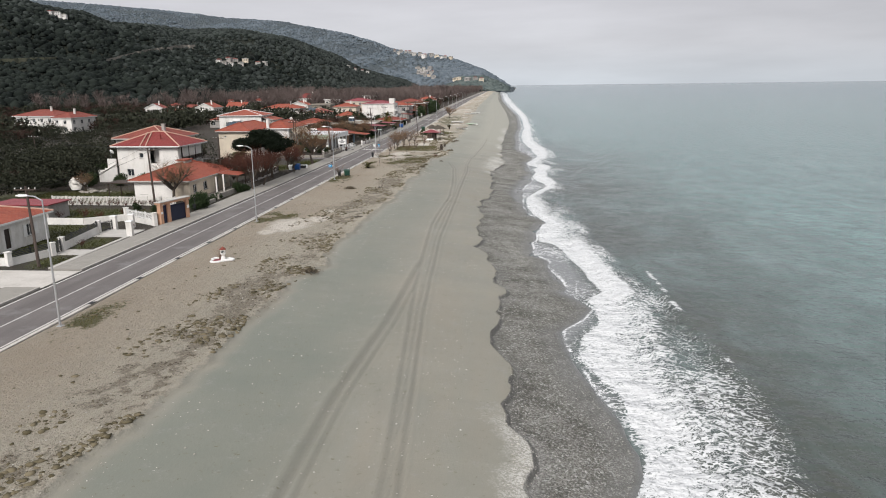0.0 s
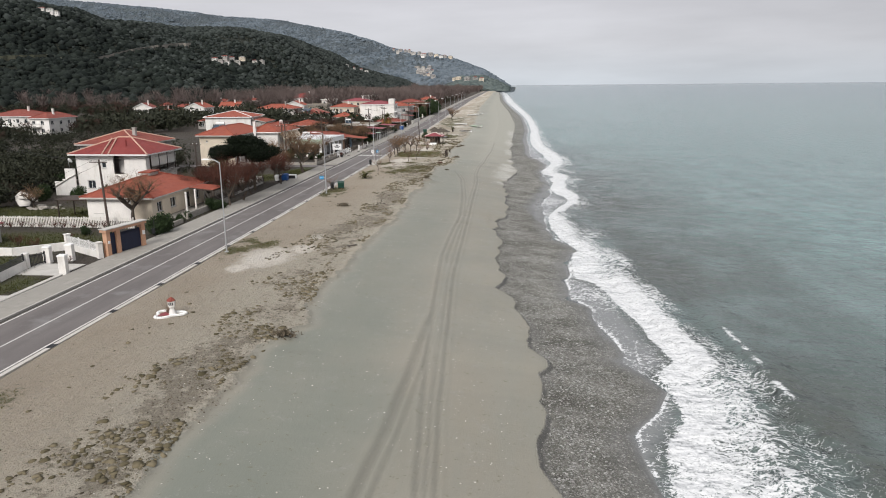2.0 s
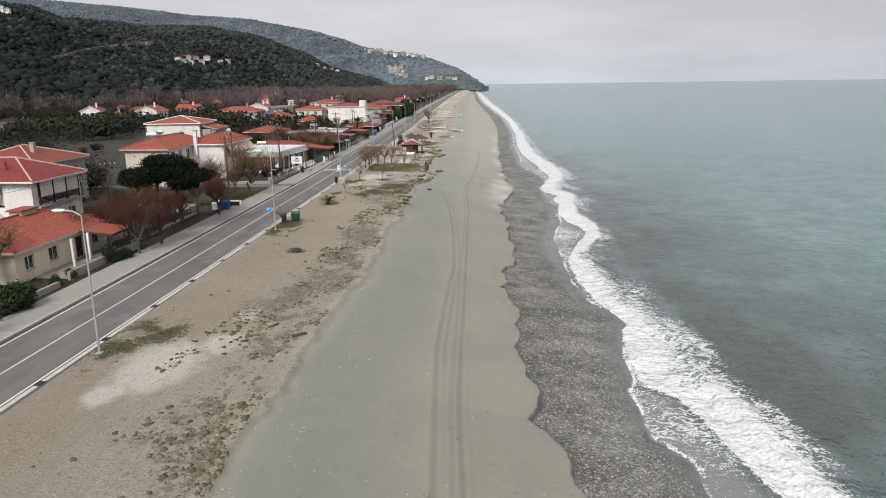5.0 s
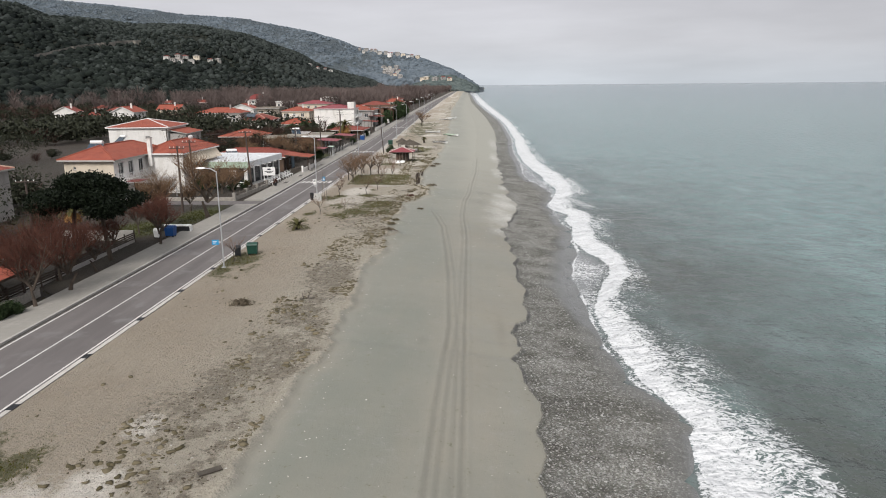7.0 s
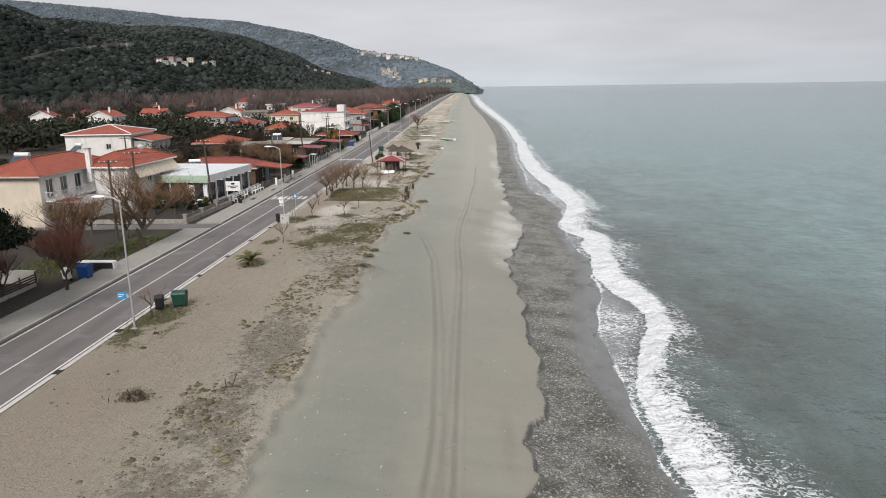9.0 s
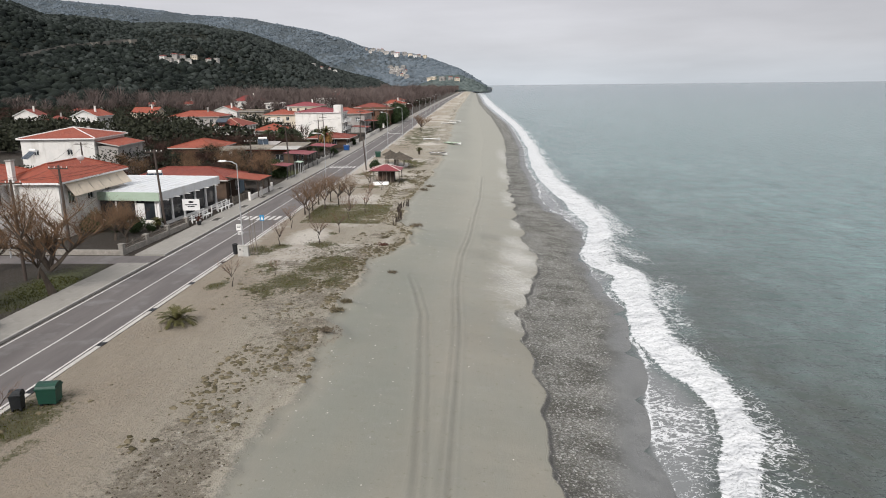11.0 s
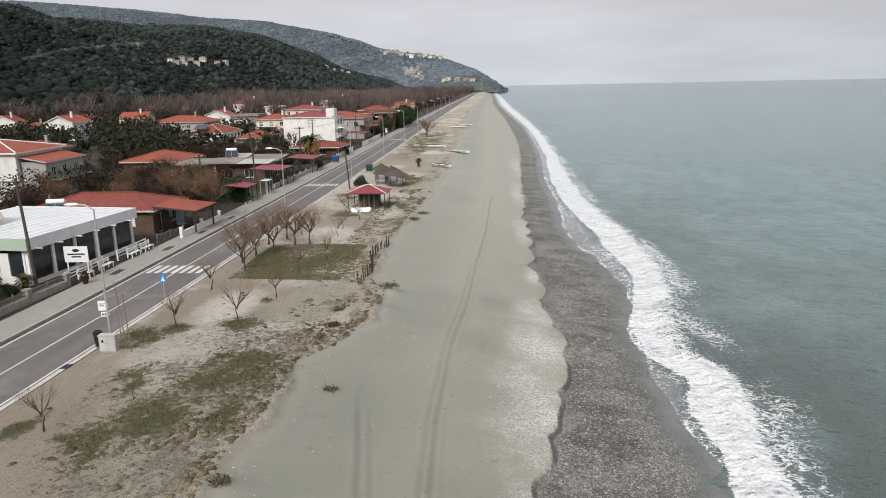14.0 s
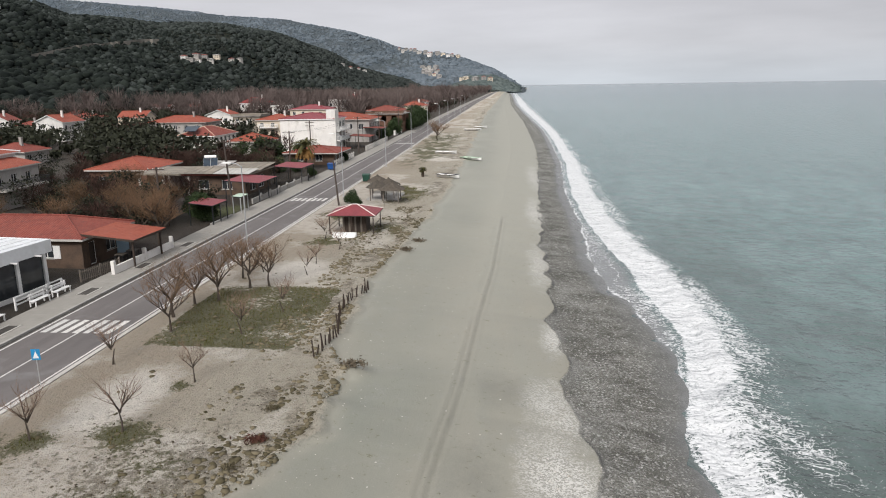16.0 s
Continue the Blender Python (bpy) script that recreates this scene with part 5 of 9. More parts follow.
# large white house with blinds on the seaward balcony
h1 = house("two-storey white house with a dark red tiled hip roof", -61.2, 113.4, 11.0, 9.0, 6.15, 2.1, -2.0, roof="red_tiles", over=0.75, cap="ridge_cap",
           S=[(4.0, 4.7, 4.1, 4.9, "w"), (5.9, 7.6, 3.15, 5.9, "o"), (1.5, 2.7, 1.0, 2.2, "w"), (8.4, 9.4, 1.0, 2.2, "w")], E=[(1.0, 8.6, 3.3, 5.85, "o"), (1.5, 2.7, 0.9, 2.2, "w"), (4, 5, 0.05, 2.1, "d"), (6.2, 7.6, 0.9, 2.2, "w")],
           N=row(3, 1.5, 3.2, 1.2, 4, 5.3), W=row(2, 2, 4, 1.2, 4, 5.3))
b = Buf()
b.box(5.8, 1.6, 3.1, 7.7, 1.75, 5.95)
part("recess_wall", b, "white_plaster", h1)
part("recess_door", Buf().box(6.9, 1.5, 3.15, 7.5, 1.58, 5.2), "dark_wood", h1)
part("loggia_wall", Buf().box(8.6, 0.3, 3.1, 8.8, 8.7, 6.0), "white_plaster", h1)
part("loggia_floor", Buf().box(8.8, 0.3, 3.05, 11.6, 8.8, 3.22), "concrete", h1)
for i in range(3):
    y0 = 1.35 + i * 2.45
    part("roller_blind", Buf().box(11.05, y0, 4.15, 11.1, y0 + 2.2, 5.85), "canvas_white", h1)
for i in range(4):
    y0 = 1.15 + i * 2.45
    part("post", Buf().box(11.0, y0, 3.2, 11.14, y0 + 0.14, 5.9), "dark_wood", h1)
b = Buf()
for i in range(26):
    b.beam((11.55, 0.5 + i * 0.32, 3.2), (11.55, 0.5 + i * 0.32, 4.1), 0.03)
b.beam((11.55, 0.4, 4.1), (11.55, 8.7, 4.1), 0.06)
part("railing", b, "dark_wood", h1)
b = Buf()
b.face([(6.2, -0.05, 3.1), (9.6, -0.9, 0.0), (6.2, -0.9, 0.0)])
b.face([(6.2, -0.9, 0.0), (9.6, -0.9, 0.0), (6.2, -0.9, 3.1)])
for i in range(14):
    b.box(6.2 + i * 0.25, -0.95, 0, 6.45 + i * 0.25, -0.02, 3.0 - i * 0.2)
part("outer_stairs", b, "white_plaster", h1)
b = Buf()
b.tube((4.7, -0.75, 6.2), (3.9, 3.6, 8.15), 0.1, 0.1, 6).tube((5.7, -0.75, 6.2), (4.5, 3.9, 8.2), 0.1, 0.1, 6)
part("valley_caps", b, "ridge_cap", h1)
part("vent_pipe", Buf().tube((7.2, 1.7, 6.9), (7.2, 1.7, 8.1), 0.12, 0.12, 8), "red_tiles", h1)
sat = Buf().lathe([(0.0, 0.0), (0.25, 0.05), (0.42, 0.18)], 12)
dish_mesh = sat.mesh("dish")


def dish(x, y, z, yaw=180, support=0.8):
    ob = thing("satellite_dish", "white satellite dish on a short mast", "satellite dish", x, y, z, yaw, "satellite dishes")
    part("mast", Buf().tube((0, 0, 0), (0, 0, support), 0.03, 0.03, 6), "galvanised", ob)
    p = part("reflector", dish_mesh, "white_paint", ob)
    p.matrix_basis = pose(0, -0.1, support, 60, 0, 0)
    return ob


b = Buf()
b.box(-3.4, 1.2, 0, 0, 1.4, 2.2).box(-3.4, -0.6, 0, 0, -0.4, 2.1)
b.face([(-3.8, -0.8, 1.1), (-3.8, 1.6, 1.1), (0, 1.6, 3.1), (0, -0.8, 3.1)][::-1])
b.box(-1.6, -0.6, 2.1, 0.0, -0.4, 4.0)
part("side_stair", b, "white_plaster", h1)
dish(-62.1, 113.0, 4.2, 160, 0.9)

house("white house behind with a faded red tiled hip roof", -69.8, 128.5, 10.5, 11.5, 6.3, 2.0, -2.0, roof="worn_tiles", S=row(3, 1.2, 3.2, 1.1, 4, 5.2), E=row(3, 1.2, 3.4, 1.1, 4, 5.2), chimneys=((7.6, 4.5, 7.2, 1.5),), wall="grey_plaster")

# low house with a large orange roof and a porch
h2 = house("single-storey cream house with a broad orange tiled roof", -48.0, 93.8, 8.2, 14.0, 2.9, 1.75, -1.5, wall="cream_plaster", roof="orange_tiles", over=0.6, cap="orange_tiles",
           E=[(8.6, 9.9, 0.1, 2.2, "d"), (1.2, 2.4, 0.9, 2.1, "w"), (4.5, 5.9, 0.9, 2.1, "w"), (11.5, 12.6, 0.9, 2.1, "w")], S=[(0.8, 1.9, 0.9, 2.0, "w")])
part("white_panel", Buf().box(0.0, -0.06, -0.2, 5.6, 0.0, 2.6), "white_plaster", h2)
for zz in (0.6, 1.0, 1.4, 1.8):
    part("door_light", Buf().box(8.205, 9.0, zz, 8.23, 9.3, zz + 0.2), "window_glass", h2)
part("terrace", Buf().box(8.2, 2.0, -0.3, 11.6, 13.5, 0.1), "stone_wall", h2)
for py in (5.6, 8.2):
    part("porch_post", Buf().box(9.6, py, 0.1, 9.8, py + 0.2, 2.7), "white_plaster", h2)
t_, b_, _ = roof_mesh(3.4, 3.6, 2.55, 0.35, 0.15, "shed_e")
o = part("porch_roof", t_, "orange_tiles", h2, loc=(8.5, 8.6, 0))
part("porch_boarding", b_, "dark_wood", o)
for py in (8.7, 12.0):
    part("porch_post", Buf().box(11.6, py, 0.0, 11.72, py + 0.12, 2.45), "dark_wood", h2)
b = Buf()
b.box(3.2, 7.0, 4.1, 4.4, 9.2, 4.95)
part("roof_vent", b, "pale_concrete", h2)
part("vent_tiles", Buf().box(3.0, 6.8, 4.95, 4.6, 9.4, 5.08), "orange_tiles", h2)
b = Buf()
b.box(-5.0, 1.0, 2.25, 0.0, 4.6, 2.35)
part("lean_to_roof", b, "dark_wood", h2)
for px, py in ((-4.8, 1.2), (-4.8, 4.3)):
    part("lean_to_post", Buf().box(px, py, -0.1, px + 0.12, py + 0.12, 2.25), "dark_wood", h2)
part("sea_wall", Buf().box(11.6, 1.5, -0.2, 11.85, 13.6, 0.75), "stone_wall", h2)

# long two-storey house in two blocks
h3 = house("long two-storey cream and white house with an orange tiled roof", -58.6, 151.2, 7.2, 16.0, 6.1, 1.7, -2.0, wall="cream_plaster", roof="orange_tiles", over=0.6, cap="orange_tiles",
           S=[(1.3, 1.7, 4.7, 5.1, "w")], E=[(1.2, 2.6, 3.3, 5.5, "w"), (4.0, 5.4, 3.3, 5.5, "w"), (7.0, 8.4, 3.3, 5.5, "w"), (1.2, 2.6, 0.5, 2.4, "w"), (5.0, 6.4, 0.1, 2.4, "d")])
[c_ for c_ in h3.children if c_.name.startswith("wall")][1].data.materials[0] = MATS["white_plaster"]
balcony(h3, 7.2, 0.6, 8.3, 9.5, 3.1)
h3b = house("white rear block of a two-storey house under orange tiles", -51.6, 160.4, 6.2, 13.0, 6.1, 1.6, -2.0, roof="orange_tiles", over=0.5, cap="orange_tiles", E=row(3, 1.5, 3.6, 1.2, 3.5, 5.0), S=[(2.2, 3.4, 0.2, 2.3, "d")], chimneys=((1.4, -0.3, 4.2, 4.2),))
for i in range(6):
    b = Buf()
    y0 = 1.0 + i * 2.0
    b.face([(6.25, y0, 5.9), (6.25, y0 + 1.9, 5.9), (7.3, y0 + 1.9, 4.5), (7.3, y0, 4.5)])
    b.face([(7.3, y0, 4.46), (7.3, y0 + 1.9, 4.46), (6.25, y0 + 1.9, 5.86), (6.25, y0, 5.86)])
    part("awning", b, "cream_plaster", h3b)
solar_heater(-55.6, 154.3, 6.85, -2)
dish(-46.6, 167.0, 7.4, 200, 0.5)
pg = thing("pergola", "steel pergola with a slatted roof and maroon shade", "pergola", -51.0, 151.8, 0, -2)
for px, py in ((0.3, 0.0), (5.2, 0.0), (0.3, 5.6), (5.2, 5.6)):
    part("post", Buf().box(px, py, 0, px + 0.12, py + 0.12, 2.8), "galvanised", pg)
for i in range(9):
    part("slat", Buf().box(0.0, i * 0.7, 2.8, 5.6, i * 0.7 + 0.12, 2.92), "galvanised", pg)
part("shade", Buf().box(0.2, 0.0, 2.93, 2.6, 2.4, 2.96), "crimson_sheet", pg)
part("screen", Buf().box(5.25, 0.4, 1.0, 5.29, 5.3, 2.6), "canvas_white", pg)

house("white house with an orange roof and a terrace", -82.6, 210.8, 13.0, 13.0, 7.0, 1.6, 4.0, roof="orange_tiles", over=0.5, cap="white_paint", S=row(2, 2, 6, 1.0, 4, 5.0), E=[(1.5, 3, 3.2, 5.4, "w"), (5, 6.4, 3.2, 5.4, "w"), (9, 10.4, 3.2, 5.4, "w")])
# grey plaster and a concrete slab stand in for shade on this wing
lt = house("lower wing with shade put into its grey walls, under an orange lean-to roof", -69.5, 212.6, 3.6, 11.0, 5.5, 0.9, 4.0, wall="grey_plaster", kind="shed_e", over=0.4, E=row(3, 1.5, 3.2, 1.2, 3.2, 4.6))
balcony(lt, 3.6, 0.5, 5.4, 10.5, 2.9, "dark_metal", slab_m="concrete")
solar_heater(-76.2, 203.0, 4.2, -30)

# flat-roofed restaurant
r = thing("restaurant", "flat-roofed white restaurant with dark glass front and green fascia", "restaurant", -50.8, 168.0, 0, -6.5)
RW, RD, RZ = 13.2, 14.2, 4.0
part("roof", Buf().box(-0.2, -0.2, RZ - 0.12, RW + 0.25, RD + 0.2, RZ), "white_sheet", r)
seams = Buf()
for i in range(1, 13):
    seams.box(i * 1.05, -0.1, RZ, i * 1.05 + 0.05, RD + 0.1, RZ + 0.04)
part("roof_seam", seams, "white_sheet", r)
part("fascia", Buf().box(-0.2, -0.3, RZ - 0.95, RW + 0.3, -0.204, RZ + 0.05), "pale_green_paint", r)
part("fascia", Buf().box(RW + 0.254, -0.2, RZ - 0.95, RW + 0.35, RD + 0.25, RZ + 0.05), "white_sheet", r)
part("fascia", Buf().box(-0.3, RD + 0.204, RZ - 0.95, RW + 0.3, RD + 0.3, RZ + 0.05), "white_sheet", r)
part("soffit", Buf().box(0, 0, 3.0, RW, RD, 3.1), "white_paint", r)
part("back_wall", Buf().box(0, 0.2, -0.2, 0.25, RD, 3.0), "white_plaster", r)
part("north_wall", Buf().box(0.25, RD - 0.25, -0.2, RW - 0.4, RD, 3.0), "white_plaster", r)
part("plinth", Buf().box(0.25, 0.05, -0.2, RW - 0.35, 0.3, 0.75), "white_plaster", r)
part("plinth", Buf().box(RW - 0.35, 0.05, -0.2, RW - 0.1, RD, 0.35), "white_plaster", r)
for i in range(6):
    y0 = 0.1 + i * (RD - 0.45) / 5
    part("column", Buf().box(RW - 0.35, y0, 0.35, RW - 0.05, y0 + 0.3, 3.0), "white_paint", r)
    if i < 5:
        part("glass_front", Buf().box(RW - 0.25, y0 + 0.3, 0.35, RW - 0.21, y0 + (RD - 0.45) / 5, 3.0), "window_glass", r)
for i in range(5):
    x0 = 0.3 + i * 2.5
    part("glass_side", Buf().box(x0, 0.15, 0.75, x0 + 2.3, 0.19, 3.0), "window_glass", r)
    part("mullion", Buf().box(x0 + 2.3, 0.1, 0.75, x0 + 2.5, 0.25, 3.0), "white_paint", r)
part("white_door", Buf().box(10.4, 0.06, 0.6, 11.3, 0.14, 2.7), "white_paint", r)
for i in range(6):
    y0 = 0.6 + i * 2.4
    part("bracket", Buf().box(RW + 0.35, y0, 3.05, RW + 0.95, y0 + 0.1, 3.15), "white_paint", r)


def terrace_rail(x, y, length, rot, label="white painted timber terrace railing"):
    ob = thing("terrace_railing", label, "railing", x, y, 0.1, rot, "terrace railings")
    n = max(2, int(length / 1.6) + 1)
    for i in range(n):
        part("post", Buf().box(-0.06, length * i / (n - 1) - 0.06, 0, 0.06, length * i / (n - 1) + 0.06, 1.0), "white_paint", ob)
    for zz in (0.35, 0.62, 0.9):
        part("rail", Buf().box(-0.03, 0, zz, 0.03, length, zz + 0.1), "white_paint", ob)
    return ob


terrace_rail(-35.0, 167.0, 5.4, -1.5)
terrace_rail(-34.7, 174.6, 5.2, -1.5)


def bench(x, y, rot):
    ob = thing("bench", "white wooden bench on the footway", "bench", x, y, 0.13, rot, "benches")
    for i in range(3):
        part("seat_slat", Buf().box(-0.22 + i * 0.15, -0.9, 0.42, -0.1 + i * 0.15, 0.9, 0.46), "white_paint", ob)
    for i in range(2):
        part("back_slat", Buf().box(-0.3, -0.9, 0.6 + i * 0.18, -0.26, 0.9, 0.72 + i * 0.18), "white_paint", ob)
    for yy in (-0.75, 0.75):
        part("leg", Buf().box(-0.3, yy - 0.04, 0, -0.22, yy + 0.04, 0.95).box(-0.22, yy - 0.04, 0.36, 0.22, yy + 0.04, 0.42).box(0.14, yy - 0.04, 0, 0.22, yy + 0.04, 0.36), "white_paint", ob)
    return ob


for bx, by in ((-34.2, 168.6), (-34.1, 171.6), (-33.9, 176.2), (-33.8, 178.6)):
    bench(bx, by, -1.5)
bd = thing("sign_board", "white sign board with a dark emblem on posts", "sign board", -34.6, 168.2, 0.13, 4)
for xx in (-0.85, 0.85):
    part("post", Buf().box(xx - 0.04, 0.03, 0, xx + 0.04, 0.11, 1.5), "white_paint", bd)
panel = part("panel", Buf().box(-1.0, -0.03, 1.5, 1.0, 0.03, 2.85), "white_paint", bd)
part("emblem", Buf().lathe([(0.0, 0.0), (0.22, 0.0), (0.22, 0.006), (0.0, 0.006)], 14), "dark_metal", panel).matrix_basis = Matrix.Translation((0, -0.03, 2.5)) @ pose(0, 0, 0, 90) @ Matrix.Diagonal((1.4, 0.6, 1, 1))
for i, wd in enumerate((0.72, 0.4)):
    part("text_bar", Buf().box(-wd, -0.036, 2.12 - i * 0.22, wd, -0.031, 2.24 - i * 0.22), "dark_metal", panel)

# low tavern with lean-to roof
h7 = house("low tavern with worn orange tiled roof and a terrace", -51.0, 187.0, 14.0, 7.5, 2.8, 1.35, -1.5, wall="dark_brown_wall", roof="worn_tiles", over=0.5, cap="worn_tiles",
           S=[(9.8, 11.2, 0.9, 2.1, "s"), (6.0, 7.2, 0.9, 2.1, "w")], E=[(1.0, 2.0, 0.1, 2.2, "d"), (3.6, 5.2, 0.8, 2.1, "w")])
t_, b_, _ = roof_mesh(4.6, 5.2, 2.65, 0.5, 0.2, "shed_e")
o = part("terrace_roof", t_, "orange_tiles", h7, loc=(14.1, 0.4, 0))
part("terrace_boarding", b_, "dark_wood", o)
part("blue_wall", Buf().box(14.0, 5.2, 0, 14.05, 7.2, 2.5), "blue_plaster", h7)
for px, py in ((18.4, 0.6), (18.4, 5.3)):
    part("post", Buf().box(px, py, 0.0, px + 0.14, py + 0.14, 2.55), "dark_wood", h7)
part("terrace_wall", Buf().box(18.0, -2.0, -0.2, 18.2, 8.0, 0.8), "white_plaster", h7)
for py in (-2.0, 3.0, 8.0):
    part("gate_pier", Buf().box(17.95, py - 0.15, -0.2, 18.25, py + 0.15, 1.3), "white_plaster", h7)
for tx, ty in ((-35.0, 189.3), (-34.8, 191.0)):
    tb = thing("table", "dark square tavern table on the terrace", "table", tx, ty, 0, 0, "tavern tables")
    part("tabletop", Buf().box(-0.45, -0.45, 0.72, 0.45, 0.45, 0.76), "grey_wood", tb)
    for sx in (-0.38, 0.38):
        for sy_ in (-0.38, 0.38):
            part("leg", Buf().box(sx - 0.03, sy_ - 0.03, 0, sx + 0.03, sy_ + 0.03, 0.72), "dark_metal", tb)
solar_heater(-45.5, 182.5, 3.0, 10)

house("low house with an orange hip roof among trees", -65.5, 234.0, 9.5, 11.0, 3.2, 1.5, 0, wall="brick_brown", roof="orange_tiles", cap="orange_tiles", S=row(2, 1.5, 4, 1.2, 0.9, 2.1), E=row(2, 2, 4.5, 1.2, 0.9, 2.1))
fr = thing("concrete_frame", "unfinished concrete slab house on bare columns", "building", -55.0, 229.0, 0, -1.5)
part("roof_slab", Buf().box(0, 0, 2.95, 8.5, 9.5, 3.2), "tan_roof", fr)
for cx in (0.2, 4.0, 8.0):
    for cy in (0.2, 4.6, 9.0):
        part("column", Buf().box(cx, cy, 0, cx + 0.32, cy + 0.32, 2.95), "pale_concrete", fr)
part("back_wall", Buf().box(0.2, 9.1, 0, 8.3, 9.3, 2.95), "grey_plaster", fr)
# dark wall colour stands in for the shade beneath the broad roof
h8 = house("tavern with a broad flat tan roof", -47.0, 229.5, 9.0, 9.5, 2.95, 0.05, -1.5, wall="dark_brown_wall", roof="tan_roof", kind="flat", over=0.6, E=row(2, 1.2, 3.6, 2.2, 0.4, 2.3), S=row(2, 1.5, 3.6, 1.6, 0.8, 2.2))
part("red_edge", Buf().box(-0.75, -0.75, 2.9, -0.61, 10.2, 3.2).box(-0.61, -0.75, 2.9, 9.7, -0.61, 3.2), "worn_tiles", h8)
for sx0, sy0, sw, sd, lift, m_ in ((-0.9, -1.2, 5.2, 4.6, 0.55, "tan_roof"), (4.4, -1.3, 5.6, 3.8, 0.35, "pale_concrete"), (-0.6, 3.5, 4.0, 6.6, 0.7, "grey_plaster"), (3.6, 2.8, 6.4, 7.2, 0.5, "tan_roof")):
    q = Buf()
    a_ = [(sx0, sy0, 3.3), (sx0 + sw, sy0, 3.3), (sx0 + sw, sy0 + sd, 3.3 + lift), (sx0, sy0 + sd, 3.3 + lift)]
    q.face(a_)
    q.face([(p_[0], p_[1], p_[2] - 0.06) for p_ in a_][::-1])
    for i in range(4):
        p_, r2_ = a_[i], a_[(i + 1) % 4]
        q.face([(p_[0], p_[1], p_[2] - 0.06), (r2_[0], r2_[1], r2_[2] - 0.06), r2_, p_])
    sheet_ = part("roof_sheet", q, m_, h8, "weathered ribbed roof sheet")
    for i in range(1, int(sw / 0.9)):
        part("rib", Buf().beam((sx0 + i * 0.9, sy0, 3.33), (sx0 + i * 0.9, sy0 + sd, 3.33 + lift), 0.05), m_, sheet_)
solar_heater(-46.5, 236.5, 3.5, 20)


def canopy(label, x, y, w, d, z, rot, material, posts="dark_metal", drop=0.3, name="canopy"):
    ob = thing(name, label, "canopy", x, y, 0, rot)
    t_, b_, _ = roof_mesh(w, d, z - drop, drop, 0.0, "shed_e", 0.1)
    o = part("roof", t_, material, ob)
    part("underside", b_, "dark_metal", o)
    for px, py, top in ((w - 0.15, 0.1, z - drop), (w - 0.15, d - 0.2, z - drop), (0.05, 0.1, z), (0.05, d - 0.2, z), (w - 0.15, d / 2, z - drop)):
        part("post", Buf().box(px, py, 0, px + 0.1, py + 0.1, top - 0.1), posts, ob)
    return ob


canopy("crimson metal terrace canopy of a tavern", -38.4, 222.0, 5.0, 7.2, 3.1, -1.5, "crimson_sheet")
canopy("small dark red shelter roof by the footway", -36.2, 206.0, 3.0, 4.2, 2.7, -1.5, "crimson_sheet")
canopy("pale bus shelter on the verge", -34.0, 213.5, 1.2, 2.6, 2.3, -1.5, "pale_green_paint", "galvanised", 0.1, "bus_shelter")
canopy("red tiled canopy with blue posts", -37.6, 240.0, 4.8, 7.0, 3.0, -1.5, "crimson_sheet")
cw = thing("low_wall", "low cement garden wall with rounded tops", "wall", -34.2, 221.0, 0, -1.5)
for i in range(7):
    part("panel", Buf().box(-0.1, i * 3.6, -0.1, 0.1, i * 3.6 + 3.2, 0.75).lathe([(0.0, 0.75), (0.2, 0.75), (0.14, 1.05), (0.0, 1.1)], 8, 0, i * 3.6 + 3.4), "concrete", cw)

h10 = house("white two-storey house with a porch and roof solar panels", -78.6, 292.5, 8.8, 13.0, 4.3, 2.0, -1.5, roof="worn_tiles", over=0.45, S=[(6.0, 7.8, 2.2, 3.4, "w"), (2, 3, 2.2, 3.4, "w")], E=[(1.0 + i * 2.4, 2.4 + i * 2.4, 1.8, 3.8, "w") for i in range(5)])
balcony(h10, 8.8, 0.3, 10.2, 12.6, 1.7)
part("solar_panel", Buf().box(1.4, -0.2, 4.8, 4.6, 2.6, 4.9), "solar_glass", h10).matrix_basis = pose(0, 1.4, 1.0, 22)
house("small house with an orange pyramid roof", -64.6, 288.5, 8.2, 8.5, 3.2, 1.7, -1.5, roof="orange_tiles", cap="orange_tiles", S=row(2, 1.5, 3.6, 1.2, 0.9, 2.1), wall="grey_plaster")
wh = house("large white three-storey block with a crimson roof", -54.6, 296.0, 13.3, 11.0, 7.9, 1.2, -1.5, roof="crimson_sheet", over=0.3, cap="crimson_sheet", E=[(1.5 + i * 3.2, 4.0 + i * 3.2, z0, z0 + 2.0, "w") for i in range(3) for z0 in (0.4, 2.9, 5.2)])
for zz in (2.7, 5.0):
    balcony(wh, 13.3, 0.4, 14.6, 10.6, zz)
part("tower", Buf().box(11.6, -0.05, -0.2, 13.8, 3.0, 10.0), "white_plaster", wh)
house("long pale house with an orange roof behind the white block", -55.5, 325.0, 17.0, 14.0, 6.3, 1.7, -1.5, roof="orange_tiles", cap="orange_tiles", S=row(5, 1.5, 3.1, 1.4, 3.6, 5.0), E=row(4, 1.2, 3.2, 1.6, 3.4, 5.2), wall="grey_plaster")
# walls coloured dark to give the shaded veranda under the eaves
house("low house with an orange tiled roof by the road", -43.9, 268.0, 9.5, 9.0, 2.5, 1.1, -1.5, wall="dark_brown_wall", roof="worn_tiles", cap="worn_tiles", over=1.0, E=row(3, 1.0, 2.7, 1.2, 0.8, 2.1), S=row(2, 1.6, 4.0, 1.4, 0.8, 2.1))
canopy("orange tiled porch canopy by the footway", -40.0, 305.0, 5.5, 7.0, 3.2, -1.5, "worn_tiles")
canopy("second orange porch canopy by the footway", -40.0, 322.0, 5.5, 8.0, 4.2, -1.5, "worn_tiles")
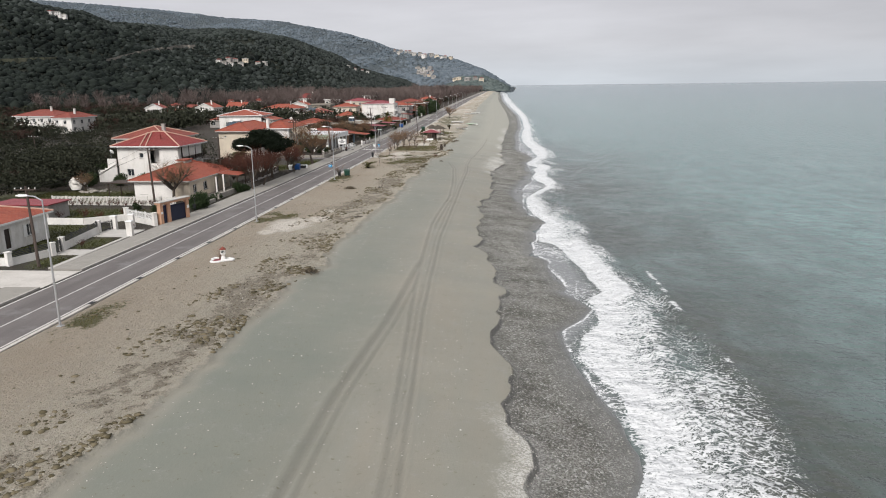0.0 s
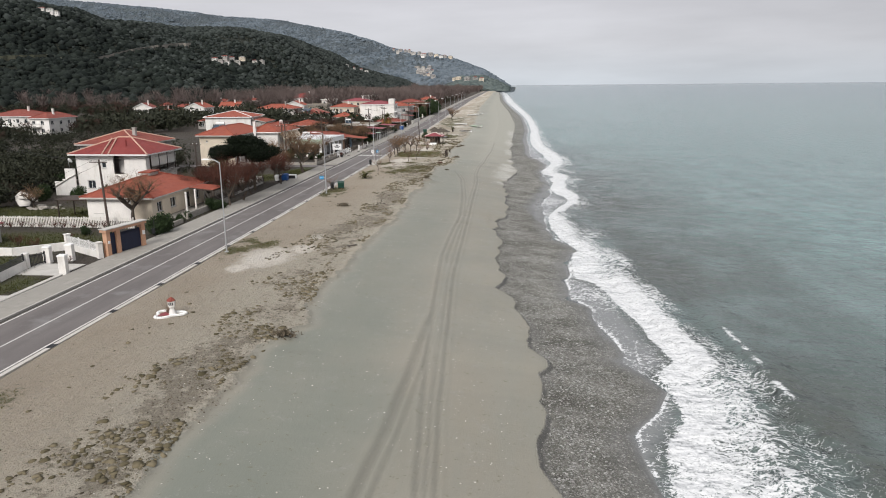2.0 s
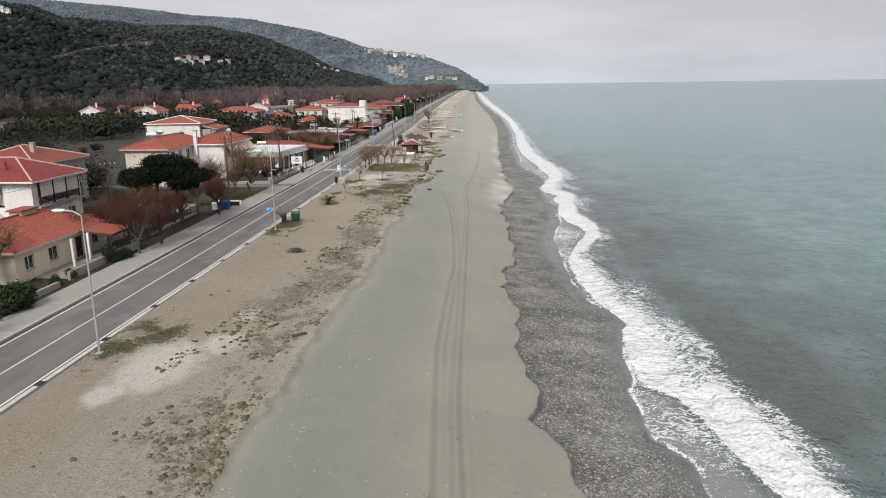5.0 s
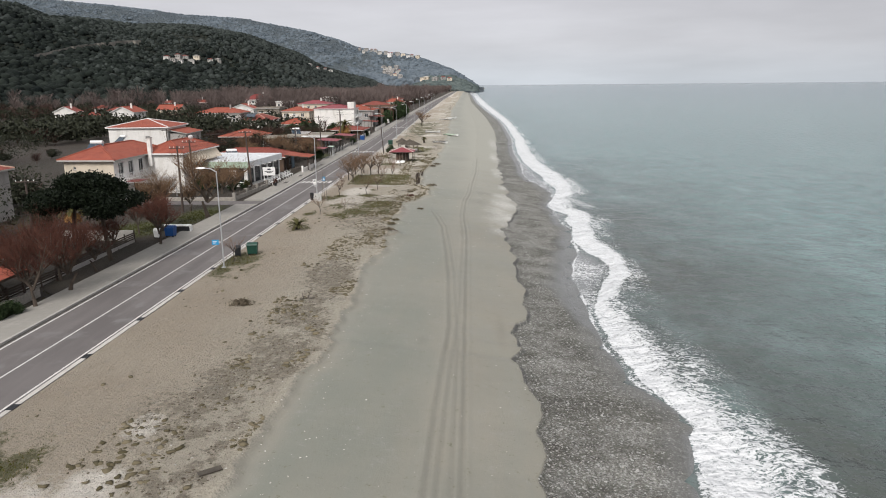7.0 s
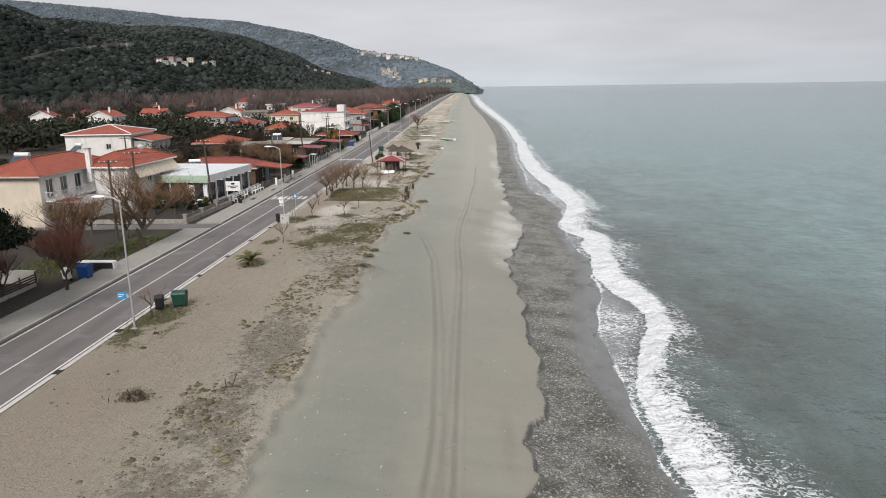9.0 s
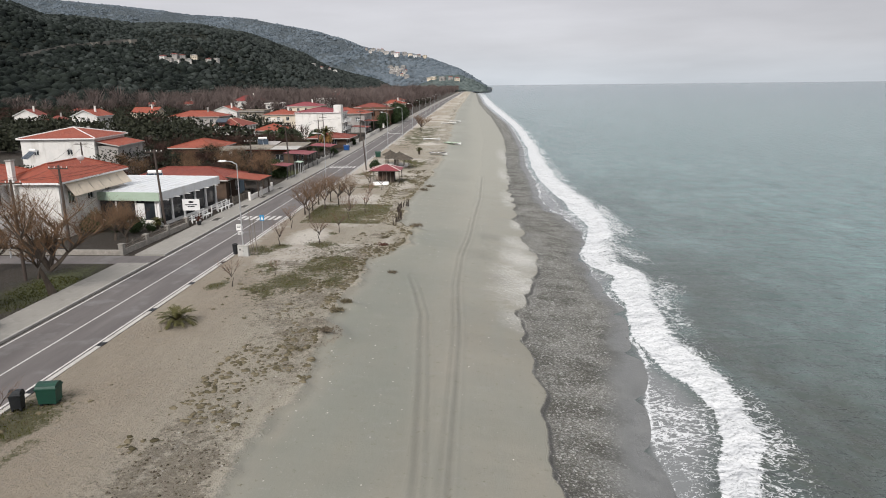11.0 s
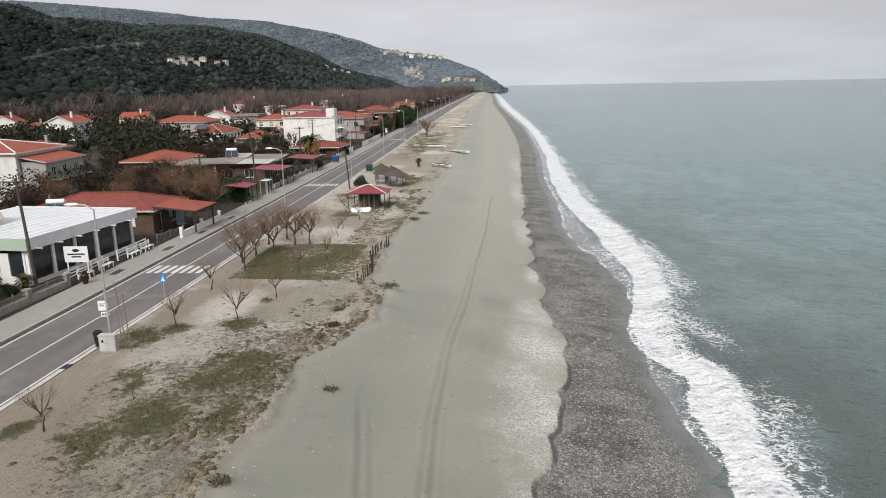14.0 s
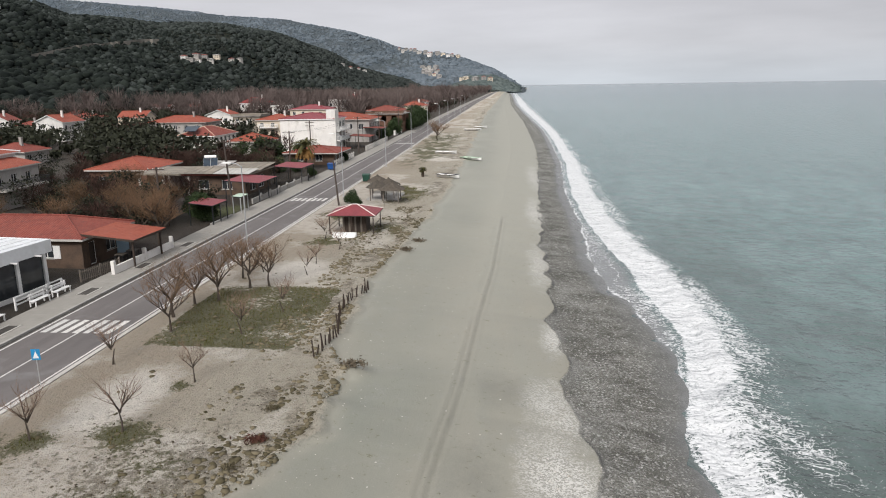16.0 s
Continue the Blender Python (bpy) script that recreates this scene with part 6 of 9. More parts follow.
house("brown brick block with an open upper floor", -47.5, 366.0, 12.0, 13.0, 5.9, 0.5, -1.5, wall="brick_brown", roof="pale_concrete", kind="flat", E=row(4, 1.2, 3.0, 1.8, 3.5, 5.4, "o"), S=row(3, 1.2, 3.6, 1.8, 3.5, 5.4, "o"))
house("tan house with a red roof far along the road", -56.0, 408.0, 14.0, 12.0, 5.6, 1.8, 0, wall="tan_roof", roof="worn_tiles", cap="worn_tiles", S=row(4, 1.5, 3.8, 1.4, 3.6, 5), E=row(3, 1.5, 3.6, 1.4, 3.6, 5))
wl_ = thing("white_wall", "low white roadside wall with a coping", "wall", -35.6, 350.0, 0, 0)
part("wall", Buf().box(-0.3, 0, -0.1, 0.3, 14, 1.5), "white_plaster", wl_)
part("coping", Buf().box(-0.36, -0.1, 1.5, 0.36, 14.1, 1.6), "pale_concrete", wl_)

# scattered houses of the village
far_rows = (
    ("wide house with an orange hip roof and a dark veranda", -116.5, 350.0, 19.0, 12.0, 4.6, 2.0, 0, "grey_plaster", "orange_tiles", "hip"),
    ("white gabled house with an orange roof", -144.0, 333.0, 9.0, 11.0, 5.8, 2.2, 0, "white_plaster", "orange_tiles", "gable_y"),
    ("white house with a red roof below the woods", -138.5, 486.0, 15.0, 10.0, 7.2, 3.0, 0, "white_plaster", "red_tiles", "hip"),
    ("tall white house with a red roof", -105.5, 578.0, 9.0, 10.0, 6.0, 4.0, 0, "white_plaster", "red_tiles", "gable_x"),
    ("large white house with red roofs among olives", -172.0, 242.0, 17.0, 12.0, 6.2, 2.0, -6, "white_plaster", "worn_tiles", "hip"),
    ("white wing of a house among olives", -155.5, 239.0, 7.5, 13.0, 5.6, 1.8, -6, "white_plaster", "worn_tiles", "hip"),
    ("white gabled cottage with a red roof", -184.5, 362.0, 9.0, 8.0, 5.0, 2.4, 8, "white_plaster", "worn_tiles", "gable_y"),
    ("low red-roofed wing beside a white cottage", -175.0, 366.0, 8.0, 7.0, 3.0, 1.5, 8, "grey_plaster", "worn_tiles", "hip"),
    ("white house with a red gable roof by the fields", -153.0, 395.0, 11.0, 9.0, 4.4, 2.4, 0, "cream_plaster", "orange_tiles", "gable_x"),
    ("grey flat-topped house with a tank", -97.0, 372.0, 10.0, 9.0, 5.4, 0.5, 0, "tan_roof", "grey_plaster", "flat"),
    ("white house with an orange gable", -114.5, 388.0, 11.0, 9.0, 5.0, 2.3, 0, "white_plaster", "orange_tiles", "gable_y"),
    ("pale house with an orange roof in the village", -79.5, 348.0, 11.5, 10.0, 5.2, 1.6, 0, "cream_plaster", "orange_tiles", "hip"),
    ("house with a crimson roof in the village", -85.5, 402.0, 15.0, 12.0, 6.6, 1.6, 0, "cream_plaster", "crimson_sheet", "hip"),
    ("small white house at the wood's edge", -110.0, 452.0, 8.0, 8.0, 6.2, 0.4, 0, "white_plaster", "pale_concrete", "flat"),
    ("white chapel-like house in the trees", -88.0, 470.0, 9.0, 9.0, 8.0, 0.5, 0, "white_plaster", "pale_concrete", "flat"),
    ("low white farm building", -232.0, 560.0, 18.0, 8.0, 3.6, 1.6, 0, "white_plaster", "worn_tiles", "gable_x"),
    ("red-roofed farmhouse by the fields", -196.0, 540.0, 14.0, 9.0, 4.4, 2.2, 0, "grey_plaster", "worn_tiles", "hip"),
    ("red-roofed shed among olives", -196.0, 430.0, 13.0, 8.0, 3.0, 1.8, 4, "grey_plaster", "worn_tiles", "hip"),
    ("low red-roofed barn among olives", -225.0, 470.0, 14.0, 8.0, 3.0, 1.8, 0, "grey_plaster", "worn_tiles", "hip"),
    ("house with a red roof beside the far road", -52.0, 470.0, 12.0, 10.0, 5.5, 1.8, 0, "cream_plaster", "orange_tiles", "hip"),
    ("white house at the far end of the village", -60.0, 545.0, 12.0, 10.0, 5.5, 1.8, 0, "white_plaster", "orange_tiles", "hip"),
    ("low red-roofed house beyond the garden", -110.0, 268.0, 9.0, 8.0, 2.9, 1.6, 0, "grey_plaster", "worn_tiles", "hip"),
)
for label, x, y, w, d, eave, rise, rot, wall_m, roof_m, kind in far_rows:
    n = max(2, int(w / 3.4))
    ne = max(2, int(d / 3.6))
    zs = [0.9] if eave < 4.5 else [0.9, eave - 2.2]
    hob = house(label, x, y, w, d, eave, rise, rot, wall_m, roof_m, kind, 0.5, [q for zz in zs for q in row(n, 1.0, (w - 1.0) / n, 1.2, zz, zz + 1.3)], [q for zz in zs for q in row(ne, 1.0, (d - 1.0) / ne, 1.2, zz, zz + 1.3)],
                cap=roof_m if roof_m != "pale_concrete" else "", chimneys=((w * 0.7, d * 0.4, eave + 0.3, rise + 0.9),) if kind != "flat" else ())
    if eave > 5:
        balcony(hob, 0.5, -1.3, w * 0.6, 0.0, 2.9)


# ---- hamlets, a road and a field on the hillside ----
def on_hill(az, el, far=False):
    """The place on the slope that lies at a bearing and an elevation from the start of the beach."""
    el_, rc_, rf_, tr_, sd, ro = (far_el, far_rc, far_rf, 0.0, 311, 60.0) if far else (near_el, near_rc, near_rf, 5.0, 301, 42.0)
    rs = np.linspace(float(rf_(az)) + 10, float(rc_(az)), 220)
    a = np.full(220, az)
    x, y, z = hill_height(a, rs, el_(a), rc_(a), rf_(a), tr_, sd, ro)
    seen = (z - EYE_H) / rs >= math.tan(radians(el))
    i = int(np.argmax(seen)) if seen.any() else 219
    return float(x[i]), float(y[i]), float(z[i])


def hamlet(spots_, far, scale, seed):
    pr_ = random.Random(seed)
    for az_, el_ in spots_:
        x, y, z = on_hill(az_, el_, far)
        z += 2.0 * scale
        ob = thing("hill_house", "pale house with a tiled roof on the hillside", "house", x, y, z, pr_.uniform(-25, 25), "houses on the hillside")
        w, d, h = scale * pr_.uniform(9, 15), scale * pr_.uniform(8, 11), scale * pr_.uniform(5.5, 9)
        # mostly grey plaster, which puts the shade of these distant walls into colour
        body = part("wall", Buf().box(-w / 2, -d / 2, -6 * scale, w / 2, d / 2, h), pr_.choice(("grey_plaster", "grey_plaster", "pale_concrete", "cream_plaster", "white_plaster")), ob)
        t_, b_, _ = roof_mesh(w, d, h, 1.8 * scale, 0.5, "hip")
        part("roof", t_, pr_.choice(("worn_tiles", "grey_plaster", "hill_stone")), ob, loc=(-w / 2, -d / 2, 0))
        for i in range(3):
            for zz in (0.25, 0.65):
                part("window", Buf().box(-w * 0.38 + i * w * 0.28, -d / 2 - 0.05, h * zz, -w * 0.38 + i * w * 0.28 + w * 0.12, -d / 2, h * (zz + 0.2)), "window_glass", ob)


HAMLETS = {
    "near": ((21.73, 1.67), (21.37, 1.5), (21.02, 1.79), (20.53, 1.71), (20.12, 1.54), (19.78, 1.71), (18.86, 1.53), (18.36, 1.49), (32.67, 4.88), (32.23, 4.82), (31.89, 4.68), (12.03, 1.23), (11.5, 1.05), (10.93, 0.96), (10.53, 0.82), (20.9, 1.45)),
    "far": ((8.42, 2.5), (7.9, 2.42), (7.5, 2.38), (6.87, 2.2), (6.4, 2.15), (5.98, 2.1), (5.5, 2.06), (5.08, 2.0), (4.4, 1.95), (3.96, 1.85), (6.58, 1.08), (6.23, 0.73), (5.77, 0.9), (5.33, 0.37), (5.55, 0.64), (6.0, 0.55), (6.4, 0.9), (5.9, 0.75), (8.1, 2.3), (7.2, 2.3), (6.1, 2.0), (4.7, 1.9), (6.3, 0.62), (5.7, 0.5), (5.4, 0.8), (6.1, 1.0), (5.6, 1.05), (6.5, 0.75),
            (3.6, 0.14), (3.3, 0.2), (2.6, 0.12), (2.0, 0.16), (1.5, 0.1)),
    "road": ((29.48, 1.64), (28.13, 2.0), (26.95, 2.32), (25.77, 2.53), (24.58, 2.7), (23.18, 2.78)),
    "field": ((36.11, 1.6), (34.26, 1.71), (32.53, 1.8), (31.67, 1.57)),
}
hamlet(HAMLETS["near"], False, 0.5, 3)
hamlet(HAMLETS["far"], True, 1.0, 4)


def hill_strip(name, label, pts, width, rise, material, category):
    """A pale strip along the slope."""
    b = Buf()
    places = []
    for (a0, e0), (a1, e1) in zip(pts, pts[1:]):
        for i in range(8):
            places.append(on_hill(a0 + (a1 - a0) * i / 8, e0 + (e1 - e0) * i / 8))
    for p, q in zip(places, places[1:]):
        for lo, hi in (((0, 0, -2), (0, 0, rise)),):
            b.face([(p[0], p[1], p[2] - 2), (q[0], q[1], q[2] - 2), (q[0], q[1], q[2] + rise), (p[0], p[1], p[2] + rise)])
            b.face([(p[0], p[1], p[2] + rise), (q[0], q[1], q[2] + rise), (q[0] - width * 0.3, q[1] + width, q[2] + rise), (p[0] - width * 0.3, p[1] + width, p[2] + rise)])
    part(name, b, material, None, label, category=category, kind="structure")


hill_strip("hill_road", "pale retaining wall of a road climbing the hill", HAMLETS["road"], 10.0, 4.8, "hill_stone", "road")
hill_strip("hill_field", "pale dry field terrace on the hill", HAMLETS["field"], 12.0, 4.5, "hill_grass", "field")


# ---- trees and shrubs ----
def grow(rng, buf, p, way, length, radius, level, deepest, spread, twigs, up=0.15, forks=(3, 4)):
    """Grows a limb and, from it, thinner ones; the last ones are gathered as twigs."""
    q, d = Vector(p), Vector(way).normalized()
    pieces = 3 if level < deepest else 2
    r = radius
    for i in range(pieces):
        bend = Vector((rng.uniform(-1, 1), rng.uniform(-1, 1), rng.uniform(-0.6, 1))) * 0.22
        d = (d + bend + Vector((0, 0, up * 0.3))).normalized()
        n = q + d * (length / pieces)
        r1 = r * (0.82 if level < deepest else 0.6)
        (twigs if level >= deepest - 1 else buf).tube(q, n, r, r1, 6 if level == 0 else (4 if level < deepest - 1 else 3), caps=False)
        if level < deepest and (i > 0 or level > 0):
            for _ in range(rng.randint(*forks) - 1 if i < pieces - 1 else rng.randint(*forks)):
                a = rng.uniform(0, 6.283)
                side = Vector((math.cos(a), math.sin(a), rng.uniform(0.0, 0.7)))
                grow(rng, buf, n, d * (1 - spread) + side * spread, length * rng.uniform(0.55, 0.8), r1 * 0.62, level + 1, deepest, spread, twigs, up, forks)
        q, r = n, r1


def bare_tree(name, label, seed, height, spread, material, deepest=3, trunk=0.3, radius=0.16, forks=(2, 3), lean=(0, 0), thick=1.0):
    rng = random.Random(seed)
    ob = thing(name, label, "tree", 0, 0)
    wood, twigs = Buf(), Buf()
    grow(rng, wood, (0, 0, -0.1), (lean[0], lean[1], 1), height * trunk, radius, 0, 0, spread, wood)
    for i in range(rng.randint(4, 5)):
        a = i * 1.4 + rng.uniform(-0.4, 0.4)
        grow(rng, wood, (lean[0] * height * trunk, lean[1] * height * trunk, height * trunk * rng.uniform(0.8, 0.97)), (math.cos(a) * spread * 1.6, math.sin(a) * spread * 1.6, 1.0), height * 0.36, radius * 0.55, 1, deepest, spread, twigs, 0.2, forks)
    part("trunk", wood, "bark", ob, smooth=True)
    part("crown", twigs, material, ob)
    return ob


def quads(rng, centres, size, flat=0.5):
    """Small leaf faces, each turned at random."""
    n = len(centres)
    a = rng.normal(size=(n, 3))
    a /= np.linalg.norm(a, axis=1, keepdims=True)
    b = np.cross(a, rng.normal(size=(n, 3)))
    b /= np.linalg.norm(b, axis=1, keepdims=True)
    s = (size * rng.uniform(0.6, 1.3, n))[:, None]
    v = np.stack([centres - a * s, centres - b * s * flat, centres + a * s, centres + b * s * flat], 1).reshape(-1, 3)
    return v, np.arange(4 * n).reshape(-1, 4)


def crown_points(rng, n, lobes, hollow=0.5):
    """Points in the outer part of several overlapping lobes (x, y, z, rx, rz)."""
    lobes = np.array(lobes, float)
    pick = rng.choice(len(lobes), n, p=lobes[:, 3] ** 2 / (lobes[:, 3] ** 2).sum())
    d = rng.normal(size=(n, 3))
    d /= np.linalg.norm(d, axis=1, keepdims=True)
    d *= (hollow + (1 - hollow) * rng.random(n) ** 0.6)[:, None] * (1 + 0.12 * rng.normal(size=(n, 1)))
    L = lobes[pick]
    return L[:, :3] + d * np.stack([L[:, 3], L[:, 3], L[:, 4]], 1)


def leafy(name, label, category, seed, lobes, n, leaf, material, trunks=((0, 0, 0, 0, 0.12, 1.5),), flat=0.5):
    rng = np.random.default_rng(seed)
    ob = thing(name, label, category, 0, 0)
    v, f = quads(rng, crown_points(rng, n, lobes), leaf, flat)
    w = Buf()
    pr = random.Random(seed)
    for x0, y0, x1, y1, r, top in trunks:
        m = (x0 + (x1 - x0) * 0.4 + pr.uniform(-0.15, 0.15), y0 + (y1 - y0) * 0.5, top * 0.55)
        w.tube((x0, y0, -0.1), m, r, r * 0.8, 7, False).tube(m, (x1, y1, top), r * 0.8, r * 0.55, 7, False)
        for lo in lobes:
            w.tube((x1, y1, top * 0.92), (lo[0], lo[1], lo[2] - lo[4] * 0.2), r * 0.35, r * 0.1, 4, False)
    part("trunk", w, "bark", ob, smooth=True)
    part("crown", fast_mesh("crown", v, f, material), material, ob)
    return ob


def plant(proto, x, y, rot, scale=1.0, z=None, label="", group=""):
    ob = copy_thing(proto, pose(x, y, ground_at(x, y) if z is None else z, 0, 0, rot) @ Matrix.Diagonal((scale, scale, scale, 1)))
    return tagged(ob, label, "", group)


def retire(*protos):
    for ob in protos:
        for o in (*ob.children_recursive, ob):
            bpy.data.objects.remove(o)


young = [bare_tree("bare_tree", "young bare tree with pruned grey-brown branches", s, 3.2, 0.5, "grey_twigs", 3, 0.36, 0.075, (2, 3)) for s in (1, 2, 3)]
medium = [bare_tree("bare_tree", "bare tamarisk tree with grey-brown twigs", s, 4.6, 0.6, "brown_twigs", 4, 0.3, 0.14, (2, 3)) for s in (11, 12, 13)]
rusty = [bare_tree("tamarisk_tree", "leafless tamarisk with dense reddish twigs", s, 5.4, 0.55, "red_twigs", 4, 0.28, 0.18, (2, 4)) for s in (21, 22)]
brushy = [bare_tree("brushy_tree", "broad leafless tree with dense brown twigs", s, 5.8, 0.6, "brown_twigs", 4, 0.26, 0.24, (2, 4)) for s in (31, 32)]
gnarled = bare_tree("gnarled_tree", "gnarled bare tree with a wide flat crown", 41, 5.2, 0.8, "brown_twigs", 4, 0.3, 0.26, (2, 3))
for i, (x, y, s) in enumerate(((-21.0, 156.8, 0.95), (-17.2, 158.0, 1.0), (-16.3, 163.8, 0.85), (-22.2, 165.8, 0.95), (-21.0, 142.5, 0.8), (-18.4, 146.0, 0.5), (-16.5, 171.3, 1.0), (-16.3, 185.8, 0.8), (-16.6, 189.6, 0.75), (-15.8, 195.2, 0.85),
                               (-18.5, 199.9, 0.85), (-24.0, 118.3, 0.85), (-20.4, 186.5, 0.8), (-15.2, 176.0, 0.9))):
    plant(young[i % 3], x, y, i * 67, s, group="young trees on the beach verge")
for i, (x, y, s) in enumerate(((-21.4, 171.4, 0.9), (-22.6, 174.2, 1.0), (-20.9, 178.0, 0.95), (-22.6, 181.8, 1.0), (-19.8, 181.6, 1.0), (-18.4, 182.2, 0.95), (-22.3, 177.0, 0.9), (-21.5, 184.5, 0.9))):
    plant(medium[i % 3], x, y, i * 83, s, group="trees round the lawn")
for i, (x, y, s) in enumerate(((-34.4, 104.2, 1.1), (-34.2, 108.4, 1.15), (-36.8, 111.6, 1.15), (-38.5, 107.0, 1.0), (-33.9, 124.8, 1.0), (-35.3, 127.9, 0.9), (-37.5, 122.5, 0.75), (-41.0, 104.5, 0.85), (-40.0, 112.0, 1.0), (-35.2, 114.5, 0.9), (-38.8, 130.5, 0.8))):
    plant(rusty[i % 2], x, y, i * 71, s, group="tamarisks along the footway")
for i, (x, y, s) in enumerate(((-34.4, 139.9, 1.6), (-37.6, 133.2, 1.25), (-38.5, 144.5, 0.75), (-36.8, 156.5, 0.8), (-39.5, 159.5, 0.8), (-34.0, 194.9, 1.15), (-38.5, 199.5, 0.95), (-42.5, 203.5, 1.0), (-47, 199, 0.9), (-40.5, 210, 0.85), (-45.5, 214, 1.0), (-51, 208, 0.95), (-20.0, 331, 1.05),
                               (-52.0, 222, 1.0), (-56, 200, 0.9), (-62, 206, 0.9), (-43.5, 146.5, 0.8))):
    plant(brushy[i % 2], x, y, i * 59, s, group="broad bare trees")
plant(gnarled, -41.0, 91.3, 20, 1.4)
plant(gnarled, -60.0, 101.0, 200, 0.7)
bare_shrub = bare_tree("bare_shrub", "low leafless reddish shrub along the garden fence", 51, 1.5, 0.6, "red_twigs", 3, 0.12, 0.05, (2, 4))
for i in range(13):
    plant(bare_shrub, -56.5 + i * 1.25, 88.3 + 0.25 * math.sin(i * 2.3), i * 53, 0.75 + 0.1 * (i % 4), group="shrubs along the garden fence")
for i, (x, y, s) in enumerate(((-44.5, 78.5, 1.2), (-47.0, 79.5, 1.3), (-50.0, 79.0, 1.1), (-53.0, 80.0, 1.3), (-43.0, 81.5, 1.0), (-38.2, 64.5, 0.8), (-37.8, 73.5, 0.7))):
    plant(bare_shrub, x, y, i * 61, s, label="bare brown garden shrub in a bed", group="garden shrubs")
retire(bare_shrub)
retire(*young, *medium, *rusty, *brushy, gnarled)

pr = random.Random(9)
dome = [(pr.uniform(-3.9, 3.9), pr.uniform(-3.5, 3.5), 0, 1.6, 0.8) for _ in range(22)]
dome = [(x, y, 7.3 - 0.10 * (x * x + y * y) + pr.uniform(-0.3, 0.4), r, h) for x, y, z, r, h in dome] + [(0, 0, 7.5, 2.6, 0.9), (-3.6, 0.4, 6.1, 1.9, 0.8), (3.6, -0.4, 6.1, 1.9, 0.8), (0, -1.9, 6.3, 2.5, 0.7)]
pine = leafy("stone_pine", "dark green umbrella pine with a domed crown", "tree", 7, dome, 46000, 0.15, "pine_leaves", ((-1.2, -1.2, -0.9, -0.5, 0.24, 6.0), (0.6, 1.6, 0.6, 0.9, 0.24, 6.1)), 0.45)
pine.matrix_basis = pose(-36.6, 117.0, 0.13, 0, 0, 0)

shrub = leafy("shrub", "dense dark green evergreen shrub", "shrub", 17, [(0, 0, 1.0, 0.95, 0.9), (0.5, 0.3, 1.4, 0.7, 0.7), (-0.5, 0.2, 0.8, 0.7, 0.65), (0.1, -0.5, 0.7, 0.7, 0.6)], 2600, 0.1, "bush_leaves")
for i, (x, y, s) in enumerate(((-35.6, 86.2, 1.15), (-35.3, 87.3, 0.95), (-36.2, 93.0, 0.5), (-36.3, 95.5, 0.45), (-35.5, 101.2, 0.8), (-34.9, 102.4, 0.6), (-42.6, 121.5, 0.9), (-39.0, 163.2, 0.9), (-41.5, 164.0, 1.1), (-44.0, 163.4, 1.1), (-46.5, 164.5, 1.2), (-37.6, 163.8, 0.5),
                               (-35.5, 208.5, 1.4), (-36.5, 210.5, 1.6), (-38.2, 212.5, 1.5), (-44, 252, 1.6), (-46, 258, 1.7), (-42, 256, 1.4), (-39, 256.5, 1.2), (-48, 262, 1.8), (-52, 284, 2.0), (-56, 286, 2.2), (-47, 287, 1.8), (-60, 283, 1.8), (-20.6, 222.0, 0.9), (-19.4, 219.6, 0.7),
                               (-35.8, 330, 1.6), (-36.5, 338, 1.8), (-36, 352, 2.2), (-37, 360, 2.5), (-34.0, 374, 2.4), (-34.6, 382, 3.0), (-34.8, 391, 3.4), (-35.2, 401, 3.6), (-36.2, 412, 3.6), (-37, 424, 3.6), (-39.5, 384, 2.6), (-63.0, 107.5, 1.2), (-58.5, 108.5, 1.0), (-55.5, 110.0, 0.9), (-40.2, 84.5, 0.6), (-43.5, 85.6, 0.5), (-66, 118, 1.3), (-34.2, 250.5, 0.8), (-34.0, 275, 0.9))):
    plant(shrub, x, y, i * 47, s, group="evergreen shrubs")
retire(shrub)


def fronds(rng, n, length, droop, lift, material_width=0.05):
    """Arched palm fronds with leaflets on both sides."""
    b = Buf()
    for i in range(n):
        a = 2.4 * i + rng.uniform(-0.3, 0.3)
        e0 = lift * rng.uniform(0.2, 1.0)
        prev, ln = Vector((0, 0, 0)), length * rng.uniform(0.8, 1.1)
        for s in range(9):
            e1 = e0 - droop * (s / 8) ** 1.3
            d = Vector((math.cos(a) * math.cos(e1), math.sin(a) * math.cos(e1), math.sin(e1)))
            q = prev + d * (ln / 9)
            b.tube(prev, q, 0.025 * (1 - s / 10), 0.025 * (1 - (s + 1) / 10), 3, False)
            side = d.cross(Vector((0, 0, 1))).normalized()
            if s > 0:
                for k_ in range(3):
                    c = prev.lerp(q, k_ / 3)
                    for sg in (-1, 1):
                        tip = c + (side * sg * 0.8 + d * 0.7 + Vector((0, 0, -0.25 if s > 4 else 0.1))) * (0.42 * (1.05 - abs(s - 4) / 7))
                        b.face([c, c + d * material_width, tip])
            prev = q
    return b


def palm(x, y, trunk, n, length, label, droop=1.2, skirt=False, scale=1.0):
    rng = random.Random(int(x * 10 + y))
    ob = thing("palm", label, "palm", x, y, ground_at(x, y) if x > -30 else 0.0, rng.uniform(0, 360))
    prof = [(0.26, -0.1)] + [(0.24 + 0.04 * (i % 2), trunk * i / 8) for i in range(1, 9)] + [(0.1, trunk + 0.15)]
    part("trunk", Buf().lathe(prof, 9), "bark", ob)
    part("crown", fronds(rng, n, length, droop, 1.25, 0.05 if trunk < 1 else 0.14), "palm_leaves", ob).location = (0, 0, trunk)
    if skirt:
        part("dead_fronds", fronds(rng, n, length * 0.8, 1.2, -0.5, 0.14), "dry_palm", ob).location = (0, 0, trunk - 0.2)
    return ob


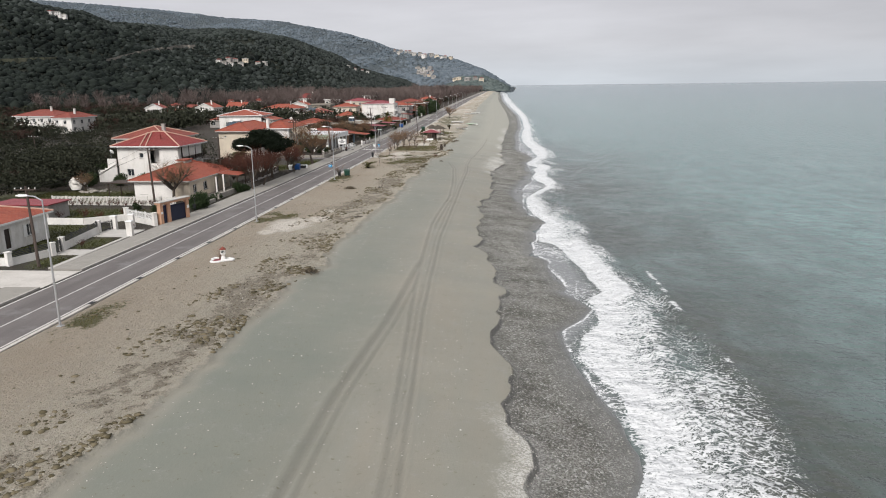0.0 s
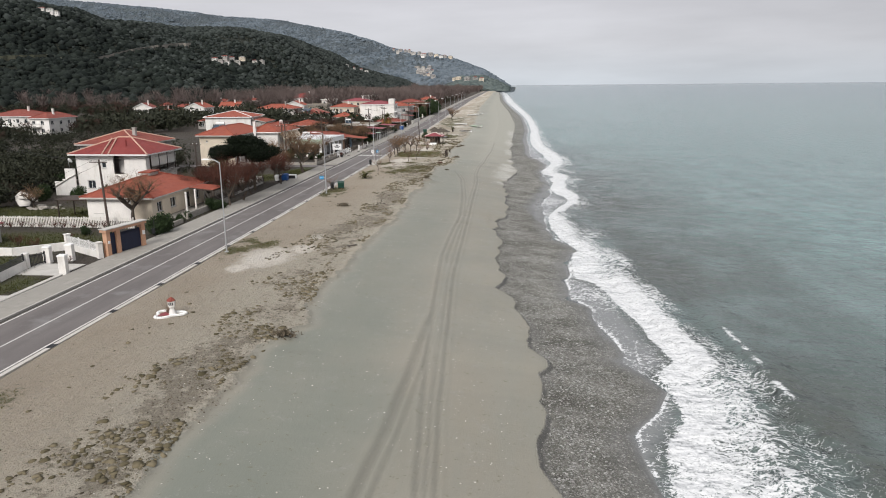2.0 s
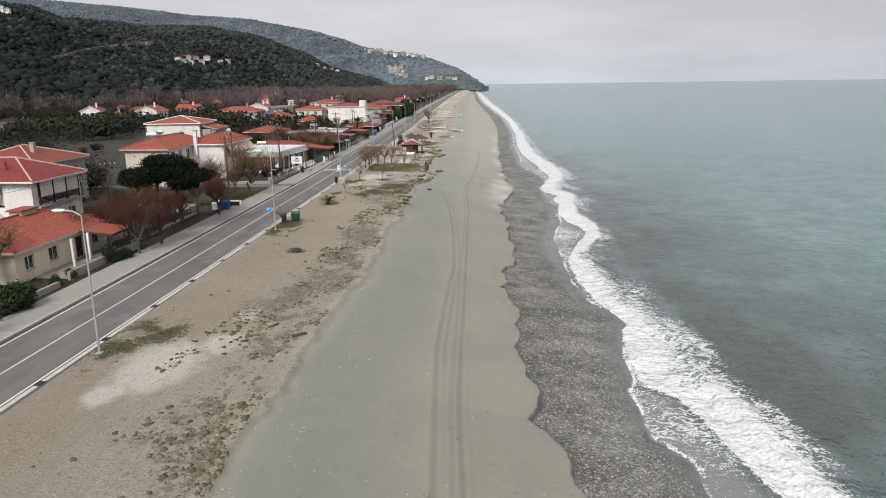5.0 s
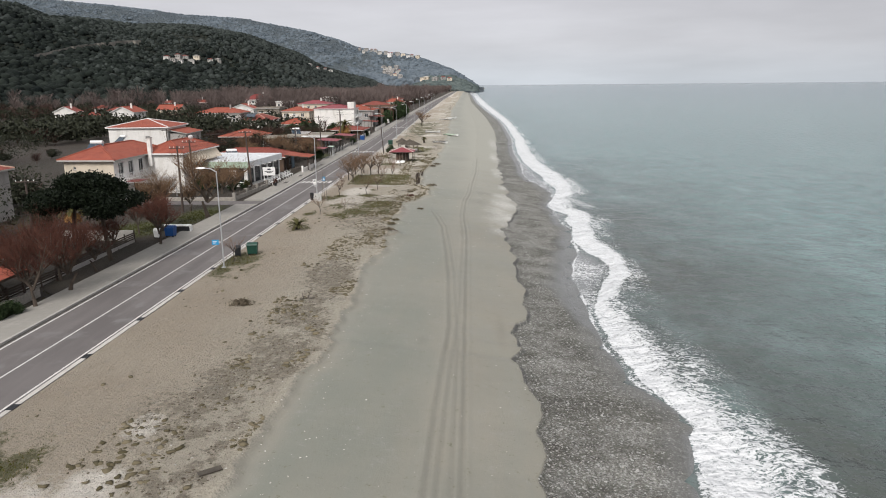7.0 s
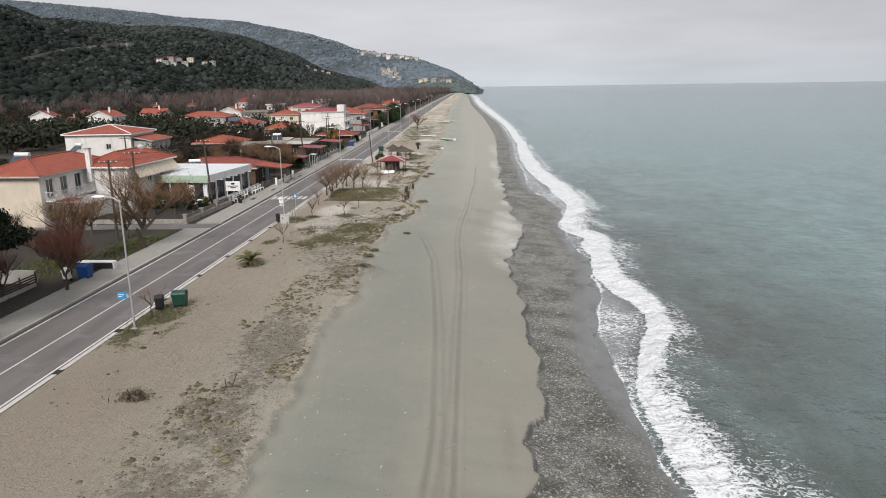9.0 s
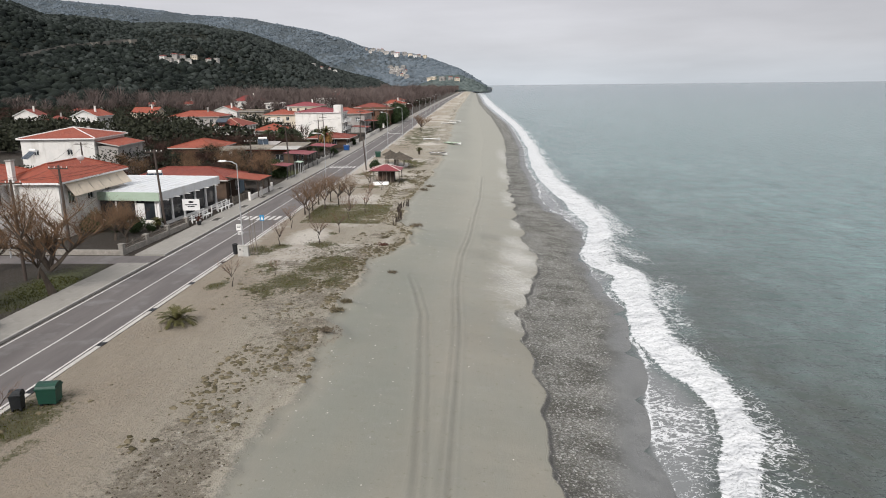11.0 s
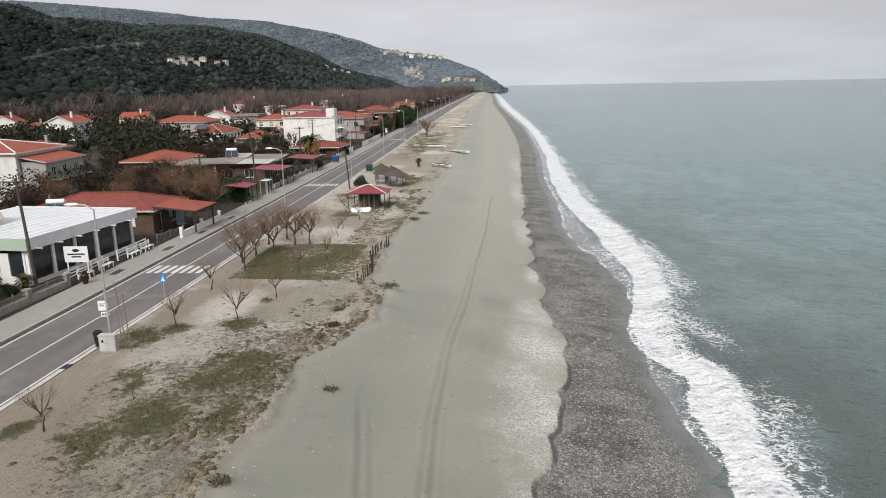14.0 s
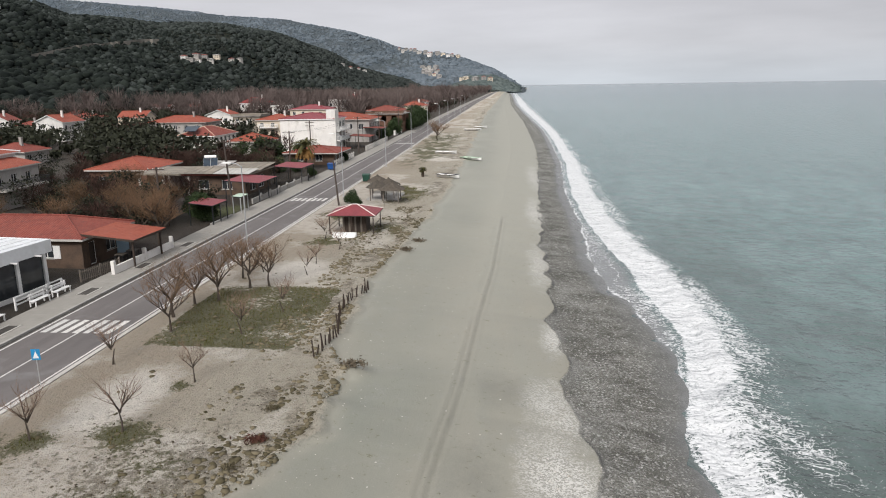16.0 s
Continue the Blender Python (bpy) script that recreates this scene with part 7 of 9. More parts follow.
palm(-21.6, 133.2, 0.25, 34, 1.5, "low young palm growing out of the sand", 1.1)
palm(-38.2, 260.5, 4.2, 60, 3.4, "tall date palm with a skirt of dry fronds", 1.5, True)
palm(-46.5, 131.0, 2.6, 30, 1.8, "palm with hanging dry fronds in a garden", 1.6, True)
palm(-14.3, 250.4, 1.1, 16, 0.9, "small wind-bent palm on the beach", 1.6)
palm(-37.6, 165.6, 0.7, 20, 0.9, "small potted palm by the restaurant", 1.3)
palm(-42.4, 256.0, 2.0, 30, 2.0, "date palm beside a tavern", 1.5, True)

# ---- groves and woods of the plain ----
SIZE = {}
for o in bpy.data.objects:
    if o.get("category") in ("house", "restaurant", "building"):
        xs_ = [v[0] for c in o.children for v in c.bound_box]
        ys_ = [v[1] for c in o.children for v in c.bound_box]
        SIZE[o.name] = (o.location.x, o.location.y, max(xs_), max(ys_))
rng = np.random.default_rng(12)
n = 9000
ty = 75 + 760 * rng.random(n) ** 1.1
tx = -40 - rng.random(n) * (0.62 * ty + 130)
for i0, (m_, xa, xb, ya, yb) in enumerate(((90, -78, -60, 119, 150), (0, -56, -48, 119, 126), (70, -64, -38, 196, 222), (36, -62, -44, 244, 264), (80, -84, -66, 104, 128), (60, -60, -50, 176, 190))):
    tx[i0 * 160 : i0 * 160 + m_] = rng.uniform(xa, xb, m_)
    ty[i0 * 160 : i0 * 160 + m_] = rng.uniform(ya, yb, m_)
extra = np.zeros(n, bool)
extra[:960] = True
ok = np.ones(n, bool)
for hx, hy, hw, hd in SIZE.values():
    ok &= ~((tx > hx - 2.5) & (tx < hx + hw + 3.0) & (ty > hy - (6.5 if hy < 300 else 3.0)) & (ty < hy + hd + 2.5))
ok &= ~((tx > -64) & (ty < 112)) & ~((tx > plot_l(ty) - 6) & (ty < 330)) & ~((tx > -50) & (ty < 182)) & (tx < kerb_l(ty) - 7) & ~((tx > -58) & (ty > 182) & (ty < 232)) & ~((ty > 145) & (ty < 154.5) & (tx > -60)) | (extra & ok & (tx < plot_l(ty) - 1.5) & ~((tx > -66) & (ty < 113)) & ~((ty > 146.5) & (ty < 153.5)))
tx, ty = tx[ok], ty[ok]
dist = np.hypot(tx, ty - 60)
wood = fbm(tx * 0.012, ty * 0.012, 401) + 0.25 * smooth(ty, 300, 520) - 0.10 * smooth(-tx, 60, 130) + 0.55 * (rng.random(len(tx)) - 0.5)
olive = wood < np.where(dist < 210, 0.44, 0.50)
gap = fbm(tx * 0.03, ty * 0.03, 402) > 0.36 - 0.1 * smooth(ty, 300, 500)
tx, ty, dist, olive = tx[gap], ty[gap], dist[gap], olive[gap]


def grove(name, label, sel, near, k, leaf, material, low, high, width):
    x, y = tx[sel], ty[sel]
    m = len(x)
    h = (low * 0.55 + (high * 1.15 - low * 0.6) * rng.random(m) ** 1.3) * (0.8 + 0.4 * vnoise(x * 0.03, y * 0.03, 405))
    d = rng.normal(size=(m, k, 3))
    d /= np.linalg.norm(d, axis=2, keepdims=True)
    d *= (0.45 + 0.55 * rng.random((m, k, 1)) ** 0.5)
    lob = 1 + 0.35 * np.sin(3 * np.arctan2(d[..., 1], d[..., 0]) + rng.uniform(0, 6, (m, 1)))
    c = np.stack([x[:, None] + d[..., 0] * h[:, None] * width * lob, y[:, None] + d[..., 1] * h[:, None] * width * lob, h[:, None] * (0.60 + 0.40 * d[..., 2])], -1).reshape(-1, 3)
    v, f = quads(rng, c, leaf, 0.55)
    part(name, fast_mesh(name, v, f, material), material, None, label, category="trees", kind="stuff")


def bare_wood(name, label, sel, k, width, material, low, high, spread):
    x, y = tx[sel], ty[sel]
    m = len(x)
    h = rng.uniform(low, high, m) * (0.75 + 0.5 * vnoise(x * 0.02, y * 0.02, 406))
    a = rng.uniform(0, 6.28, (m, k))
    t0 = 0.25 + 0.55 * rng.random((m, k))
    rad = spread * h[:, None] * rng.random((m, k)) ** 0.6
    p = np.stack([x[:, None] + 0.45 * rad * np.cos(a), y[:, None] + 0.45 * rad * np.sin(a), h[:, None] * t0], -1)
    q = np.stack([x[:, None] + rad * np.cos(a + 0.3), y[:, None] + rad * np.sin(a + 0.3), h[:, None] * np.clip(t0 + 0.12 + 0.3 * rng.random((m, k)), 0, 1.02)], -1)
    p[:, :3] = np.stack([x, y, 0 * x], -1)[:, None]
    q[:, :3, 2] = h[:, None] * 0.7
    w = width * rng.uniform(0.5, 1.2, (m, k, 1))
    w[:, :3] = width * 1.6
    b = rng.uniform(0, 6.28, (m, k))
    s = np.stack([np.cos(b), np.sin(b), 0 * b], -1) * w
    v = np.stack([p - s, p + s, q], 2).reshape(-1, 3)
    part(name, fast_mesh(name, v, np.arange(len(v)).reshape(-1, 3), material), material, None, label, category="trees", kind="stuff")


close = dist < 210
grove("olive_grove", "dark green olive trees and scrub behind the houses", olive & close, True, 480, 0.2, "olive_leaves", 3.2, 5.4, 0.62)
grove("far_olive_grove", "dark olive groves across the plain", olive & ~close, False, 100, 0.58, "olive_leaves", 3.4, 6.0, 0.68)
bare_wood("bare_thicket", "brown leafless thicket among the gardens", ~olive & close, 420, 0.03, "wood_twigs", 2.2, 4.4, 0.6)
bare_wood("far_bare_wood", "reddish-brown leafless trees across the plain", ~olive & ~close, 100, 0.108, "wood_twigs", 2.6, 5.2, 0.6)

# tall leafless trees at the foot of the hills
n = 2200
tb = rng.random(n)
ty = 430 + 560 * tb
tx = -48 - rng.random(n) * (60 + 0.5 * ty)
dist = np.hypot(tx, ty)
bare_wood("plane_tree_wood", "tall grey-brown leafless trees below the hill", rng.random(n) < np.clip(1.25 + tx / (0.42 * ty), 0.12, 1), 150, 0.15, "plane_twigs", 8.0, 14.5, 0.42)
n = 260
ty = 520 + 1300 * rng.random(n)
tx = kerb_l(ty) - 6 - rng.random(n) * 60
bare_wood("far_roadside_trees", "leafless trees along the far coast road", np.ones(n, bool), 120, 0.22, "plane_twigs", 7.0, 12.0, 0.45)


# ---- street furniture ----
def lamp_post():
    ob = thing("street_lamp", "tall galvanised street lamp with a cobra head arm", "street lamp", 0, 0, group="street lamps")
    part("base_plate", Buf().box(-0.2, -0.2, 0, 0.2, 0.2, 0.05), "galvanised", ob)
    part("pole", Buf().tube((0, 0, 0.05), (0, 0, 8.75), 0.078, 0.045, 10), "galvanised", ob, smooth=True)
    part("arm", Buf().tube((0, 0, 8.7), (-0.5, 0, 8.98), 0.045, 0.045, 8).tube((-0.5, 0, 8.98), (-1.0, 0, 9.02), 0.045, 0.04, 8), "galvanised", ob, smooth=True)
    head = Buf()
    for x0, x1, w0, w1, h0, h1 in ((-0.95, -1.15, 0.08, 0.16, 0.05, 0.09), (-1.15, -1.6, 0.16, 0.15, 0.09, 0.09), (-1.6, -1.78, 0.15, 0.06, 0.09, 0.03)):
        a = [(x0, -w0, 9.0), (x0, w0, 9.0), (x0, w0 * 0.7, 9.02 + h0), (x0, -w0 * 0.7, 9.02 + h0)]
        b = [(x1, -w1, 9.0), (x1, w1, 9.0), (x1, w1 * 0.7, 9.02 + h1), (x1, -w1 * 0.7, 9.02 + h1)]
        for i in range(4):
            j = (i + 1) % 4
            head.face([a[j], a[i], b[i], b[j]])
        head.face(a)
        head.face(b[::-1])
    h = part("lamp_head", head, "white_paint", ob)
    part("lens", Buf().box(-1.55, -0.13, 8.96, -1.18, 0.13, 9.0), "canvas_white", h)
    return ob


proto = lamp_post()
for i in range(14):
    y = 41.45 + 37.3 * i
    x = float(kerb_r(y)) + (1.0 if i < 6 else 0.8)
    copy_thing(proto, pose(x, y, ground_at(x, y) - 0.02, 0, 0, 0))
retire(proto)


def board_on_pole(x, y, z, w, h, material, label, name="sign", bars=()):
    ob = thing(name, label, "sign", x, y, z, 8)
    p = part("panel", Buf().box(-w, -0.02, 0, 0, 0.02, h), material, ob)
    part("clamp", Buf().box(-0.02, -0.06, h * 0.3, 0.12, 0.06, h * 0.7), "galvanised", ob)
    for bx, bz, bw, bh in bars:
        part("text_bar", Buf().box(bx - w, -0.026, bz, bx - w + bw, -0.021, bz + bh), "dark_metal" if material == "white_paint" else "white_paint", p)
    return ob


board_on_pole(-24.52, 116.06, 2.1, 0.62, 0.45, "sign_blue", "light blue bus stop sign clamped to a lamp post", bars=((0.08, 0.26, 0.36, 0.05), (0.08, 0.14, 0.25, 0.05)))
board_on_pole(-23.62, 153.34, 2.35, 0.5, 0.62, "white_paint", "white notice sign clamped to a lamp post", bars=((0.08, 0.4, 0.34, 0.05), (0.08, 0.28, 0.3, 0.05)))
board_on_pole(-23.60, 153.34, 1.95, 0.4, 0.3, "white_paint", "small white notice with black figures on a lamp post", bars=((0.08, 0.08, 0.08, 0.14), (0.22, 0.08, 0.08, 0.14)))
cs = thing("crossing_sign", "blue square pedestrian crossing sign on a post", "sign", -24.5, 162.6, ground_at(-24.5, 162.6), 6)
cs.scale = (0.75, 0.75, 0.96)
part("post", Buf().tube((0, 0, 0), (0, 0, 2.15), 0.035, 0.035, 8), "galvanised", cs)
pn = part("panel", Buf().box(-0.32, -0.03, 1.55, 0.32, -0.005, 2.19), "sign_blue", cs)
tri = Buf()
tri.face([(-0.22, -0.034, 1.65), (0.22, -0.034, 1.65), (0, -0.034, 2.07)])
part("triangle", tri, "white_paint", pn)

cab = thing("service_cabinet", "pale grey double-door electric cabinet on the verge", "cabinet", -23.35, 152.6, ground_at(-23.3, 152.7), 4)
cab.scale = (0.66, 0.66, 0.8)
part("body", Buf().box(-0.75, -0.3, 0.05, 0.75, 0.3, 1.25), "grey_cabinet", cab)
part("top", Buf().box(-0.8, -0.35, 1.25, 0.8, 0.35, 1.33), "pale_concrete", cab)
part("plinth", Buf().box(-0.78, -0.33, -0.1, 0.78, 0.33, 0.05), "concrete", cab)
for sx in (-1, 1):
    dr = part("door", Buf().box(min(sx * 0.03, sx * 0.7), -0.325, 0.15, max(sx * 0.03, sx * 0.7), -0.302, 1.18), "grey_cabinet", cab)
    part("handle", Buf().box(sx * 0.1 - 0.02, -0.345, 0.6, sx * 0.1 + 0.02, -0.326, 0.75), "dark_metal", dr)
part("dial", Buf().box(-0.5, -0.335, 0.75, -0.3, -0.326, 0.95), "dark_metal", cab)
lb = thing("litter_basket", "grey wire litter basket tied to a lamp post", "litter bin", -24.35, 153.2, ground_at(-24.3, 153.2))
part("basket", Buf().lathe([(0.2, 0.05), (0.24, 0.5), (0.27, 0.95), (0.24, 0.95), (0.2, 0.5), (0.0, 0.1)], 10), "dark_metal", lb)
part("liner", Buf().lathe([(0.25, 0.85), (0.3, 1.0), (0.2, 1.06), (0.15, 0.9)], 8), "rubber_black", lb)
for i, (dx, lean, hh) in enumerate(((0.0, -0.16, 4.4), (0.28, -0.1, 3.6), (-0.22, -0.12, 2.7))):
    st = thing("stake", "thin weathered timber stake on the verge", "stake", -22.4 + dx, 152.9, ground_at(-22.4, 152.9), 0, "timber stakes")
    part("shaft", Buf().tube((0, 0, -0.1), (lean * hh * 0.4, 0, hh), 0.045, 0.03, 6), "grey_wood", st)


def utility_pole(x, y, h, rot=0.0, arms=1, lean=(0.0, 0.0), metal=False):
    ob = thing("utility_pole", "dark timber electricity pole with a crossarm", "utility pole", x, y, 0, rot, "electricity poles")
    tx_, ty_ = lean[0] * h, lean[1] * h
    part("pole", Buf().tube((0, 0, -0.2), (tx_, ty_, h), 0.15, 0.1, 8), "pole_wood", ob, smooth=True)
    for a in range(arms):
        z = h - 0.35 - a * 0.7
        arm = part("crossarm", Buf().box(tx_ - 1.0, ty_ - 0.18, z, tx_ + 1.0, ty_ - 0.08, z + 0.11), "pole_wood", ob)
        for ix in (-0.9, -0.35, 0.35, 0.9):
            part("insulator", Buf().lathe([(0.03, z + 0.11), (0.055, z + 0.15), (0.05, z + 0.24), (0.0, z + 0.26)], 6, tx_ + ix, ty_ - 0.13), "white_paint", arm)
    return ob


POLES = [(-37.6, 56.8, 7.4, 4, 1, (-0.02, 0)), (-42.3, 88.2, 8.0, 0, 1, (-0.03, 0)), (-49.0, 127.5, 6.6, 8, 1, (0, 0)), (-39.2, 143.8, 8.6, 0, 1, (0, 0)), (-42.3, 155.8, 8.4, 0, 1, (-0.01, 0)), (-36.9, 166.0, 9.0, 0, 1, (-0.06, 0.02)),
         (-36.4, 219.5, 8.9, 0, 1, (-0.06, 0)), (-39.0, 205.0, 7.0, 0, 1, (0, 0)), (-37.0, 247.0, 8.2, 0, 1, (0.03, 0)), (-43.5, 283.0, 8.0, 0, 2, (0, 0)), (-34.6, 292.0, 8.5, 0, 1, (0, 0)), (-34.5, 318.0, 8.5, 0, 1, (0, 0)), (-34.5, 352.0, 8.5, 0, 1, (0, 0)),
         (-86.0, 128.0, 7.0, 0, 1, (0, 0)), (-63.0, 196.0, 7.5, 0, 1, (0, 0)), (-30.0 - 5, 385.0, 8.5, 0, 1, (0, 0))]
for x, y, h, rot, arms, lean in POLES:
    utility_pole(x, y, h, rot, arms, lean)
rp = thing("timber_post", "dark leaning timber post beside the beach road", "post", -22.0, 220.5, ground_at(-22, 220.5))
part("shaft", Buf().tube((0, 0, -0.1), (-0.5, 0, 6.2), 0.13, 0.1, 8), "pole_wood", rp)


def cable(a, b, sag, n=12):
    ob = tagged(new("cable"), "thin black overhead cable sagging between poles", "cable", "overhead cables")
    me = Buf()
    pts = [Vector(a).lerp(Vector(b), i / n) - Vector((0, 0, sag * 4 * (i / n) * (1 - i / n))) for i in range(n + 1)]
    for p, q in zip(pts, pts[1:]):
        me.tube(p, q, 0.014, 0.014, 3, False)
    part("strand", me, "rubber_black", ob)


def tip(i, dx=0.0):
    x, y, h, rot, arms, lean = POLES[i]
    return (x + lean[0] * h + dx, y + lean[1] * h, h - 0.1)


for i, j in ((0, 1), (1, 2), (3, 5), (4, 5), (6, 8), (8, 10), (10, 11), (11, 12), (1, 13), (3, 14), (5, 14)):
    for dx in (-0.8, 0.8):
        cable(tip(i, dx), tip(j, dx), 0.7)
cable(tip(0), (-90, 70, 7), 0.8)
cable(tip(5), (-49.5, 165.0, 4.4), 0.3)


def wheel_bin(x, y, w, d, h, material, label, rot=0, lid=None, group="waste containers"):
    ob = thing("waste_container", label, "waste container", x, y, ground_at(x, y) if x > -30 else 0.13, rot, group)
    b = Buf()
    b.face([(-w, -d, h), (w, -d, h), (w * 0.88, -d * 0.85, 0.15), (-w * 0.88, -d * 0.85, 0.15)][::-1])
    b.face([(w, -d, h), (w, d, h), (w * 0.88, d * 0.85, 0.15), (w * 0.88, -d * 0.85, 0.15)][::-1])
    b.face([(w, d, h), (-w, d, h), (-w * 0.88, d * 0.85, 0.15), (w * 0.88, d * 0.85, 0.15)][::-1])
    b.face([(-w, d, h), (-w, -d, h), (-w * 0.88, -d * 0.85, 0.15), (-w * 0.88, d * 0.85, 0.15)][::-1])
    b.face([(-w * 0.88, -d * 0.85, 0.15), (-w * 0.88, d * 0.85, 0.15), (w * 0.88, d * 0.85, 0.15), (w * 0.88, -d * 0.85, 0.15)])
    part("body", b, material, ob)
    part("rim", Buf().box(-w - 0.04, -d - 0.04, h - 0.07, w + 0.04, d + 0.04, h), material, ob)
    lid_ = Buf()
    for i in range(6):
        a0, a1 = math.pi * i / 6, math.pi * (i + 1) / 6
        lid_.face([(-w, -d * math.cos(a0), h + 0.22 * math.sin(a0)), (w, -d * math.cos(a0), h + 0.22 * math.sin(a0)), (w, -d * math.cos(a1), h + 0.22 * math.sin(a1)), (-w, -d * math.cos(a1), h + 0.22 * math.sin(a1))])
    for sx in (-w, w):
        lid_.face([(sx, -d * math.cos(math.pi * i / 6), h + 0.22 * math.sin(math.pi * i / 6)) for i in range(7)])
    part("lid", lid_, lid or material, ob)
    for sx in (-w * 0.7, w * 0.7):
        for sy_ in (-d * 0.6, d * 0.6):
            part("wheel", Buf().tube((sx - 0.04, sy_, 0.1), (sx + 0.04, sy_, 0.1), 0.1, 0.1, 8), "rubber_black", ob)
    return ob


wheel_bin(-23.1, 121.0, 0.5, 0.42, 1.0, "green_plastic", "dark green waste container on the verge", 8)
wheel_bin(-24.3, 120.2, 0.28, 0.28, 0.9, "dark_metal", "small dark grey waste bin on the verge", 12)
wheel_bin(-34.3, 128.4, 0.5, 0.42, 1.05, "blue_plastic", "blue recycling container on the footway", -6)
wheel_bin(-35.4, 127.6, 0.3, 0.3, 0.9, "white_paint", "small white waste bin on the footway", -6)
wheel_bin(-32.7, 258.7, 0.65, 0.5, 1.15, "blue_plastic", "blue recycling container beside the road", -6)
wheel_bin(-22.9, 243.5, 0.6, 0.5, 1.15, "green_plastic", "green waste container on the beach verge", 0)
tr = thing("roadside_trough", "long white and dark planter box on the verge", "planter", -34.4, 131.6, 0.13, 0)
part("box", Buf().box(-2.2, -0.25, 0.0, 1.0, 0.25, 0.55), "dark_metal", tr)
part("rim", Buf().box(-2.25, -0.3, 0.55, 1.05, 0.3, 0.66), "white_paint", tr)
part("end_panel", Buf().box(1.0, -0.3, 0.0, 1.1, 0.3, 0.6), "white_paint", tr)


# ---- garden walls and fences ----
def low_wall(label, pts, h, material="white_plaster", thick=0.2, cap=None, posts=0.0, post_h=1.2, name="garden_wall"):
    ob = thing(name, label, "wall", 0, 0)
    for (ax, ay), (bx, by) in zip(pts, pts[1:]):
        L, ang = math.hypot(bx - ax, by - ay), math.degrees(math.atan2(by - ay, bx - ax))
        s = part("section", Buf().box(0, -thick / 2, -0.3, L, thick / 2, h), material, ob)
        s.matrix_basis = pose(ax, ay, 0, 0, 0, ang)
        if cap:
            part("coping", Buf().box(0, -thick / 2 - 0.05, h, L, thick / 2 + 0.05, h + 0.06), cap, s)
        if posts:
            n = max(1, round(L / posts))
            for i in range(n + 1):
                q = part("pillar", Buf().box(-0.22, -0.22, -0.3, 0.22, 0.22, post_h).box(-0.27, -0.27, post_h, 0.27, 0.27, post_h + 0.08), "white_plaster" if material == "white_plaster" else material, ob)
                q.matrix_basis = pose(ax + (bx - ax) * i / n, ay + (by - ay) * i / n, 0, 0, 0, ang)
    return ob


def slat_fence(label, a, b, z0, h, material, gap=0.16, slat=0.07, upright=True, name="fence"):
    """Pickets, or level boards between posts, from a to b."""
    L, ang = math.hypot(b[0] - a[0], b[1] - a[1]), math.degrees(math.atan2(b[1] - a[1], b[0] - a[0]))
    ob = thing(name, label, "fence", a[0], a[1], 0, ang)
    if upright:
        for zz in (z0 + 0.12, z0 + h - 0.2):
            part("rail", Buf().box(0, -0.02, zz, L, 0.02, zz + 0.07), material, ob)
        me = Buf().box(-slat / 2, -0.045, z0, slat / 2, -0.021, z0 + h).mesh("picket")
        for i in range(int(L / gap) + 1):
            part("picket", me, material, ob, loc=(i * gap, 0, 0))
    else:
        n = int(h / gap)
        for i in range(n):
            part("board", Buf().box(0, -0.02, z0 + i * gap, L, 0.02, z0 + i * gap + gap * 0.6), material, ob)
    m = max(1, round(L / 2.0))
    for i in range(m + 1):
        part("post", Buf().box(L * i / m - 0.05, 0.021, -0.2, L * i / m + 0.05, 0.12, z0 + h + 0.05), material, ob)
    return ob


low_wall("white rendered garden wall with square pillars", [(-40.6, 57.0), (-39.0, 61.0)], 0.75, posts=4.2, post_h=1.25)
low_wall("white rendered garden wall with capped pillars", [(-39.3, 63.0), (-40.5, 71.5)], 0.8, posts=9.0, post_h=1.35)
low_wall("white garden wall along a side street", [(-58.0, 56.2), (-40.6, 57.0)], 0.75, posts=0)
low_wall("white inner garden wall", [(-60, 76.6), (-45.0, 76.0), (-41.2, 78.8)], 0.8, posts=0)
low_wall("white wall below a picket fence", [(-41.3, 79.0), (-36.0, 75.6)], 0.6, posts=7, post_h=1.5)
slat_fence("white picket fence beside the garage gate", (-41.1, 78.85), (-36.1, 75.65), 0.6, 0.85, "white_paint")
slat_fence("cream picket fence along a garden", (-58.0, 89.9), (-40.0, 89.3), 0.0, 1.25, "canvas_white", 0.2, 0.11)
slat_fence("dark level-board fence on a white wall", (-40.4, 57.2), (-39.1, 60.7), 0.75, 0.6, "dark_metal", 0.15, upright=False)
slat_fence("dark level-board fence over a white wall", (-39.35, 63.3), (-40.45, 71.2), 0.8, 0.6, "dark_metal", 0.15, upright=False)
slat_fence("dark garden gate of level boards", (-39.0, 61.2), (-39.25, 62.8), 0.1, 1.3, "dark_metal", 0.12, upright=False, name="garden_gate")
for i, (px, py, ph) in enumerate(((-39.85, 73.6, 1.5), (-38.3, 74.6, 1.5), (-35.95, 69.9, 1.65))):
    pl = thing("gate_pillar", "white rendered gate pillar with a flat cap", "pillar", px, py, 0, 8, "white gate pillars")
    part("shaft", Buf().box(-0.3, -0.3, -0.3, 0.3, 0.3, ph), "white_plaster", pl)
    part("cap", Buf().box(-0.36, -0.36, ph, 0.36, 0.36, ph + 0.1, 0.04), "white_paint", pl)
slat_fence("dark iron gate between white pillars", (-40.3, 71.8), (-39.9, 73.3), 0.1, 1.1, "dark_metal", 0.14, 0.04, name="iron_gate")
part("garden_path", Buf().box(-40.4, 69.4, -0.2, -36.0, 73.2, 0.06), "pale_concrete", None, "pale crazy paving between gate pillars", category="path", kind="structure")
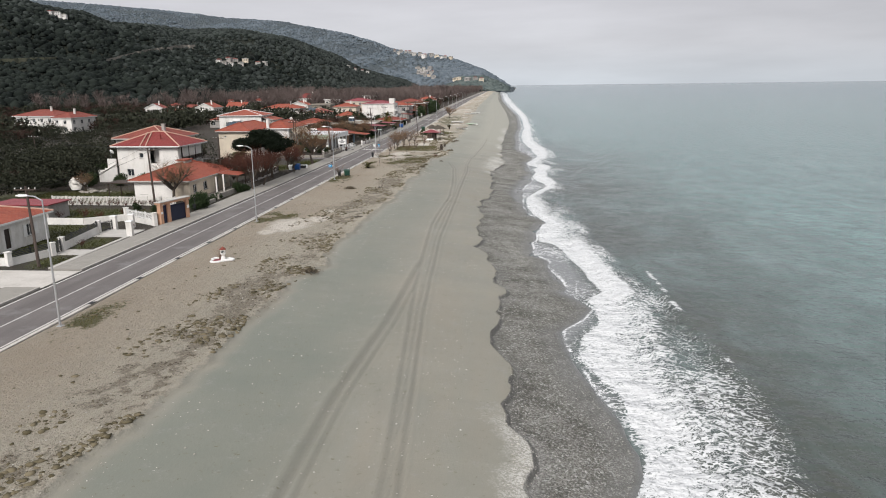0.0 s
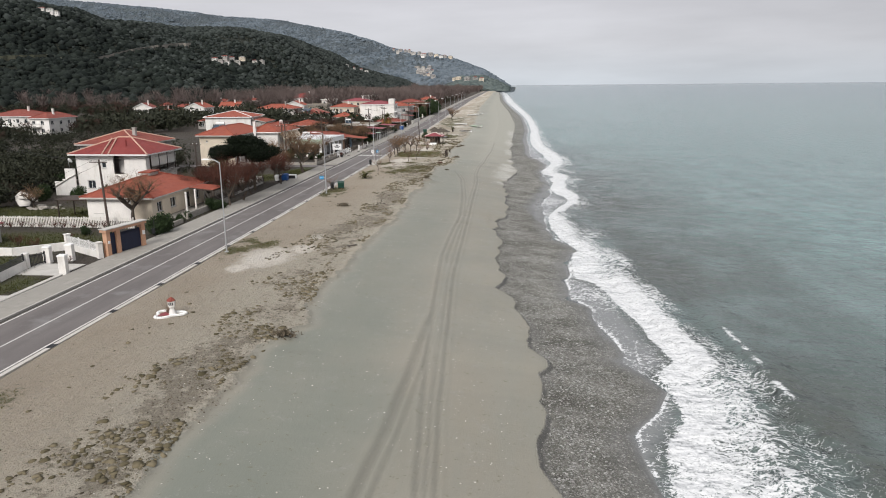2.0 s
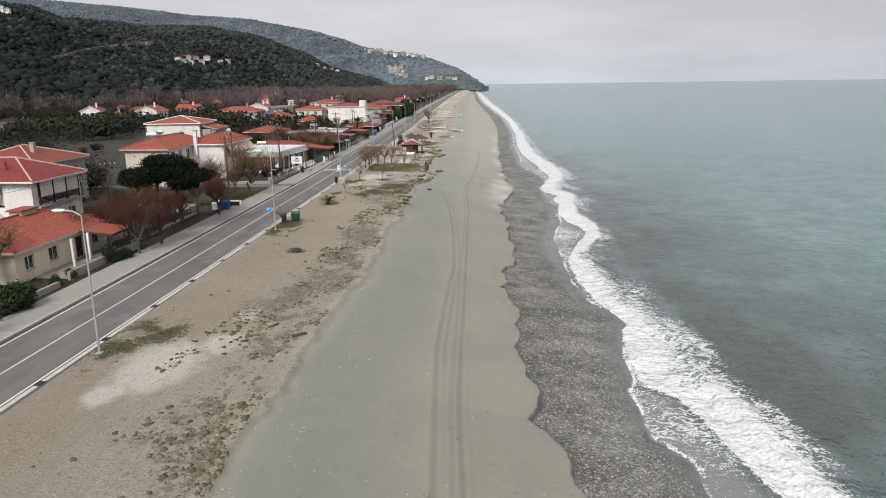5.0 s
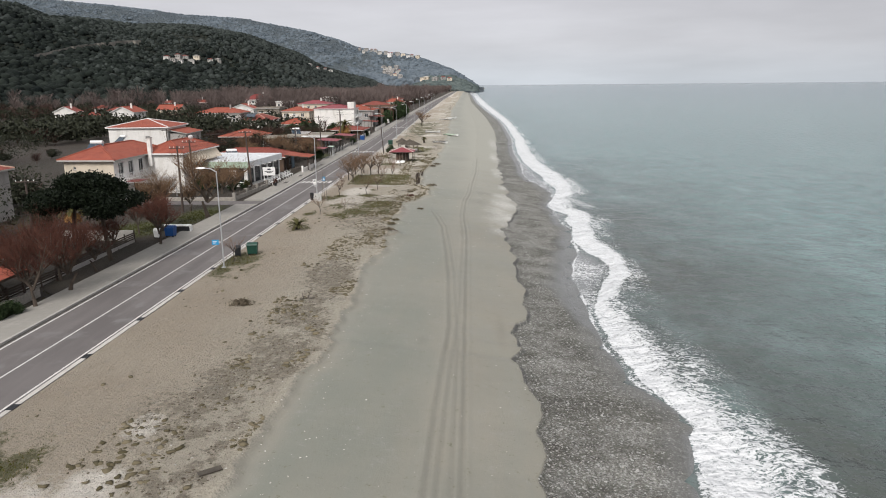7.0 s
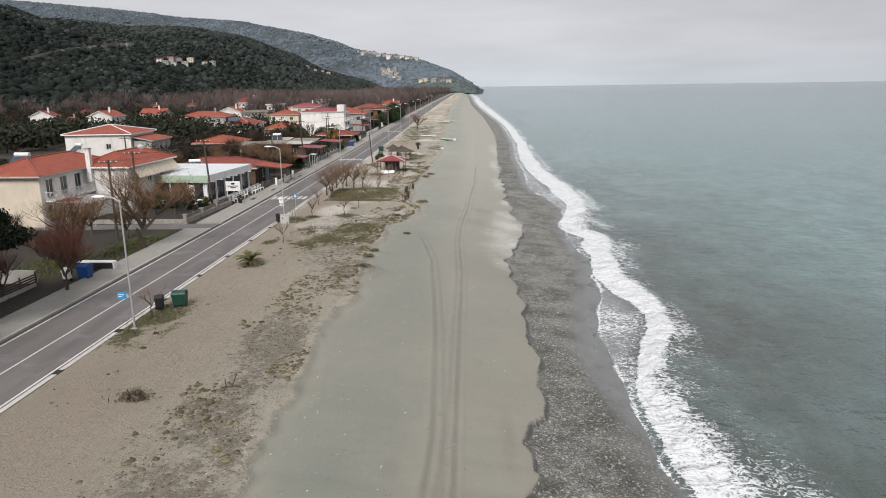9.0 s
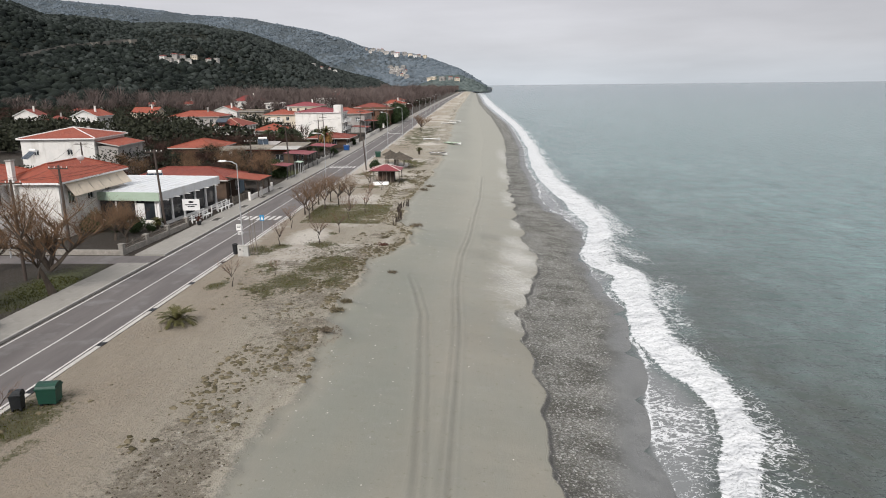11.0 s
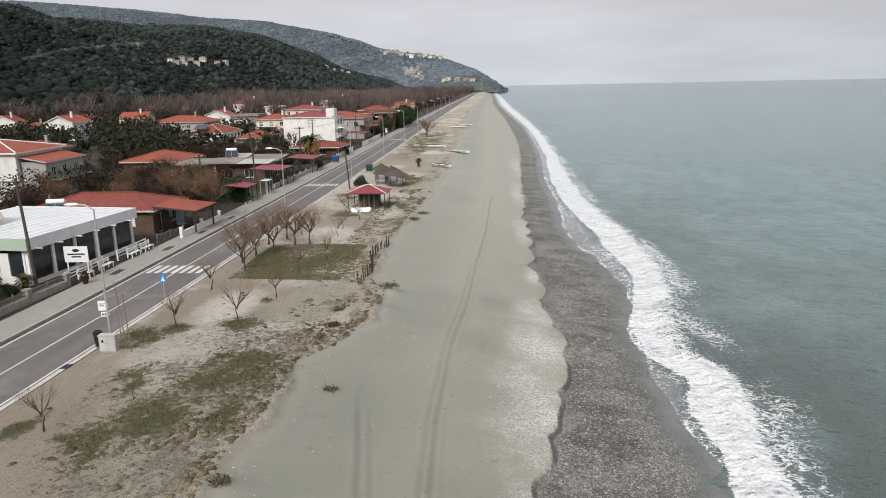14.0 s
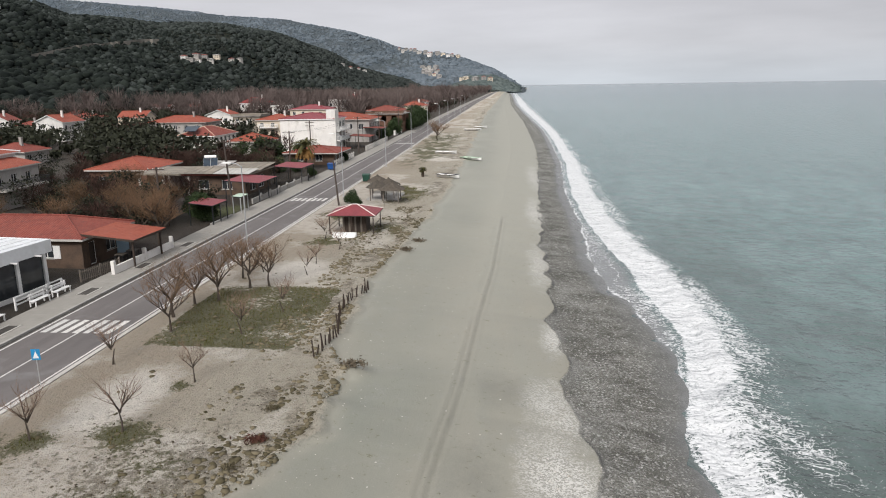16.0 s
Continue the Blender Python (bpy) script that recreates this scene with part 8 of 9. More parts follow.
part("drive", Buf().box(-39.2, 61.2, -0.2, -35.9, 63.4, 0.06), "pale_concrete", None, "pale concrete path to the garden gate", category="path", kind="structure")
part("lawn_edge", Buf().box(-36.2, 56.0, -0.2, -35.75, 69.4, 0.14), "pale_concrete", None, "pale kerb between lawn strip and footway", category="kerb", kind="structure")

gate = thing("garage_gate", "salmon gateway with a navy sliding gate under a beam", "gate", -35.6, 76.0, 0.1, 75)
for gx in (0.0, 1.25, 4.5):
    part("pier", Buf().box(gx, -0.25, -0.3, gx + 0.45, 0.25, 2.3), "salmon_plaster", gate)
part("beam", Buf().box(-0.15, -0.4, 2.3, 5.1, 0.4, 2.55), "salmon_plaster", gate)
part("coping", Buf().box(-0.22, -0.47, 2.55, 5.17, 0.47, 2.63), "pale_concrete", gate)
part("wicket", Buf().box(0.5, -0.05, 0.0, 1.2, 0.05, 2.1), "navy_metal", gate)
b = Buf().box(1.75, -0.05, 0.05, 4.45, 0.05, 1.85)
for i in range(9):
    b.tube((1.85 + i * 0.31, -0.05, 1.85), (1.85 + i * 0.31, 0.05, 1.85), 0.14, 0.14, 8)
part("gate_leaf", b, "navy_metal", gate)
part("letter_box", Buf().box(4.55, -0.33, 1.2, 4.85, -0.25, 1.6), "white_paint", gate)
part("letter_box", Buf().box(0.1, -0.33, 1.2, 0.3, -0.25, 1.45), "white_paint", gate)

low_wall("low grey stone wall along the footway", [(-36.1, 88.2), (-35.9, 93.0)], 0.5, "stone_wall", 0.25)
slat_fence("dark timber fence on a low wall by the pine", (-37.4, 103.5), (-36.9, 113.5), 0.35, 0.8, "dark_wood", 0.2, upright=False)
slat_fence("dark timber fence with level boards under the pine", (-37.6, 114.5), (-37.3, 126.4), 0.35, 0.85, "dark_wood", 0.2, upright=False)
low_wall("low concrete base wall of a timber fence", [(-37.55, 103.5), (-37.45, 126.4)], 0.35, "concrete", 0.2)
low_wall("pale panel wall of a yard", [(-45.5, 127.0), (-37.8, 127.2)], 1.1, "concrete", 0.15)
low_wall("stone wall in front of the restaurant", [(-35.4, 152.9), (-34.6, 166.4)], 0.55, "stone_wall", 0.35, None, 4.5, 1.05)
slat_fence("grey rail fence on a stone wall", (-35.3, 153.0), (-34.7, 166.2), 0.6, 0.5, "grey_wood", 0.25, upright=False)
low_wall("low stone wall along a side street", [(-58, 153.2), (-35.6, 152.9)], 0.5, "stone_wall", 0.3)
slat_fence("rough timber fence beside the tavern", (-34.6, 182.4), (-33.8, 187.0), 0.0, 1.0, "grey_wood", 0.22)
low_wall("white wall and piers along the tavern terrace", [(-33.6, 206.0), (-33.5, 212.0)], 0.3, "concrete", 0.2)
slat_fence("pale fence in front of a roadside house", (-34.0, 266.0), (-34.0, 284.0), 0.0, 1.1, "canvas_white", 0.3, 0.16)
slat_fence("white fence in front of the roadside houses", (-34.1, 298.0), (-34.3, 330.0), 0.0, 1.2, "canvas_white", 0.3, 0.16)

for px_, py_ in ((-32.5, 170.5), (-32.1, 179.5), (-31.9, 187.5), (-31.8, 196.0)):
    part("tree_pit", Buf().box(px_ - 0.4, py_ - 0.9, 0.0, px_ + 0.4, py_ + 0.9, 0.135), "dark_brown_grey", pavement)
    part("pit_edge", Buf().box(px_ - 0.5, py_ - 1.0, 0.0, px_ - 0.4, py_ + 1.0, 0.17).box(px_ + 0.4, py_ - 1.0, 0.0, px_ + 0.5, py_ + 1.0, 0.17), "pale_concrete", pavement)
pb = thing("litter_post", "dark post with a small litter bin on the footway", "litter bin", -34.9, 84.2, 0.13)
part("post", Buf().tube((0, 0, 0), (0, 0, 1.9), 0.04, 0.04, 8), "dark_metal", pb)
part("bin", Buf().lathe([(0.0, 0.5), (0.17, 0.5), (0.2, 1.05), (0.17, 1.05), (0.0, 0.6)], 10, 0.0, -0.24), "dark_metal", pb)
pp = thing("potted_shrub", "small reddish shrub in a dark pot on the footway", "potted plant", -33.3, 166.9, 0.13)
part("pot", Buf().lathe([(0.0, 0.0), (0.2, 0.0), (0.27, 0.45), (0.23, 0.45), (0.0, 0.4)], 12), "dark_metal", pp)
r_ = np.random.default_rng(77)
v, f = quads(r_, r_.normal(size=(220, 3)) * (0.2, 0.2, 0.18) + (0, 0, 0.8), 0.09, 0.5)
part("foliage", fast_mesh("foliage", v, f, "red_twigs"), "red_twigs", pp)

# garden rubbish and sheds
tp = thing("tarpaulin_heap", "white tarpaulin thrown over a garden heap", "tarpaulin", -62.4, 102.5, 0, 0)
v, f = clumps(np.random.default_rng(3), np.array([(0, 0, 0.7), (0.6, 0.3, 1.1), (-0.4, 0.2, 1.2), (0.2, -0.3, 1.6)]), np.array([1.1, 0.9, 0.9, 0.7]), 0.9, 0.3)
part("sheet", fast_mesh("sheet", v, f, "canvas_white"), "canvas_white", tp)
rb = thing("rubble_heap", "grey heap of rubble and boards in a garden", "rubble", -58.5, 101.5, 0, 0)
v, f = clumps(np.random.default_rng(4), np.random.default_rng(5).normal(size=(26, 3)) * (1.3, 0.6, 0.12) + (0, 0, 0.15), np.random.default_rng(6).uniform(0.15, 0.5, 26), 0.5, 0.3)
part("debris", fast_mesh("debris", v, f, "stone_wall"), "stone_wall", rb, kind="stuff")
sh = thing("garden_shed", "low shed with a dark red sheet roof", "shed", -58.0, 78.0, 0, -2)
part("wall", Buf().box(0, 0, -0.1, 7.5, 4.0, 2.0), "grey_plaster", sh)
part("roof", Buf().box(-0.3, -0.3, 2.0, 7.8, 4.3, 2.12), "crimson_sheet", sh)


# ---- beach ----
kz = ground_at(-16.2, 204.4)
ki = thing("beach_kiosk", "wooden beach kiosk with a crimson hip roof", "kiosk", -18.6, 202.3, kz, 0)
t_, b_, caps = roof_mesh(4.9, 4.4, 2.1, 0.85, 0.25, "hip", 0.1)
o = part("roof", t_, "crimson_sheet", ki)
part("boarding", b_, "dark_wood", o)
c = Buf()
for p, q in caps:
    c.tube(p, q, 0.06, 0.06, 5)
part("ridge_strip", c, "canvas_white", o)
for px in (0.0, 2.4, 4.8):
    for py in (0.0, 4.2):
        part("post", Buf().box(px, py, -0.1, px + 0.1, py + 0.1, 2.05), "dark_wood", ki)
for i in range(12):
    part("wall_board", Buf().box(1.2 + i * 0.22, 1.2, 0.0, 1.4 + i * 0.22, 1.25, 1.7), "dark_wood" if i % 3 else "grey_wood", ki)
part("counter_wall", Buf().box(1.2, 1.25, 0, 3.84, 3.4, 1.7), "dark_wood", ki)
b = Buf()
for px in (0.05, 4.85):
    b.beam((px, 0, 0.9), (px, 4.3, 0.9), 0.07).beam((px, 0, 0.45), (px, 4.3, 0.45), 0.05)
part("side_rail", b, "grey_wood", ki)
wb = thing("upturned_board", "white upturned dinghy lying before the kiosk", "boat", -16.6, 200.9, ground_at(-16.6, 200.9), 2)
hull = Buf()
prof = [(-1.3, 0.25), (-1.1, 0.5), (0.0, 0.55), (1.1, 0.5), (1.3, 0.25)]
for (xa, wa), (xb, wb_) in zip(prof, prof[1:]):
    hull.face([(xa, -wa, 0), (xb, -wb_, 0), (xb, -wb_ * 0.6, 0.42), (xa, -wa * 0.6, 0.42)])
    hull.face([(xa, -wa * 0.6, 0.42), (xb, -wb_ * 0.6, 0.42), (xb, wb_ * 0.6, 0.42), (xa, wa * 0.6, 0.42)])
    hull.face([(xa, wa * 0.6, 0.42), (xb, wb_ * 0.6, 0.42), (xb, wb_, 0), (xa, wa, 0)])
for xa, wa in (prof[0], prof[-1]):
    hull.face([(xa, -wa, 0), (xa, -wa * 0.6, 0.42), (xa, wa * 0.6, 0.42), (xa, wa, 0)])
part("hull", hull, "white_paint", wb)
part("keel", Buf().box(-1.2, -0.03, 0.42, 1.2, 0.03, 0.47), "white_paint", wb)


def thatch_umbrella(x, y, r=1.7, h=2.3):
    ob = thing("thatched_umbrella", "weathered thatched beach umbrella on timber posts", "beach umbrella", x, y, ground_at(x, y), 0, "thatched umbrellas")
    for a in range(4):
        px, py = 0.75 * r * math.cos(a * 1.571 + 0.78), 0.75 * r * math.sin(a * 1.571 + 0.78)
        part("post", Buf().tube((px, py, -0.1), (px, py, h - 0.35), 0.07, 0.06, 6), "grey_wood", ob)
    b = Buf()
    pr_ = random.Random(int(x * 7))
    for ring in range(4):
        r0, r1 = r * (1.05 - ring * 0.25), r * (0.72 - ring * 0.24)
        z0_ = h - 0.45 + ring * 0.22
        for i in range(22):
            a0, a1 = 6.283 * i / 22, 6.283 * (i + 1) / 22
            k0 = r0 * pr_.uniform(0.94, 1.06)
            b.face([(k0 * math.cos(a0), k0 * math.sin(a0), z0_ + pr_.uniform(-0.06, 0.02)), (k0 * math.cos(a1), k0 * math.sin(a1), z0_ + pr_.uniform(-0.06, 0.02)), (max(r1, 0.02) * math.cos(a1), max(r1, 0.02) * math.sin(a1), z0_ + 0.32), (max(r1, 0.02) * math.cos(a0), max(r1, 0.02) * math.sin(a0), z0_ + 0.32)])
    part("thatch", b, "thatch", ob)
    part("finial", Buf().lathe([(0.12, h + 0.4), (0.09, h + 0.55), (0.0, h + 0.62)], 6), "dark_wood", ob)
    return ob


for ux, uy, ur in ((-18.6, 230.8, 1.7), (-16.4, 227.6, 1.7), (-15.2, 223.4, 1.9), (-17.6, 225.2, 1.6)):
    thatch_umbrella(ux, uy, ur)
part("beach_terrace", Buf().box(-19.2, 224.6, -0.5, -14.6, 231.5, 0.02), "concrete", None, "low pale slab terrace under the umbrellas", category="terrace", kind="structure")


def boat(x, y, rot, L, material, label, band=None):
    ob = thing("boat", label, "boat", x, y, ground_at(x, y), rot)
    b, inner = Buf(), Buf()
    st = [(-0.5, 0.62, 0.55), (-0.25, 0.78, 0.5), (0.1, 0.8, 0.5), (0.35, 0.55, 0.58), (0.5, 0.04, 0.72)]
    k_ = L * 0.24
    for (a, wa, ha), (c_, wc, hc) in zip(st, st[1:]):
        for sg in (-1, 1):
            q = [(a * L, sg * wa * k_ * 0.45, 0.05), (c_ * L, sg * wc * k_ * 0.45, 0.05), (c_ * L, sg * wc * k_, hc), (a * L, sg * wa * k_, ha)]
            b.face(q if sg < 0 else q[::-1])
            inner.face((q[::-1] if sg < 0 else q))
        b.face([(a * L, -wa * k_ * 0.45, 0.05), (a * L, wa * k_ * 0.45, 0.05), (c_ * L, wc * k_ * 0.45, 0.05), (c_ * L, -wc * k_ * 0.45, 0.05)])
        inner.face([(a * L, -wa * k_ * 0.7, 0.3), (c_ * L, -wc * k_ * 0.7, 0.3), (c_ * L, wc * k_ * 0.7, 0.3), (a * L, wa * k_ * 0.7, 0.3)])
    a, wa, ha = st[0]
    b.face([(a * L, -wa * k_ * 0.45, 0.05), (a * L, -wa * k_, ha), (a * L, wa * k_, ha), (a * L, wa * k_ * 0.45, 0.05)])
    part("hull", b, material, ob)
    part("deck", inner, "white_paint", ob)
    for t in (-0.2, 0.15):
        part("thwart", Buf().box(t * L - 0.12, -0.7 * k_, 0.4, t * L + 0.12, 0.7 * k_, 0.45), "grey_wood", ob)
    if band:
        g = Buf()
        for (a, wa, ha), (c_, wc, hc) in zip(st, st[1:]):
            for sg in (-1, 1):
                g.beam((a * L, sg * wa * k_, ha), (c_ * L, sg * wc * k_, hc), 0.09)
        part("gunwale", g, band, ob)
    return ob


boat(-9.7, 249.5, -28, 4.4, "white_paint", "white rowing boat drawn up on the sand", "dark_metal")
boat(-7.4, 280.5, -38, 5.6, "pale_green_paint", "white and green boat lying on the beach", "pale_green_paint")
boat(-13.9, 291.5, -12, 5.0, "white_paint", "white boat on the upper beach", "white_paint")
boat(-12.0, 372.0, 10, 6.0, "white_paint", "white boat far along the beach", "white_paint")
boat(-10.0, 388.0, -20, 5.0, "white_paint", "second white boat far along the beach", "white_paint")

# shrine planter on the verge
sr = thing("roadside_shrine", "small white roadside shrine in a white stone border", "shrine", -21.8, 59.9, ground_at(-21.8, 59.9), 15)
sr.scale = (0.78, 0.78, 0.78)
ring = Buf()
for i in range(24):
    a0, a1 = 6.283 * i / 24, 6.283 * (i + 1) / 24
    p0 = (1.5 * math.cos(a0) * (0.8 + 0.25 * math.cos(3 * a0)), 1.1 * math.sin(a0) * (0.8 + 0.25 * math.cos(3 * a0)), 0.08)
    p1 = (1.5 * math.cos(a1) * (0.8 + 0.25 * math.cos(3 * a1)), 1.1 * math.sin(a1) * (0.8 + 0.25 * math.cos(3 * a1)), 0.08)
    ring.tube(p0, p1, 0.13, 0.13, 6)
part("border", ring, "white_paint", sr)
bd_ = Buf()
bd_.face([(-1.35, -0.45, 0.1), (0.25, -0.5, 0.1), (0.2, 0.55, 0.1), (-0.4, 0.6, 0.1)])
part("red_bed", bd_, "crimson_sheet", sr)
part("pedestal", Buf().lathe([(0.38, 0.0), (0.26, 0.3), (0.18, 0.6), (0.3, 0.8), (0.3, 0.88), (0.0, 0.88)], 10, 0.35, 0.0), "white_plaster", sr)
bx = part("shrine_box", Buf().box(0.08, -0.26, 0.88, 0.62, 0.26, 1.35), "white_plaster", sr)
for i in range(3):
    part("arch", Buf().box(0.14 + i * 0.16, -0.28, 0.95, 0.24 + i * 0.16, -0.262, 1.22), "dark_metal", bx)
part("shrine_roof", Buf().lathe([(0.42, 1.35), (0.3, 1.5), (0.0, 1.72)], 8, 0.35, 0.0), "worn_tiles", sr)
tw = Buf()
pr_ = random.Random(4)
for i in range(30):
    a = pr_.uniform(0, 6.283)
    tw.tube((-0.1, 0.2, 0.1), (-0.1 + math.cos(a) * pr_.uniform(0.3, 1.1), 0.2 + math.sin(a) * pr_.uniform(0.2, 0.7), pr_.uniform(0.9, 1.9)), 0.015, 0.006, 3, False)
part("dry_shrub", tw, "grey_twigs", sr)

# stick fence of the lawn
sf = thing("stick_fence", "row of weathered dark stakes along the lawn", "fence", -10.6, 167.8, 0, 0)
pr_ = random.Random(8)
for i in range(34):
    y = i * 0.45
    if 6.2 < y < 7.4:
        continue
    x = 0.35 * math.sin(y * 0.5) + pr_.uniform(-0.12, 0.12) + (0.0 if y < 7 else -0.1)
    z = ground_at(-10.6 + x, 167.8 + y)
    hh = pr_.uniform(0.5, 1.1)
    part("stake", Buf().tube((x, y, z - 0.2), (x + pr_.uniform(-0.15, 0.15), y + pr_.uniform(-0.12, 0.12), z + hh), 0.06, 0.045, 5), "dark_wood", sf)
dl = thing("driftwood", "bleached forked piece of driftwood on the sand", "driftwood", -14.5, 106.7, ground_at(-14.5, 106.7))
for a, b_ in (((-0.6, 0, 0.05), (0.5, 0.1, 0.15)), ((0, 0, 0.1), (0.25, 0.3, 0.75)), ((0.2, 0.05, 0.1), (0.7, -0.4, 0.25)), ((-0.3, 0, 0.1), (-0.5, 0.5, 0.35))):
    part("branch", Buf().tube(a, b_, 0.05, 0.025, 5), "thatch", dl)
for nm, lb_, x, y, s, m in (("weed_clump", "dark matted clump of dry weed on the sand", -19.2, 105.4, 0.8, "drift_litter"), ("weed_clump", "dark clump of dry weed on the sand", -12.4, 56.8, 0.7, "drift_litter"), ("weed_clump", "dark clod of roots at the sand step", -10.9, 131.3, 0.5, "drift_litter"),
                            ("weed_tuft", "dark olive weed tuft at the edge of the sand step", -10.9, 138.6, 0.45, "tufts"), ("weed_tuft", "dark olive weed tuft on the mound", -11.2, 136.9, 0.4, "tufts"), ("weed_tuft", "weed tuft on the open sand", -11.0, 155.4, 0.3, "tufts"),
                            ("weed_clump", "dry red-brown weed clump on the sand", -10.6, 157.8, 0.45, "red_twigs"), ("weed_tuft", "weed tuft on the sandy mound", -10.8, 160.8, 0.35, "tufts"), ("weed_clump", "dark root clump on the sand", -8.6, 148.3, 0.35, "drift_litter"),
                            ("weed_clump", "dark root mat at the mound", -7.9, 166.1, 0.6, "drift_litter"), ("weed_clump", "dark clump of litter near the lawn", -9.3, 196.0, 0.6, "drift_litter"), ("weed_clump", "dark clump of drift litter", -8.6, 200.5, 0.6, "drift_litter")):
    ob = thing(nm, lb_, "weeds", x, y, ground_at(x, y))
    r_ = np.random.default_rng(int(abs(x * 100 + y)))
    c_ = r_.normal(size=(260, 3)) * (s * 0.55, s * 0.4, s * 0.16) + (0, 0, s * 0.15)
    c_[:, 2] = np.abs(c_[:, 2])
    v, f = quads(r_, c_, 0.16 * s + 0.05, 0.25)
    part("tangle", fast_mesh("tangle", v, f, m), m, ob, kind="stuff")
pk = thing("plank", "pale broken plank lying on the sand", "plank", -13.2, 82.2, ground_at(-13.2, 82.2) + 0.03, 35)
part("board", Buf().box(-0.5, -0.18, 0, 0.5, 0.18, 0.06), "thatch", pk)


# ---- pebbles, litter and weeds ----
def scattered(seed, n, x0, x1, y0, y1, keep_name, power=1.0, floor=0.5, near=1.0):
    r_ = np.random.default_rng(seed)
    y = y0 + (y1 - y0) * r_.random(n) ** near
    x = x0 + (x1 - x0) * r_.random(n)
    w = ground_weights(x, y, 0 * x)[keep_name]
    k_ = w > floor + (1 - floor) * r_.random(n) ** power
    return r_, x[k_], y[k_]


OCT = np.array([(1, 0, 0), (-1, 0, 0), (0, 1, 0), (0, -1, 0), (0, 0, 1), (0, 0, -0.4)], float)
OCT_F = np.array([(0, 2, 4), (2, 1, 4), (1, 3, 4), (3, 0, 4), (2, 0, 5), (1, 2, 5), (3, 1, 5), (0, 3, 5)])


def stones(r_, x, y, low, high, flat=0.55):
    n = len(x)
    s = low + (high - low) * r_.random(n) ** 3
    v = OCT[None] * r_.uniform(0.6, 1.3, (n, 6, 1)) * s[:, None, None]
    a = r_.uniform(0, 6.28, n)
    c, q = np.cos(a)[:, None], np.sin(a)[:, None]
    z = ground_height(x, y)
    v = np.stack([v[..., 0] * c - v[..., 1] * q + x[:, None], v[..., 0] * q + v[..., 1] * c + y[:, None], v[..., 2] * flat + z[:, None]], -1)
    return v.reshape(-1, 3), (OCT_F[None] + 6 * np.arange(n)[:, None, None]).reshape(-1, 3)


r_, x, y = scattered(51, 62000, 0, 13, 18, 190, "shingle", 1.0, 0.6, 1.5)
ok = (x < shore(y) - 0.3) & (ground_weights(x, y, 0 * x)["slick"] < 0.3)
v, f = stones(r_, x[ok], y[ok], 0.018, 0.075)
part("shingle_pebbles", fast_mesh("shingle_pebbles", v, f, "pebbles"), "pebbles", None, "grey and white beach pebbles", category="pebbles", kind="stuff")
r_, x, y = scattered(52, 26000, -1, 7, 18, 230, "whitepeb", 1.0, 0.2, 1.0)
v, f = stones(r_, x, y, 0.03, 0.085)
part("white_pebbles", fast_mesh("white_pebbles", v, f, "litter"), "litter", None, "pale pebbles at the crest of the beach", category="pebbles", kind="stuff")
r_ = np.random.default_rng(53)
y = 18 + 190 * r_.random(5200)
x = scarp(y) + r_.normal(size=5200) * 2.6 - 0.8
x[:900] = -11 + 13 * r_.random(900)
y[900:1700], x[900:1700] = 18 + 48 * r_.random(800), -6.5 + 9 * r_.random(800)
v, f = stones(r_, x, y, 0.012, 0.07)
part("beach_litter", fast_mesh("beach_litter", v, f, "litter"), "litter", None, "scattered pale shells, stones and scraps on the sand", category="litter", kind="stuff")
r_, x, y = scattered(54, 130000, -22, -6, 18, 215, "crumb", 1.0, 0.20)
v, f = stones(r_, x, y, 0.012, 0.10, 0.5)
part("sand_clods", fast_mesh("sand_clods", v, f, "drift_litter"), "drift_litter", None, "dark clods, seaweed and twigs along the sand step", category="clods", kind="stuff")


